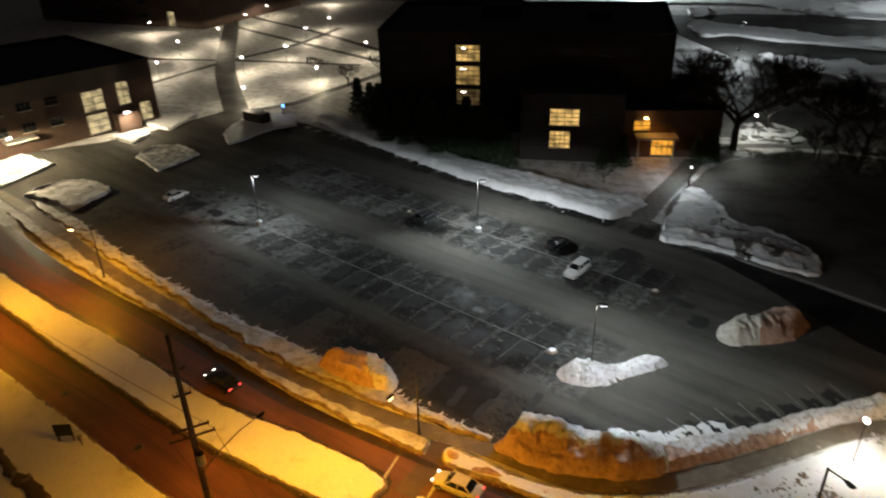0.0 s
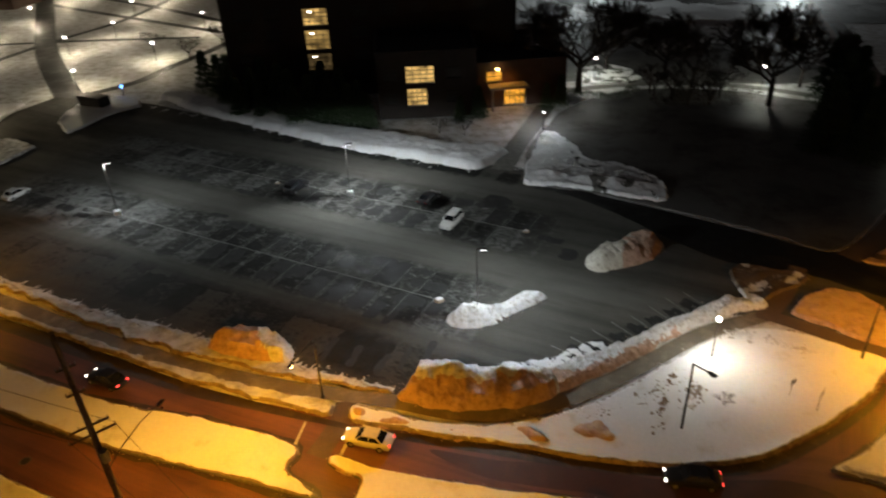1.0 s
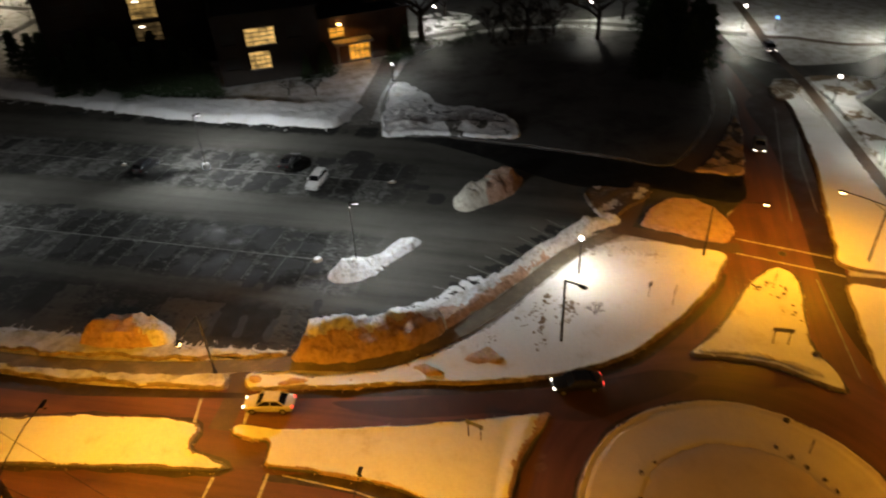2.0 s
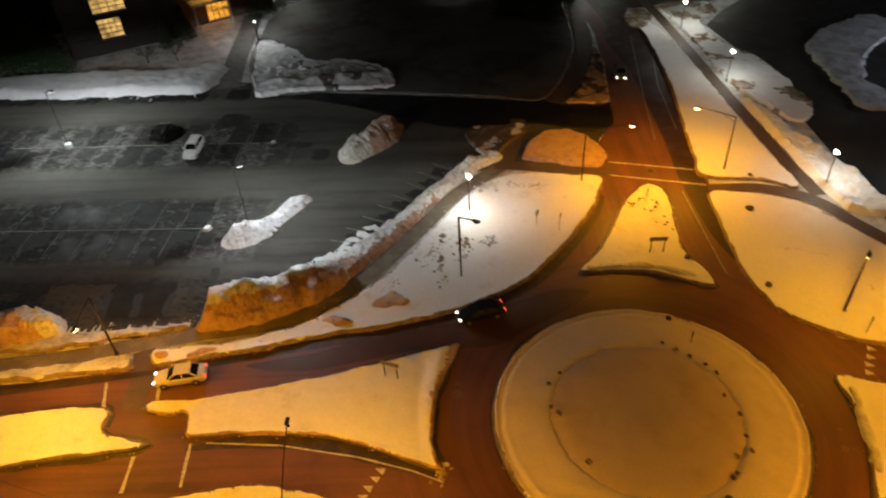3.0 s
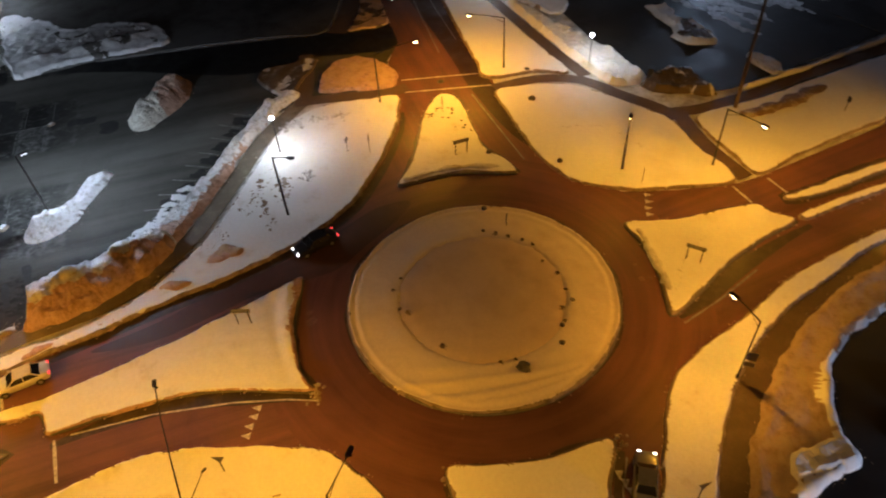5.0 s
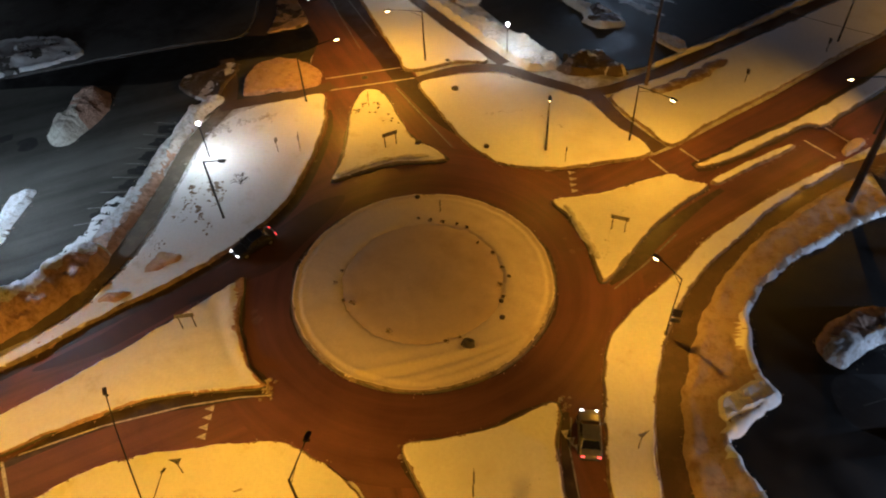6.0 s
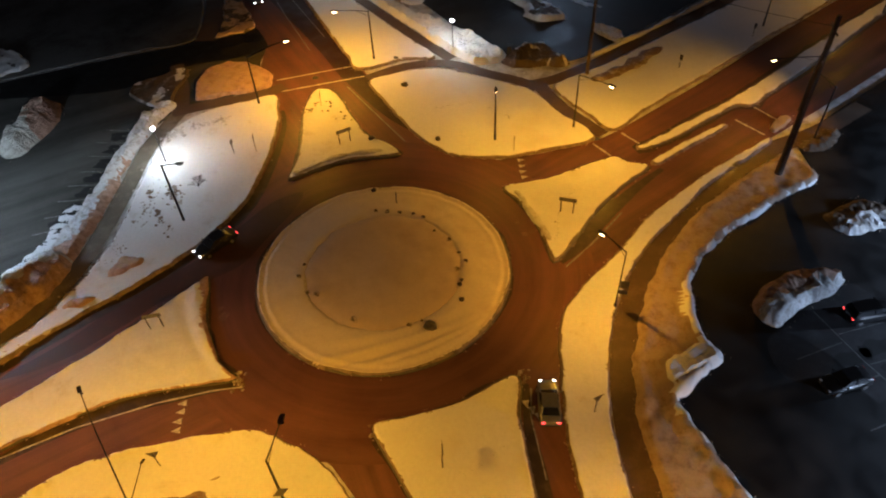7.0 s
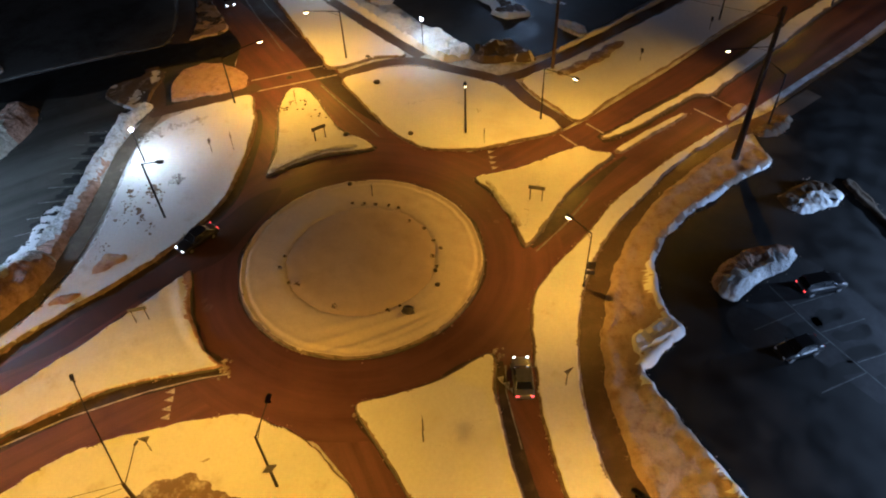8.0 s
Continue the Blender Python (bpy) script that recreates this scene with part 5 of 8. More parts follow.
markings("crosswalk", "two long painted lines of a pedestrian crossing", [((24.2, 31.3), (31.6, 24.2)), ((21.8, 29.4), (30.4, 21.0))], 0.26, 0.008, PAINT, "painted_line")
markings("edge_line", "pale worn edge line with patches of grit", [((-31.4, 15.7), (-26.1, 12.2)), ((-26.1, 12.2), (-21.0, 7.8)), ((-21.0, 7.8), (-17.8, 4.4)), ((-17.8, 4.4), (-16.3, 2.4))], 0.16, 0.008, PAINT, "painted_line")
markings("edge_line", "pale worn lane line down the road", [((55.4, 58.2), (44.2, 44.2)), ((44.2, 44.2), (36.9, 32.6)), ((27.2, 21.6), (22.7, 12.9)), ((22.7, 12.9), (20.3, 8.2))], 0.15, 0.008, PAINT_WORN, "painted_line")
markings("edge_line", "pale worn lane line down the road", [((53.2, 60.6), (39.2, 41.5)), ((39.2, 41.5), (32.7, 32.1))], 0.15, 0.008, PAINT_WORN, "painted_line")
markings("edge_line", "pale worn edge line beside dark slush", [((9.9, -17.0), (14.5, -18.2)), ((14.5, -18.2), (20, -19.2))], 0.16, 0.008, PAINT_WORN, "painted_line")
markings("edge_line", "pale worn edge line beside dark slush", [((-4.6, -19.8), (-7.2, -21.0)), ((-7.2, -21.0), (-11.6, -24.3))], 0.14, 0.008, PAINT_WORN, "painted_line")


def manhole(x, y, label="round iron manhole cover in the road"):
    """A cast cover with a raised frame and a cross rib."""
    e = tagged(new("manhole_cover"), label, "manhole cover", "manhole covers")
    e.location = (x, y, 0.004)
    part("cover", rod(bmesh.new(), (0, 0, 0), (0, 0, 0.012), 0.40, 0.38, 20), POLE_DARK, e)
    bm = bmesh.new()
    rows = [[bm.verts.new((r * math.cos(k * math.pi / 12), r * math.sin(k * math.pi / 12), z)) for r, z in ((0.42, 0.0), (0.44, 0.018), (0.50, 0.018), (0.53, 0.0))] for k in range(24)]
    for a, b in zip(rows, rows[1:] + rows[:1]):
        for i in range(3):
            bm.faces.new((a[i], b[i], b[i + 1], a[i + 1]))
    part("frame_ring", bm, KERB, e)
    return e


manhole(-75.2, 31.5)
manhole(-62.9, 24.9)
manhole(27.1, 26.9, "round manhole cover between the crossing lines")
for x, y, r, seed in ((13.5, -10.0, 0.4, 1), (12.3, -11.4, 0.45, 2), (12.9, -11.9, 0.35, 3), (-11.0, 9.2, 0.8, 4), (-10.4, 10.2, 0.5, 5), (-6.6, -21.1, 0.5, 6), (9.6, 14.0, 0.5, 7)):
    sheet("salt_stain", [(x + r * (0.7 + 0.5 * fbm(k, x, 1.3, seed)) * math.cos(k * 0.785), y + r * (0.7 + 0.5 * fbm(k, y, 1.3, seed + 3)) * math.sin(k * 0.785)) for k in range(8)], 0.0045, SALT, "pale dried salt stain on the asphalt", "road", step=0.3)


def yield_teeth(pts, aim_dir, label):
    e = tagged(new("yield_line"), label, "road marking", kind="structure")
    d = Vector((*aim_dir, 0)).normalized()
    n = Vector((-d.y, d.x, 0))
    for x, y in pts:
        c = Vector((x, y, 0.009))
        bm = bmesh.new()
        bm.faces.new([bm.verts.new(c + d * 0.45), bm.verts.new(c - d * 0.35 + n * 0.32), bm.verts.new(c - d * 0.35 - n * 0.32)])
        part("painted_tooth", bm, PAINT, e)
    return e


yield_teeth([(-20.0, 5.8), (-20.7, 5.35), (-21.5, 4.9), (-22.2, 4.4)], (-0.6, 0.75), "row of painted triangle teeth at the roundabout entry")
yield_teeth([(23.3, -5.8), (22.4, -6.4), (21.5, -6.9), (20.7, -7.5)], (0.6, -0.75), "row of painted triangle teeth at the roundabout entry")
yield_teeth([(-6.2, -20.1), (-6.5, -20.8), (-6.8, -21.5)], (-0.75, -0.6), "row of worn painted triangle teeth")
U, N = Vector((0.855, -0.518, 0)), Vector((0.518, 0.855, 0))


def spot(u, v):
    """The plan point at u along the stall rows and v across them."""
    p = U * u + N * v
    return (p.x, p.y)


def stall_row(v, k0, k1, depth, label):
    """A double row of parking stalls: one long line and a worn stroke between any two stalls."""
    e = tagged(new("stall_row"), label, "road marking", kind="structure")
    bar_between("painted_line", spot(STALL_0 + STALL * k0, v), spot(STALL_0 + STALL * k1, v), 0.13, 0.014, PAINT_WORN, e)
    for k in range(k0, k1 + 1):
        for side in (-1, 1):
            u = STALL_0 + STALL * k + 0.4 * side
            bar_between("painted_line", spot(u, v + side * 0.15), spot(u, v + side * depth), 0.10, 0.014, PAINT_STALL, e)
    return e


stall_row(ROW_C, -18, 5, 5.3, "double row of worn white parking stall lines")
stall_row(ROW_B, -15, 6, 5.3, "double row of worn white parking stall lines")
edge_stalls = tagged(new("stall_row"), "slanting stall lines with snow along the lot edge", "road marking", kind="structure")
EDGE_TICKS = [((-12.2, 35.6), (-9.4, 33.0)), ((-9.7, 36.7), (-7.0, 33.4)), ((-7.2, 37.8), (-4.6, 34.0)), ((-4.7, 38.9), (-2.2, 34.8)), ((-2.3, 39.9), (-0.1, 36.0)), ((0.4, 41.3), (2.2, 37.6)), ((2.8, 42.6), (4.6, 38.7)), ((5.2, 43.6), (6.9, 40.0))]
for a, b in EDGE_TICKS:
    bar_between("painted_line", a, b, 0.13, 0.014, PAINT_WORN, edge_stalls)


def ragged(a, b, half, seed):
    """An uneven worn outline along a line."""
    rnd = random.Random(seed)
    a, b = Vector(a), Vector(b)
    way = (b - a).normalized()
    n = Vector((-way.y, way.x)) * half
    k = max(4, int((b - a).length / 0.7))
    rows = [[a.lerp(b, i / k) + side * n * rnd.uniform(0.5, 1.2) * (0.75 if i in (0, k) else 1.0) + way * rnd.uniform(-0.25, 0.25) for i in range(k + 1)] for side in (1, -1)]
    return [tuple(p) for p in rows[0] + rows[1][::-1]]


def bare(u, v, du, dv, seed, label="dark bare patch where a parked car kept the frost off"):
    """A dark worn patch in a stall, du along the row and dv across it."""
    a, b = (spot(u, v - dv / 2), spot(u, v + dv / 2)) if dv >= du else (spot(u - du / 2, v), spot(u + du / 2, v))
    return sheet("bare_patch", ragged(a, b, min(du, dv) / 2, seed), 0.0105 + 0.0001 * (seed % 20), LOT_BARE, label, "parking lot", step=0.5)


for i, q in enumerate([(-54.4, 31.5, 3.2, 2.0), (-51.4, 30.2, 2.7, 4.8), (-48.0, 31.4, 1.5, 1.2), (-46.4, 29.0, 4.6, 2.0), (-47.5, 23.2, 1.6, 6.2), (-47.0, 25.4, 4.2, 2.2), (-43.9, 25.6, 2.2, 3.6), (-64.6, 25.0, 4.6, 3.4), (-66.8, 22.6, 3.0, 1.6),
                       (-55.8, 23.6, 2.6, 4.8), (-52.6, 23.2, 2.6, 4.6), (-59.2, 23.0, 2.5, 4.0), (-49.9, 21.8, 2.4, 3.4), (-58.8, 29.8, 2.4, 3.0), (-62.2, 29.6, 2.4, 3.2), (-55.4, 28.6, 1.6, 1.4), (-77.5, 43.0, 4.4, 3.4), (-74.2, 43.2, 2.6, 4.0), (-80.2, 44.0, 2.4, 2.6),
                       (-72.6, 49.8, 2.4, 2.6), (-68.6, 49.8, 3.0, 2.2), (-65.4, 44.2, 2.6, 2.8), (-63.0, 43.4, 2.5, 3.0), (-64.8, 49.4, 2.8, 2.4), (-59.6, 43.2, 2.8, 4.2), (-56.2, 43.0, 2.6, 4.4), (-52.4, 50.6, 3.6, 2.2), (-47.6, 52.4, 4.6, 4.4), (-46.0, 48.0, 3.4, 5.0),
                       (-50.6, 43.2, 2.4, 3.4), (-84.4, 50.2, 4.2, 1.8), (-98.4, 41.0, 4.0, 2.0), (-107.0, 48.8, 3.4, 3.4), (-99.6, 50.8, 6.2, 1.3), (-94.6, 45.8, 3.2, 2.4), (-86.0, 40.6, 3.0, 1.4), (-83.9, 32.9, 2.8, 1.2), (-78.8, 31.4, 6.4, 1.5),
                       (-83.8, 29.0, 3.4, 2.2), (-77.2, 24.6, 2.6, 4.2), (-73.8, 24.2, 2.5, 4.0), (-81.6, 24.6, 2.6, 3.2), (-70.4, 29.8, 2.5, 3.2), (-91.0, 24.4, 2.4, 2.0), (-108.5, 25.2, 3.4, 2.0), (-103.6, 24.4, 2.6, 1.6), (-104.4, 30.8, 5.0, 1.0), (-114.6, 24.8, 3.4, 2.4),
                       (-86.2, 60.8, 7.0, 1.8), (-76.0, 61.0, 6.0, 1.4), (-104.0, 61.4, 5.0, 1.4), (-66.0, 60.4, 5.2, 1.3), (-40.2, 48.6, 2.0, 3.6), (-36.6, 45.4, 3.6, 1.6), (-33.2, 42.6, 2.2, 2.6)]):
    bare(*q, 400 + i)
for i, (x, y, r) in enumerate([(-23.6, 45.4, 0.5), (-10.6, 60.4, 0.45), (-21.4, 43.0, 0.3), (-47.4, 81.6, 0.35)]):
    snow_patch(ring(r, 7, x, y), SNOW, "small left-over lump of snow on the lot", 0.2, 0.0, 0.25, 0.2, name="snow_clod", kind="thing", category="snow lump", crumbs=0)
for i, (a, b) in enumerate(EDGE_TICKS[:-1]):
    for k, (f, g0, g1, half) in enumerate(((0.34, 0.34, 1.1, 0.42), (0.72, 0.42, 1.05, 0.36), (0.5, 0.30 + 0.06 * (i % 3), 0.62, 0.62))):
        p, q = Vector(a).lerp(Vector(EDGE_TICKS[i + 1][0]), f), Vector(b).lerp(Vector(EDGE_TICKS[i + 1][1]), f)
        sheet("bare_patch", ragged(p.lerp(q, g0), p.lerp(q, g1), half, 500 + 3 * i + k), 0.0106 + 0.0003 * k, LOT_BARE, "dark wet strip beside the thawing snow edge", "parking lot", step=0.4)
for a, b, half, seed in (((-26.0, 34.6), (-24.6, 37.8), 0.5, 66), ((-31.0, 33.0), (-29.6, 36.4), 0.5, 67), ((-34.0, 34.6), (-32.6, 38.0), 0.5, 68), ((-37.0, 36.0), (-35.4, 39.6), 0.5, 69), ((-28.4, 33.8), (-27.2, 37.0), 0.4, 70)):
    sheet("bare_patch", ragged(a, b, half, seed), 0.0112 + 0.0001 * (seed % 20), LOT_BARE, "dark wet strip beside the thawing snow edge", "parking lot", step=0.5)

FROST = [(18.2, -37.6), (20.4, -41.6), (17.6, -47.0), (13.4, -51.6), (7.0, -56.4), (2.6, -56.0), (5.0, -50.4), (7.2, -46.0), (8.6, -41.8), (6.4, -38.6), (9.6, -36.2), (12.4, -37.6), (15.2, -38.8)]
sheet("frosted_paving", FROST, 0.010, LOT_FROST, "frosted grey paving of a stall row on the dark lot", "parking lot", step=0.8)
for i, (x, y) in enumerate([(11.2, -43.0), (10.2, -47.8), (7.6, -46.6), (4.1, -49.4), (13.4, -44.6), (9.0, -50.6), (12.2, -47.0)]):
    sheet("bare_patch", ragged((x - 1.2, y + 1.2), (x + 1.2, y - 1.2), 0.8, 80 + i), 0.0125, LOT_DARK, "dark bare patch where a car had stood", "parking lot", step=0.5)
sheet("bare_patch", ragged((-0.6, -32.6), (4.4, -34.6), 1.0, 95), 0.0125, LOT_DARK, "dark patch below the pushed-up snow", "parking lot", step=0.5)
se_stalls = tagged(new("stall_row"), "faint stall lines on the dark lot", "road marking", kind="structure")
for a, b in [((15.1, -39.2), (11.5, -43.7)), ((11.5, -43.7), (7.3, -49.9)), ((7.3, -49.9), (3.6, -55.2)), ((8.9, -38.9), (12.6, -42.0)), ((13.4, -41.6), (16.8, -45.0)), ((6.6, -42.0), (10.4, -45.2)), ((11.2, -44.4), (14.6, -47.8)), ((4.4, -45.2), (8.2, -48.4)), ((9.0, -47.6), (12.4, -51.0))]:
    bar_between("painted_line", a, b, 0.12, 0.014, PAINT_FAINT, se_stalls)


# ---------------------------------------------------------------- lamps and poles
def tube_path(bm, pts, r0, r1, sides=8):
    p = [Vector(q) for q in pts]
    for i in range(len(p) - 1):
        k0, k1 = i / (len(p) - 1), (i + 1) / (len(p) - 1)
        rod(bm, p[i], p[i + 1], r0 + (r1 - r0) * k0, r0 + (r1 - r0) * k1, sides, False)
    return bm


def lantern(parent, place, toward, lit, lens_mat, size=1.0, cutoff=False):
    """A cobra head: a flat housing with a lens below."""
    h = bmesh.new()
    yaw = math.degrees(math.atan2(toward[1], toward[0]))
    bmesh.ops.create_cube(h, size=1.0, matrix=Matrix.Translation(place) @ pose(0, 0, 0, 0, 0, yaw) @ Matrix.Diagonal((0.85 * size, 0.38 * size, 0.16 * size, 1)))
    bmesh.ops.bevel(h, geom=list(h.edges), offset=0.06 * size, segments=2, affect="EDGES")
    head = part("lamp_head", h, POLE_DARK, parent)
    g = bmesh.new()
    bmesh.ops.create_uvsphere(g, u_segments=12, v_segments=8, radius=0.5,
                              matrix=Matrix.Translation(Vector(place) + Vector((0, 0, (-0.09 if cutoff else -0.14) * size))) @ pose(0, 0, 0, 0, 0, yaw) @ Matrix.Diagonal((0.5 * size, 0.2 * size, 0.05, 1) if cutoff else (0.66 * size, 0.34 * size, 0.26 * size, 1)))
    part("lens", g, lens_mat if lit else LENS_OFF, head, smooth=True)
    # Added black disc: blocks the beam straight down and evens the pool.
    if lit:
        p = Vector(place)
        part("blocking_disc", rod(bmesh.new(), p + Vector((0, 0, -0.535)), p + Vector((0, 0, -0.52)), 0.10, 0.10, 12), MATT_BLACK, head)
    return head


def street_lamp(base, head, mast_h, lit=True, watts=7000, label="tall street lamp with a long arm, lit orange", cutoff=False, thick=0.13, tilt=0.0):
    bx, by = base
    hx, hy, hz = head
    e = root("street_lamp", Matrix.Translation((bx, by, 0)), label, "street lamp", "street lamps")
    rel = Vector((hx - bx, hy - by, hz))
    part("base_plate", rod(box(bmesh.new(), 0, 0, 0, 0.45, 0.45, 0.06, bevel=0.01), (0, 0, 0.05), (0, 0, 0.4), 0.17, 0.13, 12), POLE_DARK, e)
    part("mast", rod(bmesh.new(), (0, 0, 0.05), (0, 0, mast_h), thick, thick * 0.58, 12), POLE_DARK, e, smooth=False)
    reach = Vector((rel.x, rel.y, 0))
    L = max(reach.length, 0.3)
    d = reach.normalized() if reach.length > 0.05 else Vector((1, 0, 0))
    pts = [Vector((0, 0, mast_h - 0.1)) + d * L * k + Vector((0, 0, (hz - mast_h + 0.15) * math.sin(k * math.pi / 2))) for k in (0, 0.2, 0.4, 0.6, 0.8, 0.95)]
    part("arm", tube_path(bmesh.new(), pts, 0.06, 0.04), POLE_DARK, e)
    if L > 2.2:
        part("brace", rod(bmesh.new(), (0, 0, mast_h - 0.75), pts[2], 0.025), POLE_DARK, e)
    lantern(e, (rel.x, rel.y, rel.z + 0.08), d, lit, GLOW_SODIUM, 1.0, cutoff)
    if lit:
        light = lamp_light("sodium_light", (hx, hy, hz - 0.30), watts, SODIUM, 160, 0.12, 0.3)
        way = d * math.sin(radians(tilt)) - Vector((0, 0, math.cos(radians(tilt))))
        light.rotation_euler = Vector((0, 0, -1)).rotation_difference(way).to_euler()
    return e


street_lamp((18.5, 29.6), (22.7, 26.6, 7.8), 7.0, watts=9500)
street_lamp((34.5, 22.1), (31.7, 25.6, 7.8), 7.4, watts=7000)
street_lamp((25.2, -1.5), (24.2, -2.0, 7.8), 7.6, watts=4000)
street_lamp((31.8, -8.9), (30.6, -13.2, 7.8), 7.5, watts=6000)
LAMP_J = street_lamp((7.26, -23.0), (8.0, -20.5, 7.8), 7.4, watts=7000, label="street lamp with a small sign on its mast, lit orange", thick=0.075, tilt=19)
LAMP_X = street_lamp((-23.1, -8.2), (-20.1, -7.1, 7.8), 7.9, watts=5300, label="street lamp with a diamond sign on its mast", cutoff=True)
street_lamp((47.6, -32.2), (43.9, -27.8, 7.8), 7.5, watts=4800, tilt=25)
street_lamp((-36.2, 30.3), (-37.7, 26.1, 7.8), 7.4, watts=5200)
street_lamp((-85.6, 55.2), (-88.1, 54.6, 7.8), 7.4, watts=6800)
# Unseen lamp, added to brighten the far west road.
street_lamp((-97, 36), (-94, 40, 8.2), 7.6, watts=8500)

street_lamp((66.5, -23.9), (63.2, -20.8, 7.8), 7.2, lit=False, label="unlit street lamp with signal boxes on its mast")
street_lamp((42.2, -34.8), (43.6, -32.4, 7.6), 7.2, lit=False, label="unlit street lamp beside the dark lot")
street_lamp((-2.9, 22.2), (-1.9, 20.6, 7.9), 7.9, lit=False, label="tall dark street lamp, unlit, above trampled snow")
# Extra lamp added beyond the last known one, kept dim.
street_lamp((78, -38.4), (76.5, -34.2, 7.8), 7.5, watts=1500)
street_lamp((-30, -27.5), (-26.5, -25.5, 7.8), 7.5, watts=3600, cutoff=True)
street_lamp((-16.6, -38.4), (-15.3, -33.6, 7.8), 7.5, watts=6800, cutoff=True)


def sign_panel(parent, place, w, h, turn, mat, name="sign_panel", spin=0.0):
    bm = bmesh.new()
    bmesh.ops.create_cube(bm, size=1.0, matrix=Matrix.Translation(place) @ pose(0, 0, 0, 0, 0, turn) @ pose(0, 0, 0, 0, spin, 0) @ Matrix.Diagonal((w, 0.03, h, 1)))
    bmesh.ops.bevel(bm, geom=list(bm.edges), offset=0.008, segments=1, affect="EDGES")
    return part(name, bm, mat, parent)


sign_panel(LAMP_X, (-0.08, -0.16, 3.4), 0.85, 0.85, -31, SIGN_BACK, spin=45)
sign_panel(LAMP_J, (0.10, -0.45, 3.2), 0.75, 1.0, -70, SIGN_BACK)
sign_panel(LAMP_J, (0.10, -0.45, 2.2), 0.75, 0.55, -70, SIGN_BACK)


def post_lamp(base, h, watts, colour=WHITE, lens=GLOW_WHITE, label="short post lamp with a bright white globe", light=True, size=0.26, cone=162, broad=False, shade=0.13):
    e = root("post_lamp", Matrix.Translation((*base, 0)), label, "post lamp", "post lamps")
    part("base", rod(bmesh.new(), (0, 0, 0), (0, 0, 0.35), 0.16, 0.11, 12), POLE_DARK, e)
    part("post", rod(bmesh.new(), (0, 0, 0.3), (0, 0, h - 0.2), 0.07, 0.055, 10), POLE_DARK, e)
    g = bmesh.new()
    bmesh.ops.create_uvsphere(g, u_segments=14, v_segments=10, radius=size, matrix=Matrix.Translation((0, 0, h + 0.02)) @ Matrix.Diagonal((1, 1, 0.9, 1)))
    part("globe", g, lens, e, smooth=True)
    part("collar", rod(bmesh.new(), (0, 0, h - 0.28), (0, 0, h - 0.16), 0.12, 0.15, 12), POLE_DARK, e)
    if light:
        lamp_light("white_light", (base[0], base[1], h - 0.32), watts, colour, cone, 0.12 if broad else 0.3, 0.1 if broad else 0.35)
        # Disc added below the globe to keep light off the post's foot.
        if broad:
            part("added_baffle", rod(bmesh.new(), (0, 0, h - 0.48), (0, 0, h - 0.46), shade, shade, 12), MATT_BLACK, e)
    return e


post_lamp((3.75, 31.6), 5.0, 4300, cone=157, broad=True, shade=0.085)
post_lamp((41.6, 13.3), 4.6, 3600, cone=166, broad=True, shade=0.12)
post_lamp((-0.9, 97.6), 3.2, 5200, COOL, GLOW_DIM, "low dim post lamp beside the walk", True, 0.2, 172, True, 0.17)
post_lamp((62.0, 57.8), 4.6, 4000, cone=166, broad=True)
post_lamp((53.2, 39.3), 4.6, 2400, cone=164, broad=True, shade=0.10)
post_lamp((92.0, 77.4), 4.6, 9000, cone=172, broad=True)
post_lamp((73.2, 95.5), 4.6, 9000, cone=174, broad=True)
post_lamp((46.8, 112.0), 4.6, 7000, cone=162, broad=True)
post_lamp((15.6, 124.6), 4.6, 6500, cone=168, broad=True, shade=0.13)
for x, y in [(-115.4, 171.9), (-100.8, 138.9), (-89.2, 160.6), (-108.1, 187.7), (-111.8, 217.6), (-145.5, 245.3), (-84.2, 194.4), (-109.3, 237.8), (-145.6, 267.5), (-143.3, 216.0), (-137.9, 164.5), (-146.6, 193.5),
             (-176.0, 227.9), (-128, 300), (-62, 255)]:
    post_lamp((x + 0.3, y + 0.6), 4.5, 10500, (1.0, 0.91, 0.66), label="white post lamp beside a campus walk", size=0.28, cone=174, broad=True)


def lot_lamp(x, y, watts, cone=168, colour=COOL):
    """A shoebox lamp on a square mast that stands on a concrete drum."""
    e = root("lot_lamp", Matrix.Translation((x, y, 0)), "parking lot lamp on a pale concrete base", "lot lamp", "lot lamps")
    # Snow-white drum: makes up for lamplight that the black disc blocks.
    part("concrete_base", rod(bmesh.new(), (0, 0, 0), (0, 0, 0.75), 0.5, 0.46, 16), SNOW_FLAT, e, "concrete drum coloured white as if lamplit")
    part("mast", box(bmesh.new(), 0, 0, 0.7, 0.14, 0.14, 7.9, bevel=0.02), POLE, e)
    part("arm", box(bmesh.new(), 0.25, 0, 8.45, 0.5, 0.08, 0.08), POLE, e)
    h = part("lamp_head", box(bmesh.new(), 0.7, 0, 8.42, 0.75, 0.45, 0.2, bevel=0.03), POLE, e)
    part("lens", box(bmesh.new(), 0.7, 0, 8.36, 0.66, 0.38, 0.06), GLOW_DIM, h)
    # Black disc, added to block the light close to the mast.
    part("blocking_disc", rod(bmesh.new(), (0.7, 0, 8.06), (0.7, 0, 8.075), 0.085, 0.085, 12), MATT_BLACK, h)
    lamp_light("lot_light", (x + 0.7, y, 8.21), watts, colour, cone, 0.12, 0.14)
    return e


lot_lamp(-70.4, 74.0, 6000)
lot_lamp(-35.4, 75.3, 11600)
lot_lamp(-19.3, 42.6, 9800)
# Two unseen lamps, placed far out and overdriven to rake the lot's snow edges.
lot_lamp(-4, -88, 170000, 170, BLUISH)
lot_lamp(38, -79, 140000, 167, BLUISH)
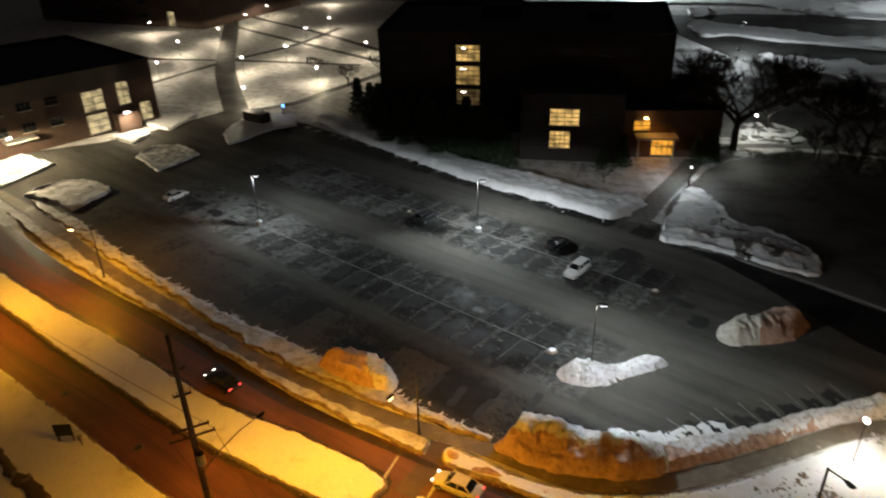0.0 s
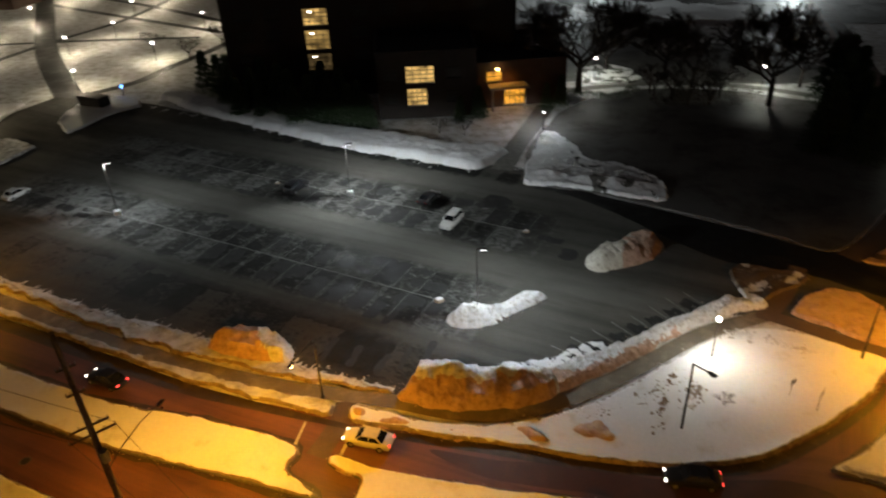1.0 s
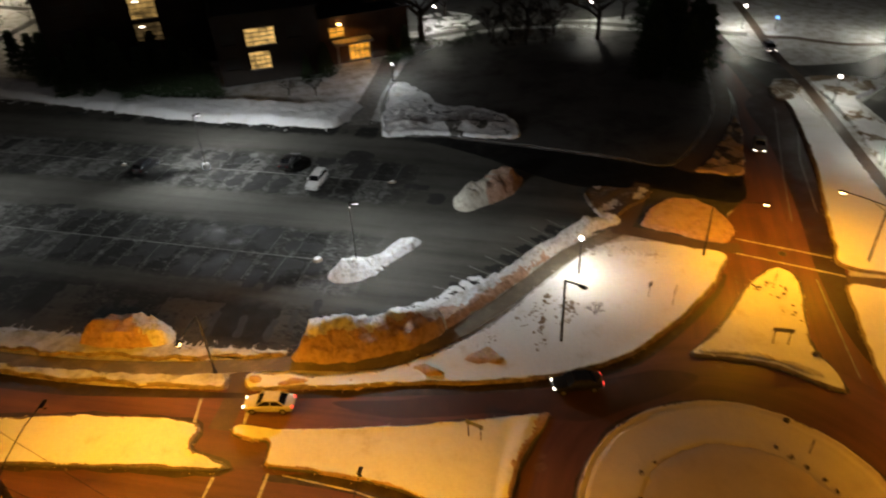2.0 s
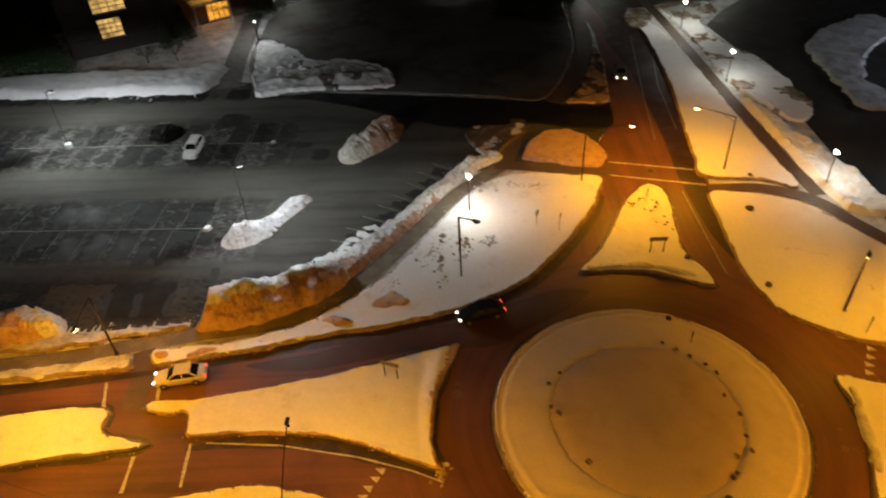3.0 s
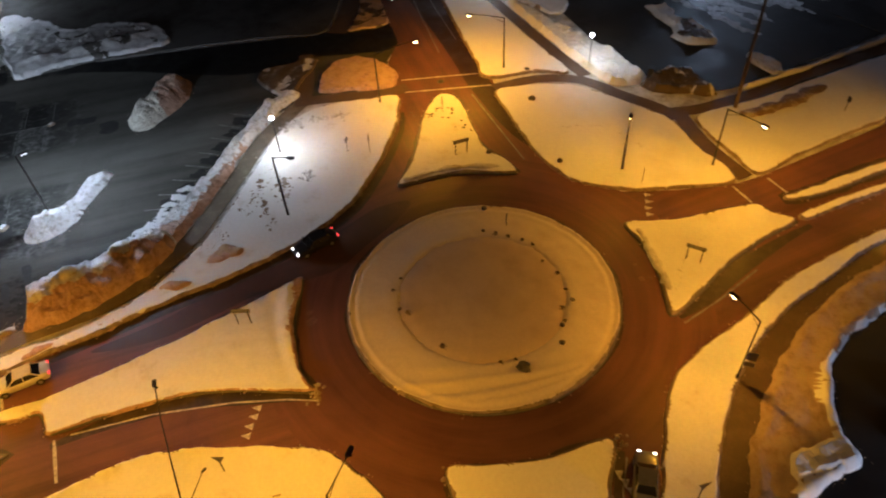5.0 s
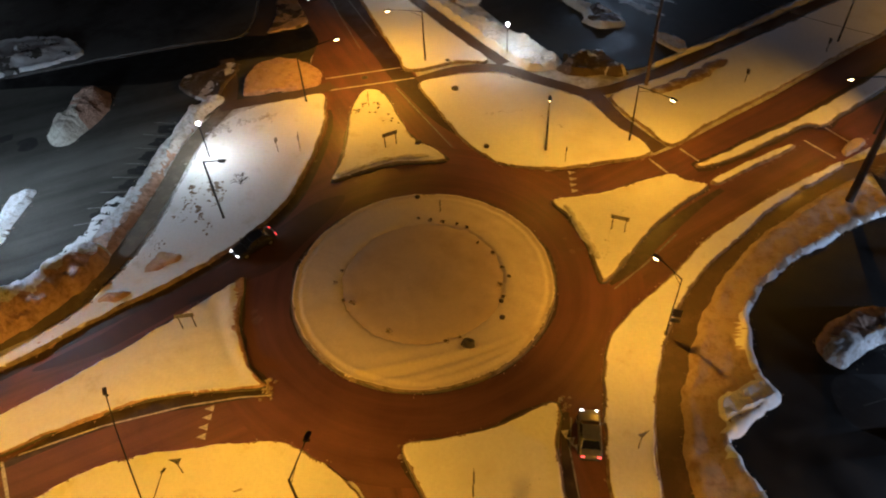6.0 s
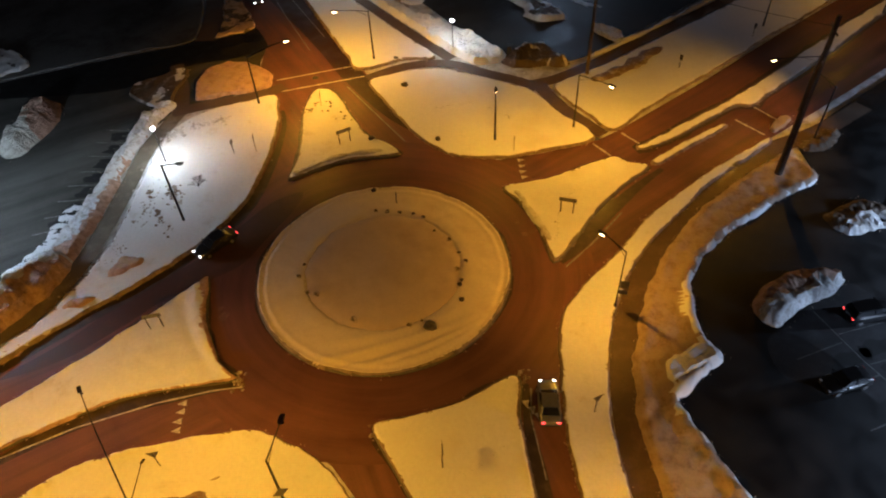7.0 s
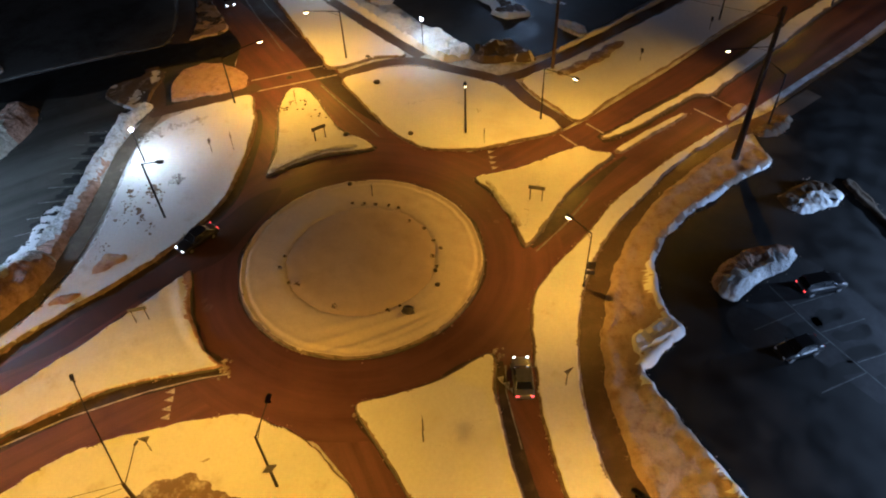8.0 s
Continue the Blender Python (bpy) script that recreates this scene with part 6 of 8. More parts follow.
lot_lamp(86, 16, 7500, 174, BLUISH)
# Four unseen lamps, added at excess power to brighten the distant ridges.
lot_lamp(15, 345, 260000, 176)
lot_lamp(112, 226, 65000, 176)
lot_lamp(30, 208, 13000, 174)
lot_lamp(135, 265, 220000, 176)


def utility_pole(base, h, r, arms, label, turn=30.0):
    e = root("utility_pole", Matrix.Translation((*base, 0)), label, "utility pole", "utility poles")
    part("pole", rod(bmesh.new(), (0, 0, -0.2), (0, 0, h), r, r * 0.55, 12), WOOD, e)
    c, s = math.cos(radians(turn)), math.sin(radians(turn))
    for z, w in arms:
        a = part("crossarm", box(bmesh.new(), 0, 0, z, w, 0.12, 0.14, turn), WOOD, e)
        for k in (-0.48, -0.25, 0.25, 0.48):
            part("insulator", rod(bmesh.new(), (c * w * k, s * w * k, z + 0.13), (c * w * k, s * w * k, z + 0.36), 0.05, 0.03, 8), SIGN_BACK, a)
    return e


POLE_W = utility_pole((-49.4, 14.4), 21.6, 0.30, [(12.6, 3.2), (13.4, 2.6), (16.4, 1.2), (18.6, 1.2)], "tall wooden utility pole with crossarms and a street light arm", 35)
part("lamp_arm", tube_path(bmesh.new(), [(0, 0, 9.0), (0.5, 1.5, 9.5), (1.3, 4.0, 9.7), (2.1, 6.0, 9.6)], 0.05, 0.04), POLE_DARK, POLE_W)
lantern(POLE_W, (2.2, 6.2, 9.55), (0.3, 1), True, GLOW_SODIUM, 1.0, True)
lamp_light("sodium_light", (-47.2, 20.6, 9.17), 12000, SODIUM, 160, 0.12, 0.3)
part("transformer", rod(bmesh.new(), (0.35, -0.2, 10.2), (0.35, -0.2, 11.2), 0.3, 0.3, 12), SIGN_BACK, POLE_W)
utility_pole((33.6, -32.4), 19.0, 0.42, [(14.5, 1.4), (17.5, 2.4)], "thick tall utility pole beside the dark lot", 20)
utility_pole((43.7, -6.0), 17.0, 0.26, [(15.0, 2.2)], "tall utility pole at the corner of the lot", 20)
POLE_S = utility_pole((-29.4, -0.4), 5.3, 0.22, [], "short thick pole carrying two long lamp arms")
part("lamp_arm", tube_path(bmesh.new(), [(0, 0, 5.1), (1.2, 2.2, 6.9), (2.5, 4.7, 8.4), (3.7, 6.9, 9.2)], 0.06, 0.04), POLE_DARK, POLE_S)
part("lamp_arm", tube_path(bmesh.new(), [(0, 0, 4.9), (1.1, 0.1, 5.9), (2.3, 0.3, 6.9)], 0.04, 0.03), POLE_DARK, POLE_S)
lantern(POLE_S, (3.75, 7.0, 9.25), (0.5, 0.85), True, GLOW_SODIUM, 0.8, True)
lantern(POLE_S, (2.4, 0.3, 6.95), (1, 0.1), False, GLOW_SODIUM, 0.5)
lamp_light("sodium_light", (-25.65, 6.6, 8.87), 8000, SODIUM, 160, 0.12, 0.3)


def cable(a, b, sag, label="thin black overhead cable between utility poles"):
    bm = bmesh.new()
    a, b = Vector(a), Vector(b)
    p = [a.lerp(b, k / 16) - Vector((0, 0, 4 * sag * (k / 16) * (1 - k / 16))) for k in range(17)]
    tube_path(bm, p, 0.02, 0.02, 5)
    return tagged(link_mesh("overhead_cable", bm, CABLE), label, "cable", "overhead cables")


for k in (-1.5, 1.5):
    cable((-49.4 + k * 0.82, 14.4 + k * 0.57, 12.9), (-29.5 + 0.1 * k, -0.5, 5.2 + 0.1 * k), 0.8)
    cable((-49.4 + k * 0.82, 14.4 + k * 0.57, 12.9), (-110 + k, 44 + k, 13.0), 1.2)
cable((33.6, -32.4, 17.9), (43.7, -6.0, 15.3), 0.7)


# ---------------------------------------------------------------- signs
def post_sign(x, y, kind, turn, h=2.2, label="road sign on a thin post"):
    e = root("road_sign", Matrix.Translation((x, y, 0)), label, "road sign", "road signs")
    part("post", box(bmesh.new(), 0, 0, 0, 0.07, 0.05, h + 0.25, turn), POLE_DARK, e)
    bm = bmesh.new()
    if kind == "yield":
        m = Matrix.Translation((0, 0, h + 0.1)) @ pose(0, 0, 0, 0, 0, turn)
        f = [bm.verts.new(m @ Vector(p)) for p in ((-0.5, -0.04, 0.4), (0.5, -0.04, 0.4), (0, -0.04, -0.45))]
        b = [bm.verts.new(m @ Vector(p)) for p in ((-0.5, -0.07, 0.4), (0.5, -0.07, 0.4), (0, -0.07, -0.45))]
        bm.faces.new(f)
        bm.faces.new(b[::-1])
        for i in range(3):
            bm.faces.new((f[i], b[i], b[(i + 1) % 3], f[(i + 1) % 3]))
        part("sign_panel", bm, SIGN_BACK, e)
    else:
        w, hh = kind
        bm.free()
        d = pose(0, 0, 0, 0, 0, turn) @ Vector((0, -0.05, h))
        sign_panel(e, tuple(d), w, hh, turn, SIGN_BACK)
    return e


def frame_sign(a, b, label="low two-post road sign seen edge-on"):
    mx, my = (a[0] + b[0]) / 2, (a[1] + b[1]) / 2
    e = root("road_sign", Matrix.Translation((mx, my, 0)), label, "road sign", "road signs")
    for q in (a, b):
        part("post", box(bmesh.new(), q[0] - mx, q[1] - my, 0, 0.08, 0.08, 2.0), POLE_DARK, e)
    turn = math.degrees(math.atan2(b[1] - a[1], b[0] - a[0]))
    sign_panel(e, (0, 0, 1.95), math.dist(a, b) + 0.5, 0.5, turn, SIGN_BACK)
    return e


post_sign(10.2, 23.0, "yield", 40, label="triangular yield sign on a thin post in snow")
post_sign(-4.4, -25.4, "yield", -35, label="triangular yield sign beside the footpath")
post_sign(-25.2, 3.0, "yield", 130, 1.9, "triangular yield sign on the snow field")
post_sign(8.7, 25.2, (0.6, 0.6), 20, 2.0, "small square sign on a thin post")
post_sign(21.8, 21.9, (0.6, 0.75), 35, 1.9, "keep-side sign on the snowy splitter island")
post_sign(24.4, -4.4, (0.3, 0.45), 30, 2.0, "narrow sign on a thin post in snow")
frame_sign((-14.6, -16.8), (-13.7, -16.3))
post_sign(10.0, 2.9, (0.35, 0.7), 30, 1.6, "narrow sign on the traffic island")
post_sign(50.5, -16.4, (0.5, 0.7), 60, 1.8, "small dark sign on the snowy verge")
post_sign(63.0, -23.2, (0.4, 0.7), 60, 1.9, "small dark sign on the snowy verge")
frame_sign((-15.5, 14.2), (-14.7, 13.3))
frame_sign((16.0, 14.8), (17.2, 14.1))
frame_sign((17.0, -13.4), (17.3, -14.7))


def board_sign():
    e = root("notice_board", Matrix.Translation((-70.2, 24.6, 0)) @ pose(0, 0, 0, 0, 0, 12), "dark notice board on two legs in snow", "notice board")
    for x in (-0.7, 0.7):
        part("leg", box(bmesh.new(), x, 0, 0, 0.12, 0.12, 1.6), WOOD, e)
    part("panel", box(bmesh.new(), 0, -0.08, 1.0, 1.7, 0.1, 1.4, bevel=0.02), CABLE, e)
    b = root("control_box", Matrix.Translation((-68.3, 24.2, 0)), "small orange-lit control box on a post", "control box")
    part("post", box(bmesh.new(), 0, 0, 0, 0.08, 0.08, 1.0), POLE_DARK, b)
    part("case", box(bmesh.new(), 0, 0, 0.9, 0.5, 0.3, 0.6, bevel=0.03), TRIM, b)


board_sign()


def cabinet(x, y, w, d, h, turn, label):
    e = root("utility_cabinet", Matrix.Translation((x, y, 0)) @ pose(0, 0, 0, 0, 0, turn), label, "utility cabinet")
    part("plinth", box(bmesh.new(), 0, 0, 0, w + 0.2, d + 0.2, 0.12), KERB, e)
    part("case", box(bmesh.new(), 0, 0, 0.12, w, d, h, bevel=0.03), POLE_DARK, e)
    part("lid", box(bmesh.new(), 0, 0, h + 0.12, w + 0.08, d + 0.08, 0.06, bevel=0.02), POLE_DARK, e)
    return e


cabinet(43.6, 5.4, 0.9, 0.7, 1.6, 20, "dark utility cabinet between snow heaps")
cabinet(-92.2, 126.6, 6.4, 2.8, 2.3, -30, "long dark container on the lot island")


def beacon(x, y, label="emergency call post with a blue lamp"):
    e = root("call_post", Matrix.Translation((x, y, 0)), label, "call post", "call posts")
    part("post", rod(bmesh.new(), (0, 0, 0), (0, 0, 2.4), 0.12, 0.12, 10), POLE_DARK, e)
    g = bmesh.new()
    bmesh.ops.create_uvsphere(g, u_segments=10, v_segments=8, radius=0.3, matrix=Matrix.Translation((0, 0, 2.55)))
    part("blue_lamp", g, GLOW_BLUE, e, smooth=True)


beacon(-87.7, 131.6)
beacon(78.4, 91.8)


# ---------------------------------------------------------------- vehicles
def car(x, y, heading, paint, label, kind="sedan", head=False, tail=False, length=4.7):
    """heading: the way the nose points, in plan."""
    yaw = math.degrees(math.atan2(heading[1], heading[0]))
    e = root("car", Matrix.Translation((x, y, 0.03)) @ pose(0, 0, 0, 0, 0, yaw), label, "car", "cars")
    k, w = length / 4.7, 0.9
    tall = 0.18 if kind == "suv" else 0.0
    # lower body: cross-sections along the length
    secs = [(-2.35, 0.45, 0.78 + tall, 0.74), (-2.2, 0.28, 0.95 + tall, 0.84), (-1.3, 0.24, 1.0 + tall, 0.9), (0.6, 0.24, 0.97 + tall, 0.9), (1.5, 0.25, 0.88 + tall, 0.88), (2.15, 0.3, 0.72 + tall, 0.8), (2.35, 0.42, 0.6, 0.66)]
    bm = bmesh.new()
    rings = []
    for sx, z0, z1, hw in secs:
        zm = (z0 + z1) / 2
        pts = [(-hw * 0.9, z0), (-hw, z0 + 0.12), (-hw, zm + 0.1), (-hw * 0.93, z1 - 0.04), (-hw * 0.7, z1), (hw * 0.7, z1), (hw * 0.93, z1 - 0.04), (hw, zm + 0.1), (hw, z0 + 0.12), (hw * 0.9, z0)]
        rings.append([bm.verts.new((sx * k, py, pz)) for py, pz in pts])
    for a, b in zip(rings, rings[1:]):
        for i in range(10):
            bm.faces.new((a[i], a[(i + 1) % 10], b[(i + 1) % 10], b[i]))
    bm.faces.new(rings[0])
    bm.faces.new(rings[-1][::-1])
    bmesh.ops.recalc_face_normals(bm, faces=bm.faces)
    part("body", bm, paint, e, smooth=True)
    # cabin
    back, front = (-2.15, 0.95) if kind == "suv" else (-1.75, 1.05)
    tb, tf = (-1.85, 0.35) if kind == "suv" else (-1.05, 0.3)
    zb, zt = 0.92 + tall, 1.45 + 1.4 * tall
    g = bmesh.new()
    lo = [g.verts.new((px * k, py, zb)) for px, py in ((back, -0.8), (front, -0.8), (front, 0.8), (back, 0.8))]
    hi = [g.verts.new((px * k, py, zt - 0.05)) for px, py in ((tb, -0.62), (tf, -0.62), (tf, 0.62), (tb, 0.62))]
    for i in range(4):
        g.faces.new((lo[i], lo[(i + 1) % 4], hi[(i + 1) % 4], hi[i]))
    g.faces.new(hi)
    bmesh.ops.recalc_face_normals(g, faces=g.faces)
    part("glasshouse", g, GLASS, e)
    r = bmesh.new()
    box(r, (tb + tf) / 2 * k, 0, zt - 0.06, (tf - tb + 0.14) * k, 1.3, 0.08, bevel=0.03)
    part("roof", r, paint, e)
    for py in (-0.7, 0.7):
        s = 1 if py > 0 else -1
        for lo_x, hi_x, r in ((front, tf, 0.045), (back, tb, 0.06), (-0.35, -0.35, 0.035)):
            part("pillar", rod(bmesh.new(), (lo_x * k, 0.8 * s, zb), (hi_x * k, 0.63 * s, zt - 0.03), r, r, 6), paint, e)
        part("mirror", box(bmesh.new(), 0.75 * k, 0.98 * s, 0.98 + tall, 0.14, 0.22, 0.14, bevel=0.03), paint, e)
        part("headlight", box(bmesh.new(), 2.22 * k, 0.58 * s, 0.6 + tall * 0.5, 0.16, 0.26, 0.12, bevel=0.03), GLOW_HEAD if head else LENS_OFF, e)
        part("tail_light", box(bmesh.new(), -2.30 * k, 0.62 * s, 0.72 + tall * 0.5, 0.10, 0.30, 0.15, bevel=0.02), GLOW_TAIL if tail else TAIL_OFF, e)
    part("windscreen_wiper", rod(bmesh.new(), (front * k + 0.02, -0.4, zb + 0.05), (front * k - 0.1, 0.2, zb + 0.12), 0.012, 0.012, 5), CABLE, e)
    for wx in (-1.42, 1.42):
        for wy in (-0.83, 0.83):
            t = bmesh.new()
            rod(t, (wx * k, wy - 0.11, 0.33), (wx * k, wy + 0.11, 0.33), 0.33, 0.33, 18)
            wheel = part("wheel", t, TYRE, e)
            o = 0.115 if wy > 0 else -0.115
            part("rim", rod(bmesh.new(), (wx * k, wy + o * 0.8, 0.33), (wx * k, wy + o * 1.06, 0.33), 0.22, 0.20, 12), RIM, wheel)
    part("bumper", box(bmesh.new(), 2.3 * k, 0, 0.34, 0.14, 1.4, 0.16, bevel=0.04), CABLE, e)
    part("bumper", box(bmesh.new(), -2.3 * k, 0, 0.36, 0.14, 1.4, 0.16, bevel=0.04), CABLE, e)
    return e


def car_paint(name, colour, metal=0.3):
    m, nt, nodes, links, bsdf = material(name)
    n = noise_tex(nodes, links, coords(nodes, links), 2.2, 4, 0.6)
    links.new(ramp(nodes, links, n, (0.35, tuple(0.8 * c for c in colour)), (0.7, colour)), bsdf.inputs["Base Color"])
    bsdf.inputs["Roughness"].default_value, bsdf.inputs["Metallic"].default_value = 0.32, metal
    bsdf.inputs["Coat Weight"].default_value = 0.6
    return m


PALE_PAINT = car_paint("pale_car_paint", (0.62, 0.60, 0.56), 0.1)
WHITE_PAINT = car_paint("white_car_paint", (0.75, 0.75, 0.74), 0.0)
BLACK_PAINT = car_paint("black_car_paint", (0.015, 0.015, 0.017), 0.2)
GREY_PAINT = car_paint("grey_car_paint", (0.22, 0.22, 0.23), 0.5)
car(-31.5, 23.7, (-0.93, 0.35), PALE_PAINT, "pale sedan on the road with lit headlights", head=True, tail=True)
car(-4.2, 16.3, (-0.97, 0.22), BLACK_PAINT, "dark car with bright headlights on the circling road", head=True, tail=True)
car(-58.8, 35.0, (-0.87, 0.48), BLACK_PAINT, "dark car with red tail lights on the road", head=True, tail=True)
car(-5.5, -21.8, (0.884, 0.466), GREY_PAINT, "grey sedan with lit headlights entering the roundabout", head=True, tail=True, length=4.3)
car(41.6, 49.6, (-0.62, -0.78), GREY_PAINT, "car with bright headlights coming down the road", head=True)
car(-20.6, 63.8, (-0.52, -0.855), WHITE_PAINT, "white parked car dusted with snow", "suv", length=4.9)
car(-89.3, 82.8, (0.42, 0.9), WHITE_PAINT, "white parked car at the edge of the lot", length=4.5)
car(-44.0, 78.6, (0.52, 0.855), BLACK_PAINT, "dark parked car in a frosted stall", "suv")
car(-23.4, 71.6, (0.52, 0.855), BLACK_PAINT, "dark parked car between empty stalls")
car(8.0, -42.7, (-0.70, 0.72), BLACK_PAINT, "dark parked car on the dark lot", length=4.2)
car(16.8, -43.6, (0.63, -0.78), BLACK_PAINT, "dark car with red tail lights lit on the dark lot", "suv", tail=True)
car(69.5, 82.5, (-0.4, -0.9), BLACK_PAINT, "distant car with lit headlights on the road", head=True)
CREST_SE = ridge([(13.0, -35.8), (16.0, -36.6), (18.6, -38.2), (20.0, -40.0)], 0.8, 1.3)
# Its white flank stands for cold lot light falling on that side.
snow_patch([(11.7, -36.2), (12.3, -34.8), (14.2, -34.2), (16.8, -35.0), (19.4, -36.4), (20.9, -38.8), (20.5, -41.2), (18.4, -40.4), (15.1, -38.4), (12.6, -37.3)], SNOW_PILE, "snow pile with a brown back on the dark lot", 0.4, 0.2, 0.3, 0.2, dome=0.3, name="snow_pile",
           category="snow pile", lump=0.36, shape=CREST_SE, seed=311, second=SNOW_BROWN, where=beyond((20.4, -40.2), (13.6, -35.4), 0.35))
snow_patch([(27.0, -40.0), (28.8, -38.0), (31.4, -38.9), (33.6, -41.6), (32.4, -44.4), (28.6, -42.6)], SNOW_OLD, "low grey snow heap on the dark lot", 0.25, 0.1, 0.4, 0.2, dome=0.3, name="snow_pile", category="snow pile", lump=0.3, second=SNOW_MUD, where=beyond((33, -43.6), (27, -39.4), 0.6))
snow_patch([(34, -44.4), (29, -48.4), (22, -54.5), (22.6, -55.2), (29.8, -49.2), (35, -45.2)], SNOW_MUD, "thin grey snow ridge on a lot island", 0.25, 0.1, 0.3, 0.5, name="snow_bank", category="snow bank")

# ---------------------------------------------------------------- buildings
def wall_slab(parent, a, b, h, mat, thick=0.35, z0=-0.3, name="wall"):
    """A wall from plan point a to b, its outer face to the right of that way."""
    a, b = Vector((*a, 0)), Vector((*b, 0))
    d = (b - a).normalized()
    n = Vector((d.y, -d.x, 0))
    bm = bmesh.new()
    q = [a, b, b - n * thick, a - n * thick]
    lo = [bm.verts.new(p + Vector((0, 0, z0))) for p in q]
    hi = [bm.verts.new(p + Vector((0, 0, h))) for p in q]
    bm.faces.new(lo[::-1])
    bm.faces.new(hi)
    for i in range(4):
        bm.faces.new((lo[i], lo[(i + 1) % 4], hi[(i + 1) % 4], hi[i]))
    bmesh.ops.recalc_face_normals(bm, faces=bm.faces)
    return part(name, bm, mat, parent)


def window(parent, a, b, along, z, w, h, pane_mat, cols, rows, proud=0.10, bar=0.15, frame_mat=None, sill_mat=None):
    """A framed window on the wall a-b: frame bars with panes set back between them."""
    a, b = Vector((*a, 0)), Vector((*b, 0))
    d = (b - a).normalized()
    n = Vector((d.y, -d.x, 0))
    m = Matrix.Translation(a + d * along + Vector((0, 0, z))) @ Matrix(((d.x, n.x, 0, 0), (d.y, n.y, 0, 0), (0, 0, 1, 0), (0, 0, 0, 1)))
    e = bmesh.new()
    g = [[e.verts.new((-w / 2 + w * c / cols, 0, h * r / rows)) for c in range(cols + 1)] for r in range(rows + 1)]
    cells = [e.faces.new((g[r][c], g[r][c + 1], g[r + 1][c + 1], g[r + 1][c])) for r in range(rows) for c in range(cols)]
    e.normal_update()
    bmesh.ops.inset_individual(e, faces=cells, thickness=bar * 0.6, depth=0)
    bmesh.ops.delete(e, geom=cells, context="FACES")
    grown = bmesh.ops.extrude_face_region(e, geom=list(e.faces))
    bmesh.ops.translate(e, vec=(0, proud, 0), verts=[v for v in grown["geom"] if isinstance(v, bmesh.types.BMVert)])
    bmesh.ops.recalc_face_normals(e, faces=e.faces)
    bmesh.ops.transform(e, matrix=m, verts=e.verts)
    win = part("window", e, frame_mat or POLE_DARK, parent)
    p = bmesh.new()
    bmesh.ops.create_cube(p, size=1, matrix=m @ Matrix.Translation((0, 0.03, h / 2)) @ Matrix.Diagonal((w, 0.04, h, 1)))
    part("pane", p, pane_mat, win)
    s = bmesh.new()
    bmesh.ops.create_cube(s, size=1, matrix=m @ Matrix.Translation((0, 0.12, -0.09)) @ Matrix.Diagonal((w + 0.3, 0.26, 0.1, 1)))
    part("sill", s, sill_mat or TRIM, win)
    return win


def block(parent, pts, h, wall_mat):
    """A walled block with a flat roof and a parapet, its corners in anticlockwise order."""
    walls = [wall_slab(parent, a, b, h + 0.7, wall_mat) for a, b in zip(pts, pts[1:] + pts[:1])]
    c = Vector((sum(p[0] for p in pts) / len(pts), sum(p[1] for p in pts) / len(pts)))
    bm = bmesh.new()
    q = [c + (Vector(p) - c) * 0.985 for p in pts]
    lo = [bm.verts.new((*p, h - 0.3)) for p in q]
    hi = [bm.verts.new((*p, h)) for p in q]
    bm.faces.new(lo[::-1])
    bm.faces.new(hi)
    for i in range(len(q)):
        bm.faces.new((lo[i], lo[(i + 1) % len(q)], hi[(i + 1) % len(q)], hi[i]))
    part("roof", bm, ROOF, parent)
    for a, b in zip(pts, pts[1:] + pts[:1]):
        va, vb = Vector((*a, 0)), Vector((*b, 0))
        d = (vb - va).normalized()
        bm = bmesh.new()
        mid = (va + vb) / 2
        box(bm, mid.x, mid.y, h + 0.7, (vb - va).length + 0.3, 0.5, 0.12, math.degrees(math.atan2(d.y, d.x)))
        part("coping", bm, ROOF, parent)
    return walls


hall = tagged(new("campus_hall"), "large dark brick hall with a few lit windows", "building")
MAIN = [(-62, 125), (-2, 123.5), (0.6, 163), (-64, 164.5)]
block(hall, MAIN, 20.2, BRICK_DIM)
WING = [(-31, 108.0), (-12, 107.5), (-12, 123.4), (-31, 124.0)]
block(hall, WING, 12.2, BRICK_DIM)
LOW = [(-11.6, 111.0), (6.4, 112.3), (8.3, 134), (-1.3, 134.4), (-1.7, 123.2), (-11.6, 123.2)]
# Lighter brick here, to carry the entrance glow on the wall.
block(hall, LOW, 8.4, BRICK)
for z, h, pane in ((14.9, 3.3, WIN_WARM), (10.0, 3.9, WIN_MID), (5.6, 3.5, WIN_DIM)):
    win = window(hall, MAIN[0], MAIN[1], 19.0, z, 4.9, h, pane, 4, 4)
    part("ceiling_lamp", box(bmesh.new(), -62 + 18.0, 124.47, z + h - 0.75, 0.9, 0.06, 0.22), GLOW_HEAD, win)
window(hall, WING[0], WING[1], 8.2, 6.9, 5.4, 3.2, WIN_WARM, 4, 4)
window(hall, WING[0], WING[1], 7.5, 2.5, 3.8, 3.3, WIN_WARM, 4, 4)
for i, x in enumerate((4.5, 10.5, 28, 34, 40, 46, 52)):
    for z in (3.0, 7.6, 12.2, 16.4):
        window(hall, MAIN[0], MAIN[1], x, z, 3.2, 2.0, GLASS_DULL, 3, 2, frame_mat=CABLE, sill_mat=BRICK_DIM)
for x in (2.5, 14.5):
    for z in (3.0, 7.6):
        window(hall, WING[0], WING[1], x, z, 2.6, 2.0, GLASS_DULL, 2, 2, frame_mat=CABLE, sill_mat=BRICK_DIM)
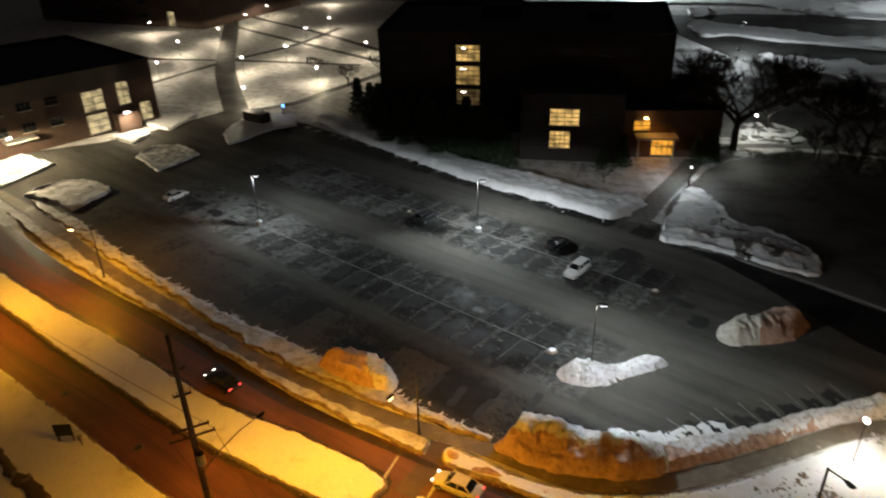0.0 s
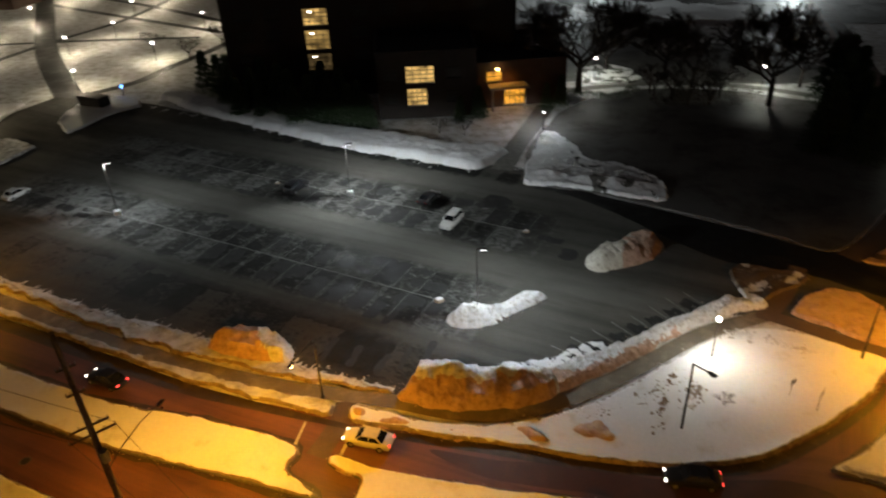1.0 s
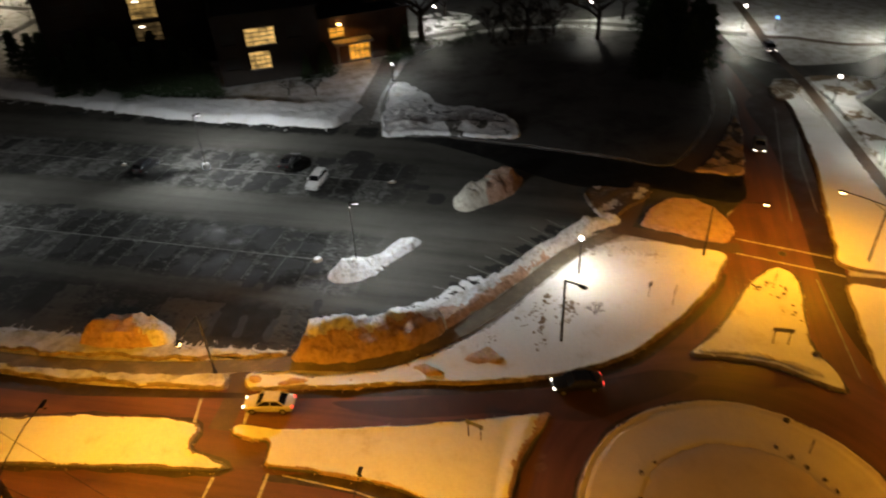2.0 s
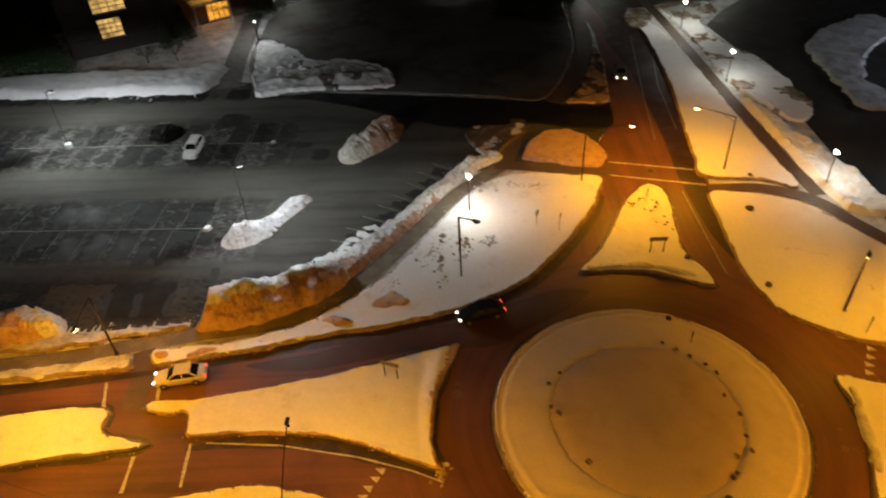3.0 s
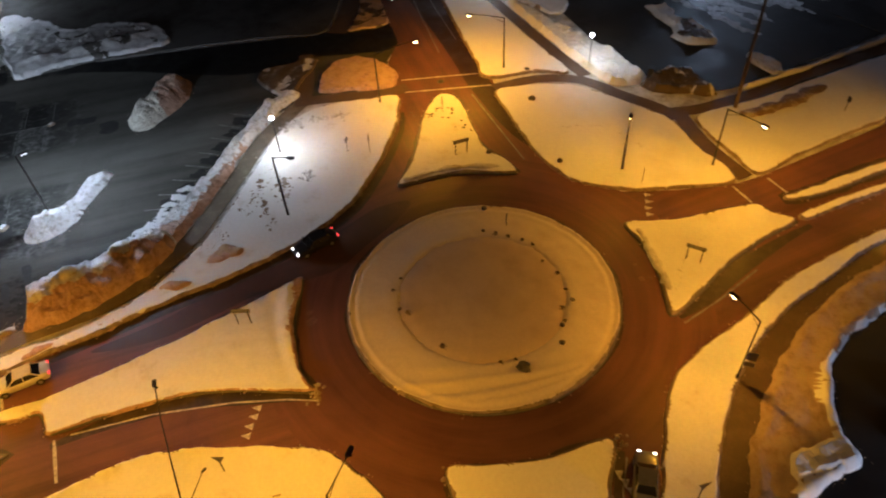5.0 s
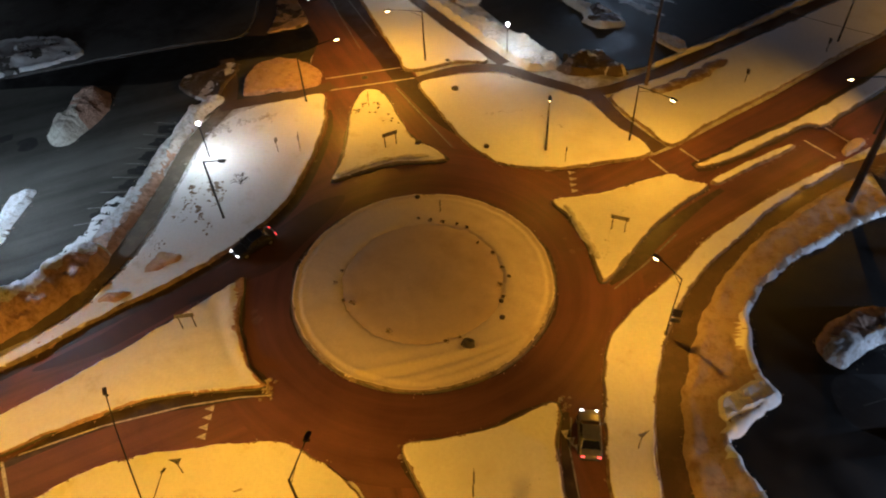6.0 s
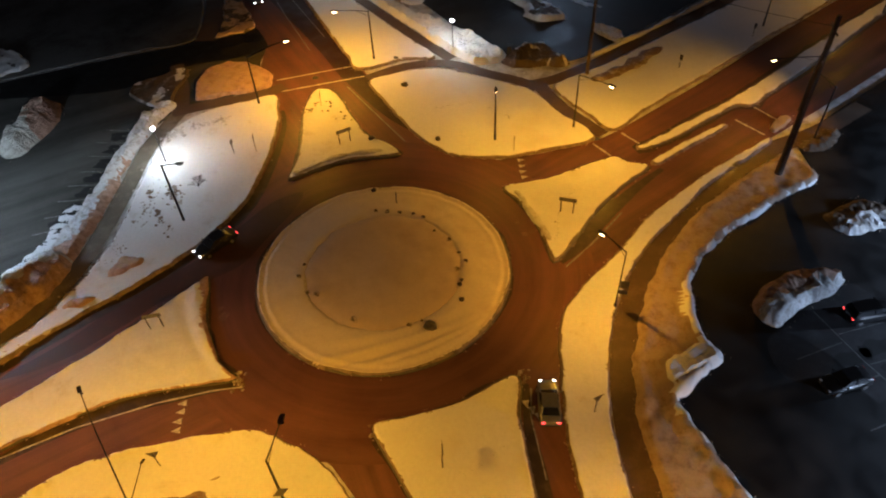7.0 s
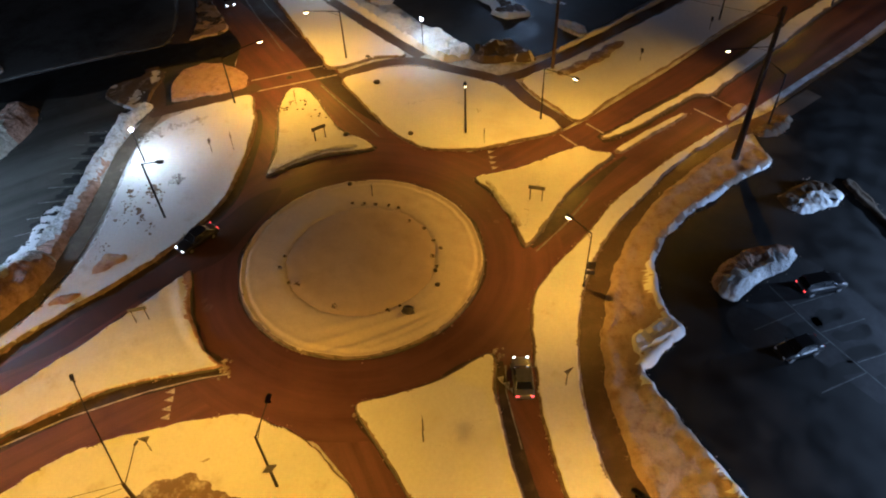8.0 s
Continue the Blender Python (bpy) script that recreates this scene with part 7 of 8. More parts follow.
for x in (15, 24, 33, 42):
    for z in (3.0, 7.6, 12.2, 16.4):
        window(hall, MAIN[1], MAIN[2], x, z, 3.2, 2.0, GLASS_DULL, 3, 2, frame_mat=CABLE, sill_mat=BRICK_DIM)
part("canopy", box(bmesh.new(), -5.6, 109.6, 4.4, 7.6, 3.2, 0.45, 4), TRIM, hall, "pale entrance canopy lit orange from below")
for x in (-8.8, -2.4):
    part("canopy_column", rod(bmesh.new(), (x, 108.5, 0), (x, 108.6, 4.4), 0.22, 0.22, 12), TRIM, hall)
window(hall, LOW[0], LOW[1], 7.6, 0.3, 4.2, 3.4, WIN_ORANGE, 4, 2)
window(hall, LOW[0], LOW[1], 3.4, 5.2, 3.0, 2.0, WIN_ORANGE, 2, 2)
part("entrance_lamp", box(bmesh.new(), -7.6, 110.6, 7.6, 0.6, 0.4, 0.3, bevel=0.05), GLOW_SODIUM, hall)
lamp_light("sodium_light", (-6.0, 109.4, 7.2), 260, (1.0, 0.40, 0.05), 160, 0.2, 0.3)
lamp_light("sodium_light", (-5.6, 109.4, 4.2), 150, (1.0, 0.40, 0.05), 160, 0.2, 0.3)
part("roof_unit", box(bmesh.new(), -38, 150, 20.2, 9, 6, 2.4, bevel=0.1), ROOF, hall)
part("roof_unit", box(bmesh.new(), -16, 144, 20.2, 5, 4, 1.8, bevel=0.1), ROOF, hall)

lodge = tagged(new("brick_lodge"), "brick building with tall lit stair windows", "building")
A, B, C, D = (-136.5, 96.5), (-116.6, 127.1), (-154.5, 152.5), (-174.5, 122)
block(lodge, [A, B, C, D], 13.6, BRICK)
# Dark slabs added over the upper walls for the shade above the lamps.
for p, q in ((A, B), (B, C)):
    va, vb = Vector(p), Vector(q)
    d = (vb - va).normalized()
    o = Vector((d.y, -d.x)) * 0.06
    wall_slab(lodge, va + o, vb + o, 14.25, BRICK_DIM, 0.055, 10.3, "dimmed_upper_wall")
window(lodge, A, B, 22.4, 5.4, 4.6, 4.4, WIN_PALE, 2, 3)
window(lodge, A, B, 22.4, 0.5, 4.6, 4.2, WIN_PALE, 2, 3)
window(lodge, A, B, 29.2, 5.4, 2.6, 5.0, WIN_PALE, 2, 3)
window(lodge, A, B, 33.6, 0.8, 2.6, 4.2, WIN_PALE, 2, 3)
for along in (3, 8.5, 14):
    for z in (4.2, 8.6):
        window(lodge, A, B, along, z, 2.6, 1.9, GLASS, 3, 2)
for along in (4, 12, 20, 28, 36):
    for z in (2.4, 6.8, 11):
        window(lodge, B, C, along, z, 2.6, 1.9, GLASS, 3, 2)
part("entrance_block", box(bmesh.new(), -120.4, 119.6, 0, 5.0, 4.0, 4.2, 57, 0.05), BRICK, lodge)
part("canopy", box(bmesh.new(), -131.5, 100.0, 3.4, 6.0, 2.6, 0.4, 57, 0.05), TRIM, lodge)
part("canopy_lamp", box(bmesh.new(), -131.0, 99.4, 3.32, 1.2, 0.4, 0.08, 57), GLOW_WHITE, lodge)
part("wall_lamp", box(bmesh.new(), -118.6, 117.8, 4.25, 1.0, 0.4, 0.2, 57, 0.03), GLOW_WHITE, lodge)
lamp_light("white_light", (-129.6, 98.6, 3.2), 1500, (1.0, 0.88, 0.62), 165, 0.3, 0.3)
lamp_light("white_light", (-117.4, 116.8, 4.1), 4500, (1.0, 0.88, 0.62), 165, 0.3, 0.3)
lamp_light("white_light", (-127.0, 92.0, 6.4), 18000, (1.0, 0.86, 0.52), 172, 0.12, 0.15)
# Unseen disc, added to weaken the flood right below it.
part("added_baffle", rod(bmesh.new(), (-127.0, 92.0, 6.24), (-127.0, 92.0, 6.26), 0.12, 0.12, 12), MATT_BLACK, lodge)
part("flood_lamp", box(bmesh.new(), -127.0, 92.0, 6.6, 0.6, 0.4, 0.25, 57, 0.05), GLOW_WHITE, lodge)
part("lamp_arm", rod(bmesh.new(), (-136.0, 97.4, 6.8), (-127.0, 92.0, 6.8), 0.05), POLE_DARK, lodge)

far_hall = tagged(new("far_hall"), "distant brown campus building with a lit doorway", "building")
FAR = [(-245, 262), (-160, 240), (-142, 300), (-228, 322)]
block(far_hall, FAR, 17, BRICK)
window(far_hall, FAR[0], FAR[1], 72, 0.4, 3.2, 5.5, WIN_PALE, 2, 3)
for along in (10, 22, 34, 46, 58):
    for z in (3, 8, 12.5):
        window(far_hall, FAR[0], FAR[1], along, z, 4, 2, GLASS, 3, 2)
far_wing = tagged(new("far_hall"), "distant dark campus building behind the walks", "building")
FAR2 = [(-120, 318), (-40, 300), (-30, 350), (-110, 368)]
block(far_wing, FAR2, 14, BRICK_DIM)
for along in (8, 20, 32, 44, 56, 68):
    window(far_wing, FAR2[0], FAR2[1], along, 4, 4, 2.2, WIN_WARM if along == 44 else GLASS, 3, 2)

# campus walks and the far lot
for pts, w in [([(-96, 122), (-99, 131), (-124, 179), (-156, 255), (-183, 308)], 6.0), ([(-187, 300), (-150, 266), (-113, 235), (-80, 203)], 2.6), ([(-169, 262), (-138, 236), (-105, 210), (-77, 188)], 2.6),
               ([(-165, 191), (-148, 189), (-120, 188), (-83, 184)], 2.4), ([(-101, 133), (-89, 143), (-84, 154), (-77, 168), (-70, 185)], 3.0), ([(-139, 155), (-128, 185), (-114, 212), (-107, 244)], 2.6)]:
    strip("campus_walk", pts, w, -0.07 - 0.004 * len(pts), ROAD_DARK, "dark cleared walk across snowy lawns", "path")
strip("footpath", [(5, 118), (14, 119.5), (28, 119.5), (45, 114), (62, 100), (72, 92)], 2.6, -0.08, PAVING, "cleared walk past lamps behind the lawn", "path")
sheet("parking_lot", [(10, 250), (30, 188), (52, 172), (120, 150), (200, 240), (120, 330), (30, 330)], -0.06, ROAD_DARK, "distant dark parking lot between long snow ridges", "parking lot", curve=False)
for pts in ([(20.5, 246), (21.7, 232), (25.1, 229.3), (33.6, 231.5), (40.9, 224.8), (48.6, 221), (60.5, 216), (72.5, 210), (96, 196), (102, 212), (78.9, 227), (64.5, 228.5), (53.4, 238.9), (43.8, 244.9), (33.7, 251.3), (27, 259), (22.8, 254.5)],
            [(33.3, 192), (39.2, 185.3), (43.3, 179.1), (47.5, 174.5), (50.1, 170.1), (57.1, 168.2), (70, 164), (78, 182), (64.4, 187.9), (60, 189), (57.4, 196), (50.4, 193.3), (44.3, 198.2), (39.6, 198.6), (35.1, 202)],
            [(7.8, 294), (24.5, 299.7), (51.1, 296.4), (66.2, 279.5), (80.5, 267), (91.9, 262), (120, 250), (128, 290), (107.6, 304), (88.8, 299), (76.3, 308), (49.7, 314), (20, 316), (4, 308)],
            [(6.6, 176), (8.1, 198), (9.9, 190.8), (11.8, 182.6), (14.3, 175.1), (19.5, 171.7), (16.5, 166.9), (11.6, 171.3)], [(25.3, 279.5), (30.9, 294), (34.4, 290.7), (32.1, 274.2), (26.2, 269)]):
    snow_patch(pts, SNOW, "long ploughed snow ridge on the distant lot", 0.6, 0.3, 0.8, 2.0, dome=0.24, name="snow_bank", category="snow bank", lump=0.3, step=2.0, floor=-0.1)


# Darkened sheet that stands for the shade under thick trees.
sheet("lawn", [(6, 127), (14, 124), (24, 121), (38, 118), (56, 114), (66, 118), (62, 140), (46, 152), (52, 168), (40, 180), (16, 168), (6, 150)], -0.085, TURF_DIM, "dim lawn under bare trees", "lawn")
# The lamp's light pool, drawn as white patches on the darkened lawn.
snow_patch([(13.0, 128.6), (14.9, 132.7), (18.6, 134.4), (23.1, 133.6), (25.6, 129.6), (25.6, 124.0), (21.5, 120.6), (17.0, 121.7), (13.4, 122.6)], SNOW, "white snow patch in the outline of a post lamp's light pool", 0.15, 0.05, 0.8, 0.4, name="snow", category="snow", lump=0.2, floor=-0.1, second=TURF_DIM, where=lambda x, y, z, d: fbm(x, y, 2.2, 64, 4) > 0.12)
snow_patch([(9.6, 116.6), (12.0, 115.6), (14.2, 113.9), (12.2, 111.9), (9.9, 112.9)], SNOW, "white snow patch in the outline of a post lamp's light pool", 0.1, 0.05, 0.5, 0.4, name="snow", category="snow", lump=0.2, floor=-0.1)
snow_patch([(33.0, 149.0), (37.0, 154.5), (43.0, 160.6), (46.4, 157.0), (47.6, 150.0), (49.8, 143.2), (43.7, 142.0), (36.5, 143.4)], SNOW_OLD, "snow-covered knoll beside the distant lot", 0.4, 0.05, 0.8, 0.7, name="snow", category="snow", lump=0.2, floor=-0.1, shape=ridge([(38, 147), (43, 154)], 1.2, 4.0))


# ---------------------------------------------------------------- trees
def conifer_mesh(seed, h=9.0, r=2.7):
    rnd = random.Random(seed)
    t = bmesh.new()
    rod(t, (0, 0, -0.2), (0, 0, h * 0.95), 0.2, 0.03, 8)
    verts, faces = [], []
    for i in range(3600):
        k = rnd.random() ** 0.8
        z = 0.5 + (h - 0.6) * k
        reach = r * (1 - k) ** 0.85 * (0.75 + 0.35 * math.sin(z * 5.2 + seed)) + 0.12
        a = rnd.uniform(0, 2 * math.pi)
        d = reach * (0.35 + 0.65 * rnd.random() ** 0.5)
        c = Vector((math.cos(a) * d, math.sin(a) * d, z - 0.28 * d))
        out = Vector((math.cos(a), math.sin(a), -0.35 + rnd.uniform(-0.3, 0.3))).normalized()
        side = Vector((-math.sin(a), math.cos(a), rnd.uniform(-0.5, 0.5))).normalized()
        s = rnd.uniform(0.35, 0.7)
        n = len(verts)
        verts += [c - side * 0.13 * s * 2, c + side * 0.13 * s * 2, c + out * s + Vector((0, 0, 0.03)), c + out * s * 0.5 + Vector((0, 0, 0.12 * s))]
        faces += [(n, n + 1, n + 3), (n, n + 3, n + 2), (n + 3, n + 1, n + 2)]
    me = bpy.data.meshes.new("crown")
    me.from_pydata([tuple(v) for v in verts], [], faces)
    me.materials.append(NEEDLES)
    return t, me


def conifer(seed, x, y, scale, label="dark evergreen tree beside the building"):
    t, me = conifer_mesh(seed)
    e = root("evergreen_tree", Matrix.Translation((x, y, -0.1)) @ Matrix.Diagonal((scale, scale, scale, 1)), label, "tree", "evergreen trees")
    part("trunk", t, BARK, e)
    c = new("crown", me)
    c.parent = e
    return e


EVERGREENS = [conifer(s, 0, 0, 1.0) for s in (3, 11, 27)]
SPOTS = [(-70, 134, 1.0), (-66, 130, 1.0), (-40.5, 108, 1.0), (-62.5, 121.5, 1.0), (-57, 118.5, 1.0), (-54.5, 112.6, 0.7), (-48.5, 112.5, 1.1), (-44.5, 109.5, 1.05), (-36.5, 105.5, 0.95), (-33, 103.4, 0.8), (-44, 117, 0.9), (-55, 122, 1.1), (-59, 114.5, 0.9), (-47, 107, 0.9), (-51, 117, 1.1), (-38.5, 111, 1.1), (-35, 108.5, 0.9), (-63, 126, 1.1), (-42, 113.5, 1.2),
         (46.5, 75.5, 1.25), (43, 81, 1.4), (49.5, 84, 1.35), (47, 87.5, 1.3), (50.5, 91, 1.5), (56.5, 96.5, 1.4), (58, 90, 1.3), (55.5, 103, 1.4), (61, 107, 1.3), (53, 80, 1.3), (-11.8, 106.2, 0.7), (1.8, 108.2, 0.6), (5.0, 109.8, 0.7), (-15.5, 105.0, 0.55)]
for i, (x, y, s) in enumerate(SPOTS):
    m = Matrix.Translation((x, y, -0.1)) @ pose(0, 0, 0, 0, 0, 67 * i) @ Matrix.Diagonal((s, s, s, 1))
    if i < 3:
        EVERGREENS[i].matrix_world = m
    else:
        o = copy_thing(EVERGREENS[i % 3], m)
        if 19 <= i < 29:
            tagged(o, "tall dark evergreen tree of a small wood")


def bare_tree(seed, x, y, h, label="bare leafless tree with fine spreading twigs"):
    rnd = random.Random(seed)
    e = root("bare_tree", Matrix.Translation((x, y, -0.1)) @ pose(0, 0, 0, 0, 0, seed * 40), label, "tree", "bare trees")
    trunk, limbs, big = bmesh.new(), [[], []], h > 14

    def stick(a, b, r0, r1):
        verts, faces = limbs
        q = (b - a).to_track_quat("Z", "Y").to_matrix()
        n = len(verts)
        for base, r in ((a, r0), (b, r1)):
            for k in range(4):
                t = k * math.pi / 2
                verts.append(tuple(base + q @ Vector((math.cos(t) * r, math.sin(t) * r, 0))))
        for k in range(4):
            faces.append((n + k, n + (k + 1) % 4, n + 4 + (k + 1) % 4, n + 4 + k))

    def grow(p, d, length, r, depth):
        q = p + d * length
        stick(p, q, r, r * 0.62)
        if depth == 0:
            return
        for _ in range(6 if depth == 1 else 4 if big else 3):
            v = (d + Vector((rnd.uniform(-1, 1), rnd.uniform(-1, 1), rnd.uniform(-0.35, 0.75))) * 0.85).normalized()
            grow(p.lerp(q, rnd.uniform(0.55, 1.0)), v, length * rnd.uniform(0.58, 0.8), max(r * 0.58, (0.0014 if big else 0.002) * h), depth - 1)

    rod(trunk, (0, 0, -0.2), (0, 0, h * 0.3), 0.028 * h, 0.019 * h, 10)
    for i in range(7 if big else 5):
        a = i * (0.9 if big else 1.26) + rnd.uniform(-0.3, 0.3)
        out = 0.95 if big else 0.75
        grow(Vector((0, 0, h * rnd.uniform(0.20, 0.31))), Vector((math.cos(a) * out, math.sin(a) * out, 0.7)).normalized(), h * 0.27, 0.013 * h, 5 if big else 4)
    part("trunk", trunk, BARK, e)
    me = bpy.data.meshes.new("crown")
    me.from_pydata(limbs[0], [], limbs[1])
    me.materials.append(BARK)
    c = new("crown", me)
    c.parent = e
    return e


for s, x, y, h in [(1, 10.2, 116.6, 24), (2, 43.6, 102.1, 21), (3, 31, 124, 15), (4, 24, 113, 8), (5, 34, 116, 13), (6, 20, 131, 10), (7, 55, 112, 12), (8, -80, 160, 7), (9, -74, 172, 8), (10, 29, 105, 7), (13, -92, 170, 7), (14, -20, 99, 4), (15, -15.5, 97, 4), (16, 27, 108.5, 8), (17, 31.5, 111, 9), (18, 36.5, 108, 8), (19, 33, 104.5, 7), (20, 38.5, 112.5, 9), (21, 24.5, 112, 7)]:
    bare_tree(s, x, y, h)
bare_tree(31, 2.1, 24.7, 2.1, "small bare sapling casting a long shadow on snow")


def shrub(seed, x, y, r, h, label, n=420, z=0.0, mat=None):
    """A low shrub: many short crossing stems with small leaf tufts."""
    rnd = random.Random(seed)
    e = root("shrub", Matrix.Translation((x, y, z)), label, "shrub", "shrubs")
    st = bmesh.new()
    for i in range(7):
        a = rnd.uniform(0, 6.28)
        rod(st, (0, 0, 0), (math.cos(a) * r * 0.7, math.sin(a) * r * 0.7, h * rnd.uniform(0.6, 1)), 0.02, 0.008, 4, False)
    part("stems", st, DRY, e)
    v, f = [], []
    for i in range(n):
        a, k = rnd.uniform(0, 6.28), rnd.random() ** 0.5
        c = Vector((math.cos(a) * r * k, math.sin(a) * r * k, h * (1 - 0.6 * k * k) * rnd.uniform(0.35, 1)))
        s = rnd.uniform(0.05, 0.12) * (1 + r * 0.4)
        d1 = Vector((rnd.uniform(-1, 1), rnd.uniform(-1, 1), rnd.uniform(-0.4, 1))).normalized() * s
        d2 = Vector((rnd.uniform(-1, 1), rnd.uniform(-1, 1), rnd.uniform(-1, 1))).normalized() * s
        b = len(v)
        v += [tuple(c), tuple(c + d1), tuple(c + d2)]
        f += [(b, b + 1, b + 2)]
    me = bpy.data.meshes.new("foliage")
    me.from_pydata(v, [], f)
    me.materials.append(mat or DRY)
    o = new("foliage", me)
    o.parent = e
    return e


for i, (x, y) in enumerate([(9, 115), (11.4, 113.6), (13.6, 112.2), (16, 110.8), (18.4, 112), (21, 115)]):
    shrub(200 + i, x, y, 1.6, 1.5, "dark clipped shrub of a hedge beside the walk", 700, mat=NEEDLES)
for i, (x, y, r) in enumerate([(23.5, 106.5, 1.8), (26.5, 105, 2.2), (29.5, 107, 2.4), (32, 104, 2.3), (34.5, 107, 2.5), (37, 103.5, 2.2), (39.5, 106.5, 2.4), (28, 110.5, 2.2), (36, 111, 2.4), (42, 105.5, 2.0)]):
    shrub(250 + i, x, y, r, r * 1.7, "dark bare thicket shrub behind the lawn", 900, mat=BARK)
for i, (x, y, r) in enumerate([(-57, 121.4, 2.2), (-54, 122, 1.8), (-60.2, 123.4, 1.6)]):
    shrub(230 + i, x, y, r, 3.0, "green shrub behind the snow bank", 1600, mat=NEEDLES)

ground_light = root("ground_light", Matrix.Translation((-56.6, 118.8, 0)), "small garden spotlight at the foot of a shrub", "garden light")
part("case", rod(bmesh.new(), (0, 0, 0), (0, 0, 1.25), 0.09, 0.12, 10), POLE_DARK, ground_light)
part("lens", rod(bmesh.new(), (0, 0, 1.25), (0, 0, 1.27), 0.10, 0.10, 10), GLOW_DIM, ground_light)
bush_light = lamp_light("garden_light", (-56.6, 118.8, 1.4), 1500, (0.86, 1.0, 0.72), 90, 0.1, 0.5)
bush_light.rotation_euler = (radians(115), 0, 0)

# dead plants and stones poking out of the island's snow
for i, (x, y, r) in enumerate([(8.2, 2.9, 0.28), (-3.8, 5.7, 0.22), (-4.9, 2.7, 0.3), (-5.1, 3.6, 0.2), (-5.9, -2.4, 0.3), (4.3, -7.8, 0.3), (5.7, -8.0, 0.22), (-3.9, -7.2, 0.22), (7.8, 4.2, 0.18), (8.7, 1.7, 0.24), (9.3, -0.9, 0.2), (7.6, -5.0, 0.18), (9.2, 0.3, 0.16),
                               (-2.9, -8.0, 0.16), (3.2, -8.8, 0.2), (6.4, -6.8, 0.18), (-2.2, 6.2, 0.14), (8.0, -3.0, 0.14)]):
    shrub(300 + i, x, y, r, r * (2.6 if i == 4 else 1.2), "dry plant tuft poking out of island snow", 70, 0.36)


def stone(seed, x, y, r, z, label="dark boulder half buried in island snow"):
    rnd = random.Random(seed)
    bm = bmesh.new()
    bmesh.ops.create_icosphere(bm, subdivisions=2, radius=r)
    for v in bm.verts:
        v.co *= 1 + 0.35 * noise.noise(v.co * (1.6 / r) + Vector((seed, 0, 0)))
        v.co.z *= 0.6
    o = link_mesh("boulder", bm, STONE, smooth=False)
    o.location = (x, y, z)
    return tagged(o, label, "boulder", "boulders")


stone(1, -3.1, -9.0, 0.6, 0.42)
stone(2, 1.1, -10.0, 0.28, 0.38)
stone(3, 2.7, -8.9, 0.24, 0.42)
stone(4, 10.6, 6.3, 0.3, 0.4)
stone(6, 22.2, 4.7, 0.35, 0.35, "dark lump of ice on the snow edge")
stone(7, 18.7, 12.0, 0.4, 0.35, "dark lump of ice on the splitter island")
stone(8, 36.0, 19.4, 0.4, 0.2, "dark lump beside the footpath")
stone(9, 30.6, 14.6, 0.5, 0.35, "dark lump half buried in snow")


def litter(name, seed, pts, count, spread, size, mat, label, z, category="snow"):
    """Scattered small clods along a line, too many to count."""
    rnd = random.Random(seed)
    c = smooth_line(pts, 0.6)
    v, f = [], []
    for i in range(count):
        p = c[rnd.randrange(len(c))]
        x, y = p[0] + rnd.gauss(0, spread), p[1] + rnd.gauss(0, spread)
        s = size * rnd.uniform(0.4, 1.3)
        b = len(v)
        for k in range(5):
            a = k * 1.2566 + rnd.uniform(-0.3, 0.3)
            v.append((x + s * math.cos(a) * rnd.uniform(0.6, 1.2), y + s * math.sin(a) * rnd.uniform(0.6, 1.2), z - 0.04))
        v.append((x, y, z + s * rnd.uniform(0.15, 0.4)))
        f += [(b + k, b + (k + 1) % 5, b + 5) for k in range(5)]
    me = bpy.data.meshes.new(name)
    me.from_pydata(v, [], f)
    me.materials.append(mat)
    return tagged(new(name, me), label, category, kind="stuff")


def fingers(seed, pts, count, reach, way, mat, label, side=1.0):
    """Streaks of thrown snow that reach out from a bank onto the asphalt."""
    rnd = random.Random(seed)
    c = smooth_line(pts, 0.5)
    t = np.gradient(c, axis=0)
    v, f = [], []
    for i in range(count):
        k = rnd.randrange(len(c))
        d = Vector((t[k][1], -t[k][0], 0)).normalized() * side + Vector((*way, 0)) * rnd.uniform(0.2, 0.7)
        d.normalize()
        s = Vector((-d.y, d.x, 0))
        p = Vector((c[k][0], c[k][1], 0.012)) + d * rnd.uniform(-0.5, 0.35 * reach)
        L, w, h = reach * rnd.uniform(0.2, 1.0) ** 1.5, rnd.uniform(0.08, 0.35), rnd.uniform(0.02, 0.06)
        b = len(v)
        n = 5
        for j in range(n + 1):
            q = p + d * L * j / n + s * rnd.uniform(-0.12, 0.12)
            ww = w * math.sin(math.pi * (0.12 + 0.88 * j / n)) * rnd.uniform(0.6, 1.3) + 0.02
            v += [tuple(q - s * ww), tuple(q + Vector((0, 0, h * (1 - 0.7 * j / n)))), tuple(q + s * ww)]
        for j in range(n):
            a = b + 3 * j
            f += [(a, a + 1, a + 4, a + 3), (a + 1, a + 2, a + 5, a + 4)]
    me = bpy.data.meshes.new("snow_streaks")
    me.from_pydata(v, [], f)
    me.materials.append(mat)
    return tagged(new("snow_streaks", me), label, "snow", kind="stuff")


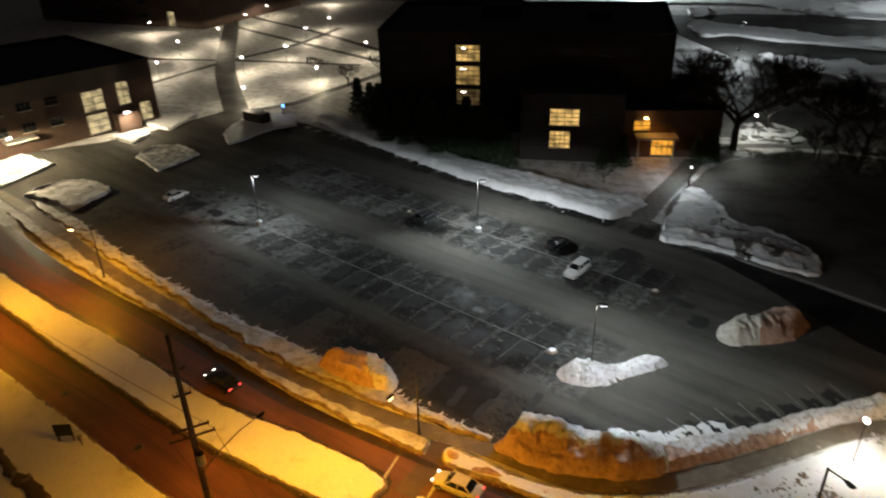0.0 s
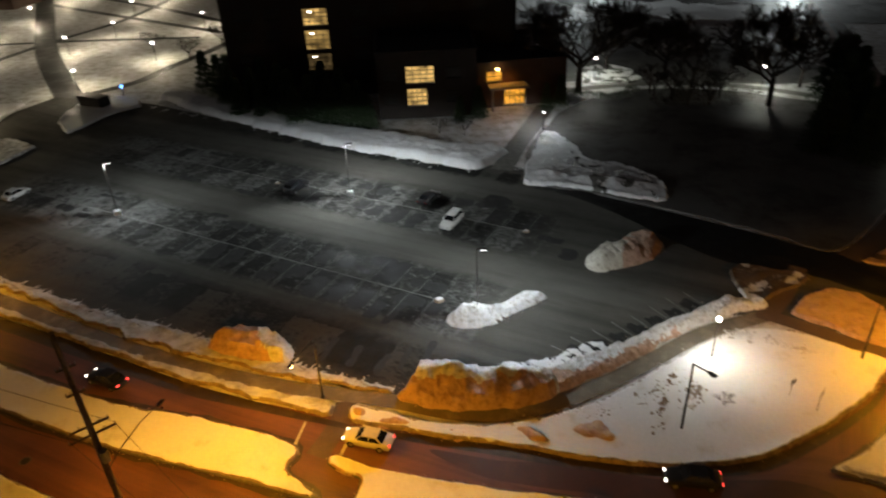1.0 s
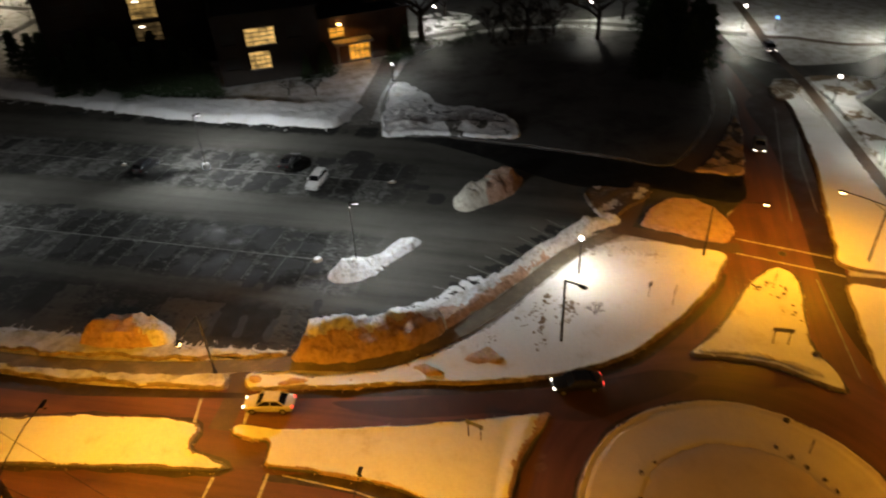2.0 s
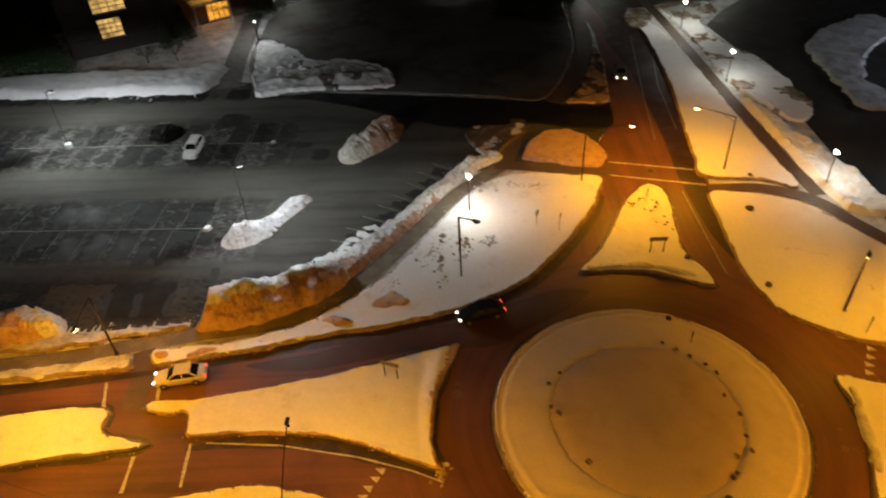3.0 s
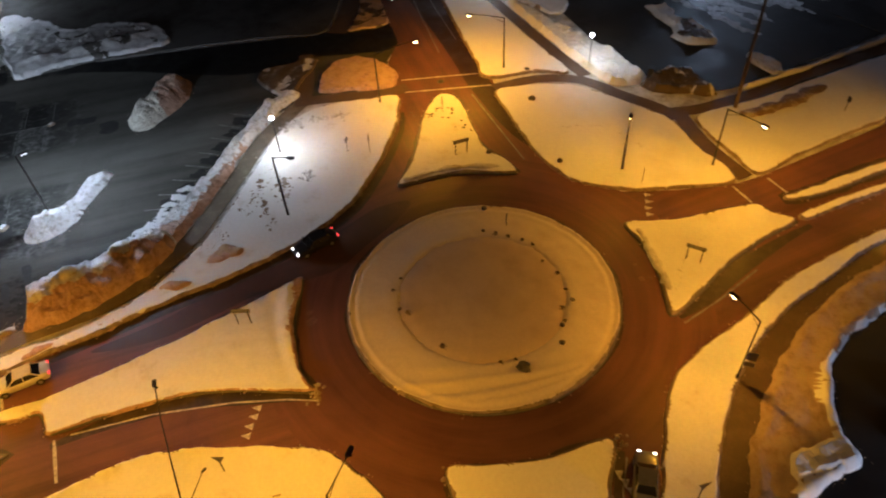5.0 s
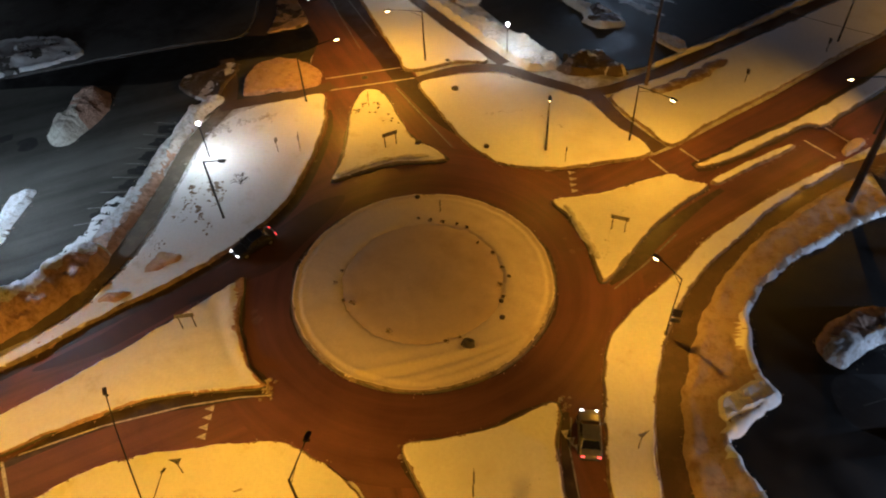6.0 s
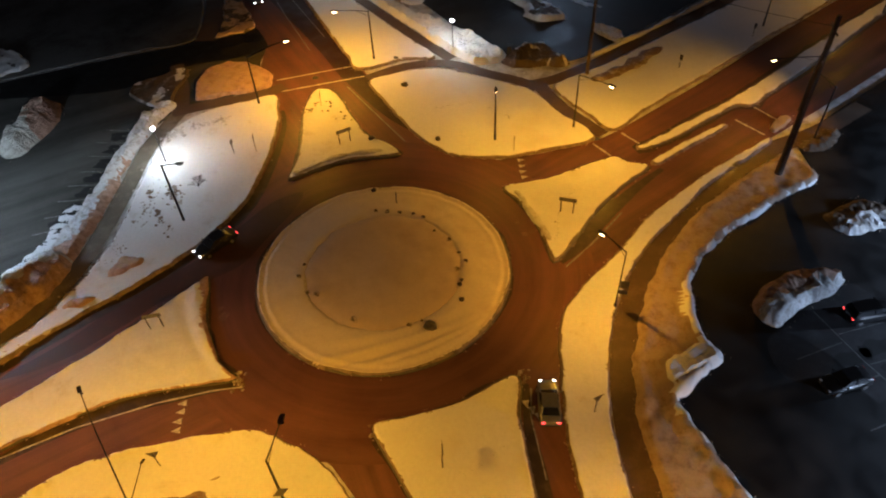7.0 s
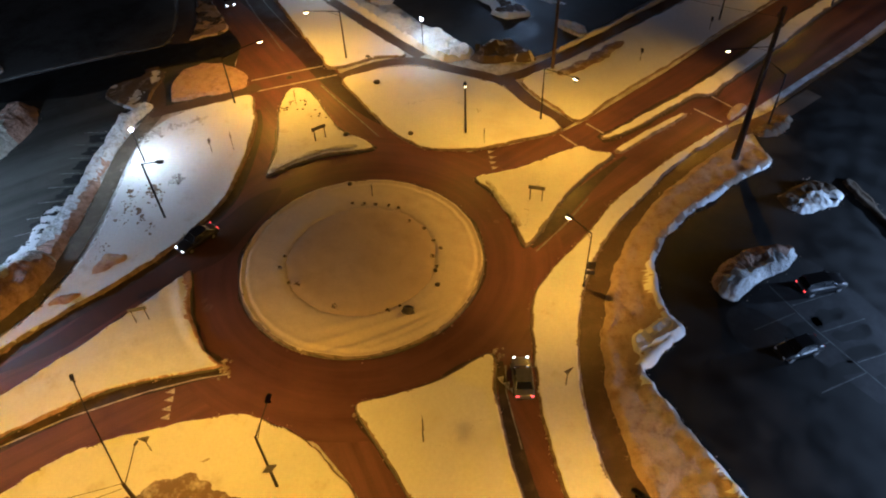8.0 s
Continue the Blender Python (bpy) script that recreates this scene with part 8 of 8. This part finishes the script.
fingers(3, [(-80, 125), (-64.5, 114.6), (-53.1, 106.7), (-40.7, 97.6), (-32.0, 91.5), (-22.2, 84.8), (-15.2, 81.7)], 50, 1.8, (0.2, -0.3), SNOW_OLD, "streaks of thrown snow below the bank")
litter("footprints", 1, [(-1.6, 24.8), (-0.4, 26.2), (0.4, 27.4)], 46, 0.55, 0.2, SNOW_TROD, "dark trampled footprints in snow", 0.29)
litter("footprints", 2, [(-11, 24.4), (-7, 25.6), (-3.6, 27.0), (-0.6, 29.4), (1.6, 31.4)], 95, 0.75, 0.17, SNOW_TROD, "dark trampled footprints in snow", 0.30)
litter("footprints", 4, [(-6.0, 25.4), (-8.6, 25.5), (-11.8, 25.7), (-14.8, 25.2), (-18.3, 24.6)], 120, 0.3, 0.13, SNOW_TROD, "dark trampled footprints in snow", 0.31)
for seed, x, y in ((5, -4.1, 27.0), (6, -3.7, 25.4), (7, -6.1, 25.3), (17, -4.6, 24.1), (18, 0.1, 26.6), (19, -1.7, 28.6), (20, -5.4, 22.2)):
    litter("footprints", seed, [(x - 0.3, y - 0.2), (x + 0.3, y + 0.3), (x + 0.6, y + 0.5)], 12, 0.22, 0.26, SNOW_TROD, "dark trampled hollow in the snow field", 0.30)
for seed, x, y in ((31, -14.3, -10.5), (32, -3.8, -18.7), (33, -15.8, 3.5), (34, -16.3, 2.9)):
    litter("snow_clods", seed, [(x - 0.4, y - 0.2), (x + 0.3, y + 0.3), (x + 0.5, y - 0.2)], 16, 0.28, 0.2, SNOW_TROD, "broken soiled snow at the corner of an island", 0.06)
litter("footprints", 3, [(7.4, 34.9), (10.5, 33.9), (13.6, 31.2)], 130, 0.45, 0.26, SNOW_OLD, "broken snow clods beside the path", 0.32)
litter("snow_clods", 8, [(-8, 82), (-4, 76), (4, 72), (9, 69.5)], 91, 1.0, 0.32, SNOW_OLD, "broken snow lumps on the bank", 0.4)
litter("snow_clods", 9, [(19, 23.5), (22.5, 20.5), (20.5, 17.6), (21, 21)], 24, 0.7, 0.22, SNOW_MUD, "trampled dark clods on the splitter island", 0.33)
for seed, line in ((11, [(-6.5, -18.5), (-9.5, -20.0), (-13, -19.4), (-15.2, -17.4)]), (13, [(-26.5, -1.0), (-24.2, 2.2), (-25.6, 5.4)]), (14, [(13, -14.6), (18, -13.2), (22.6, -14.0)]), (15, [(28, 8), (31, 4), (30, -2)])):
    litter("footprints", seed, line, 34, 0.16, 0.10, SNOW_OLD, "faint line of old footprints in snow", 0.285 if seed in (13, 15) else 0.225)
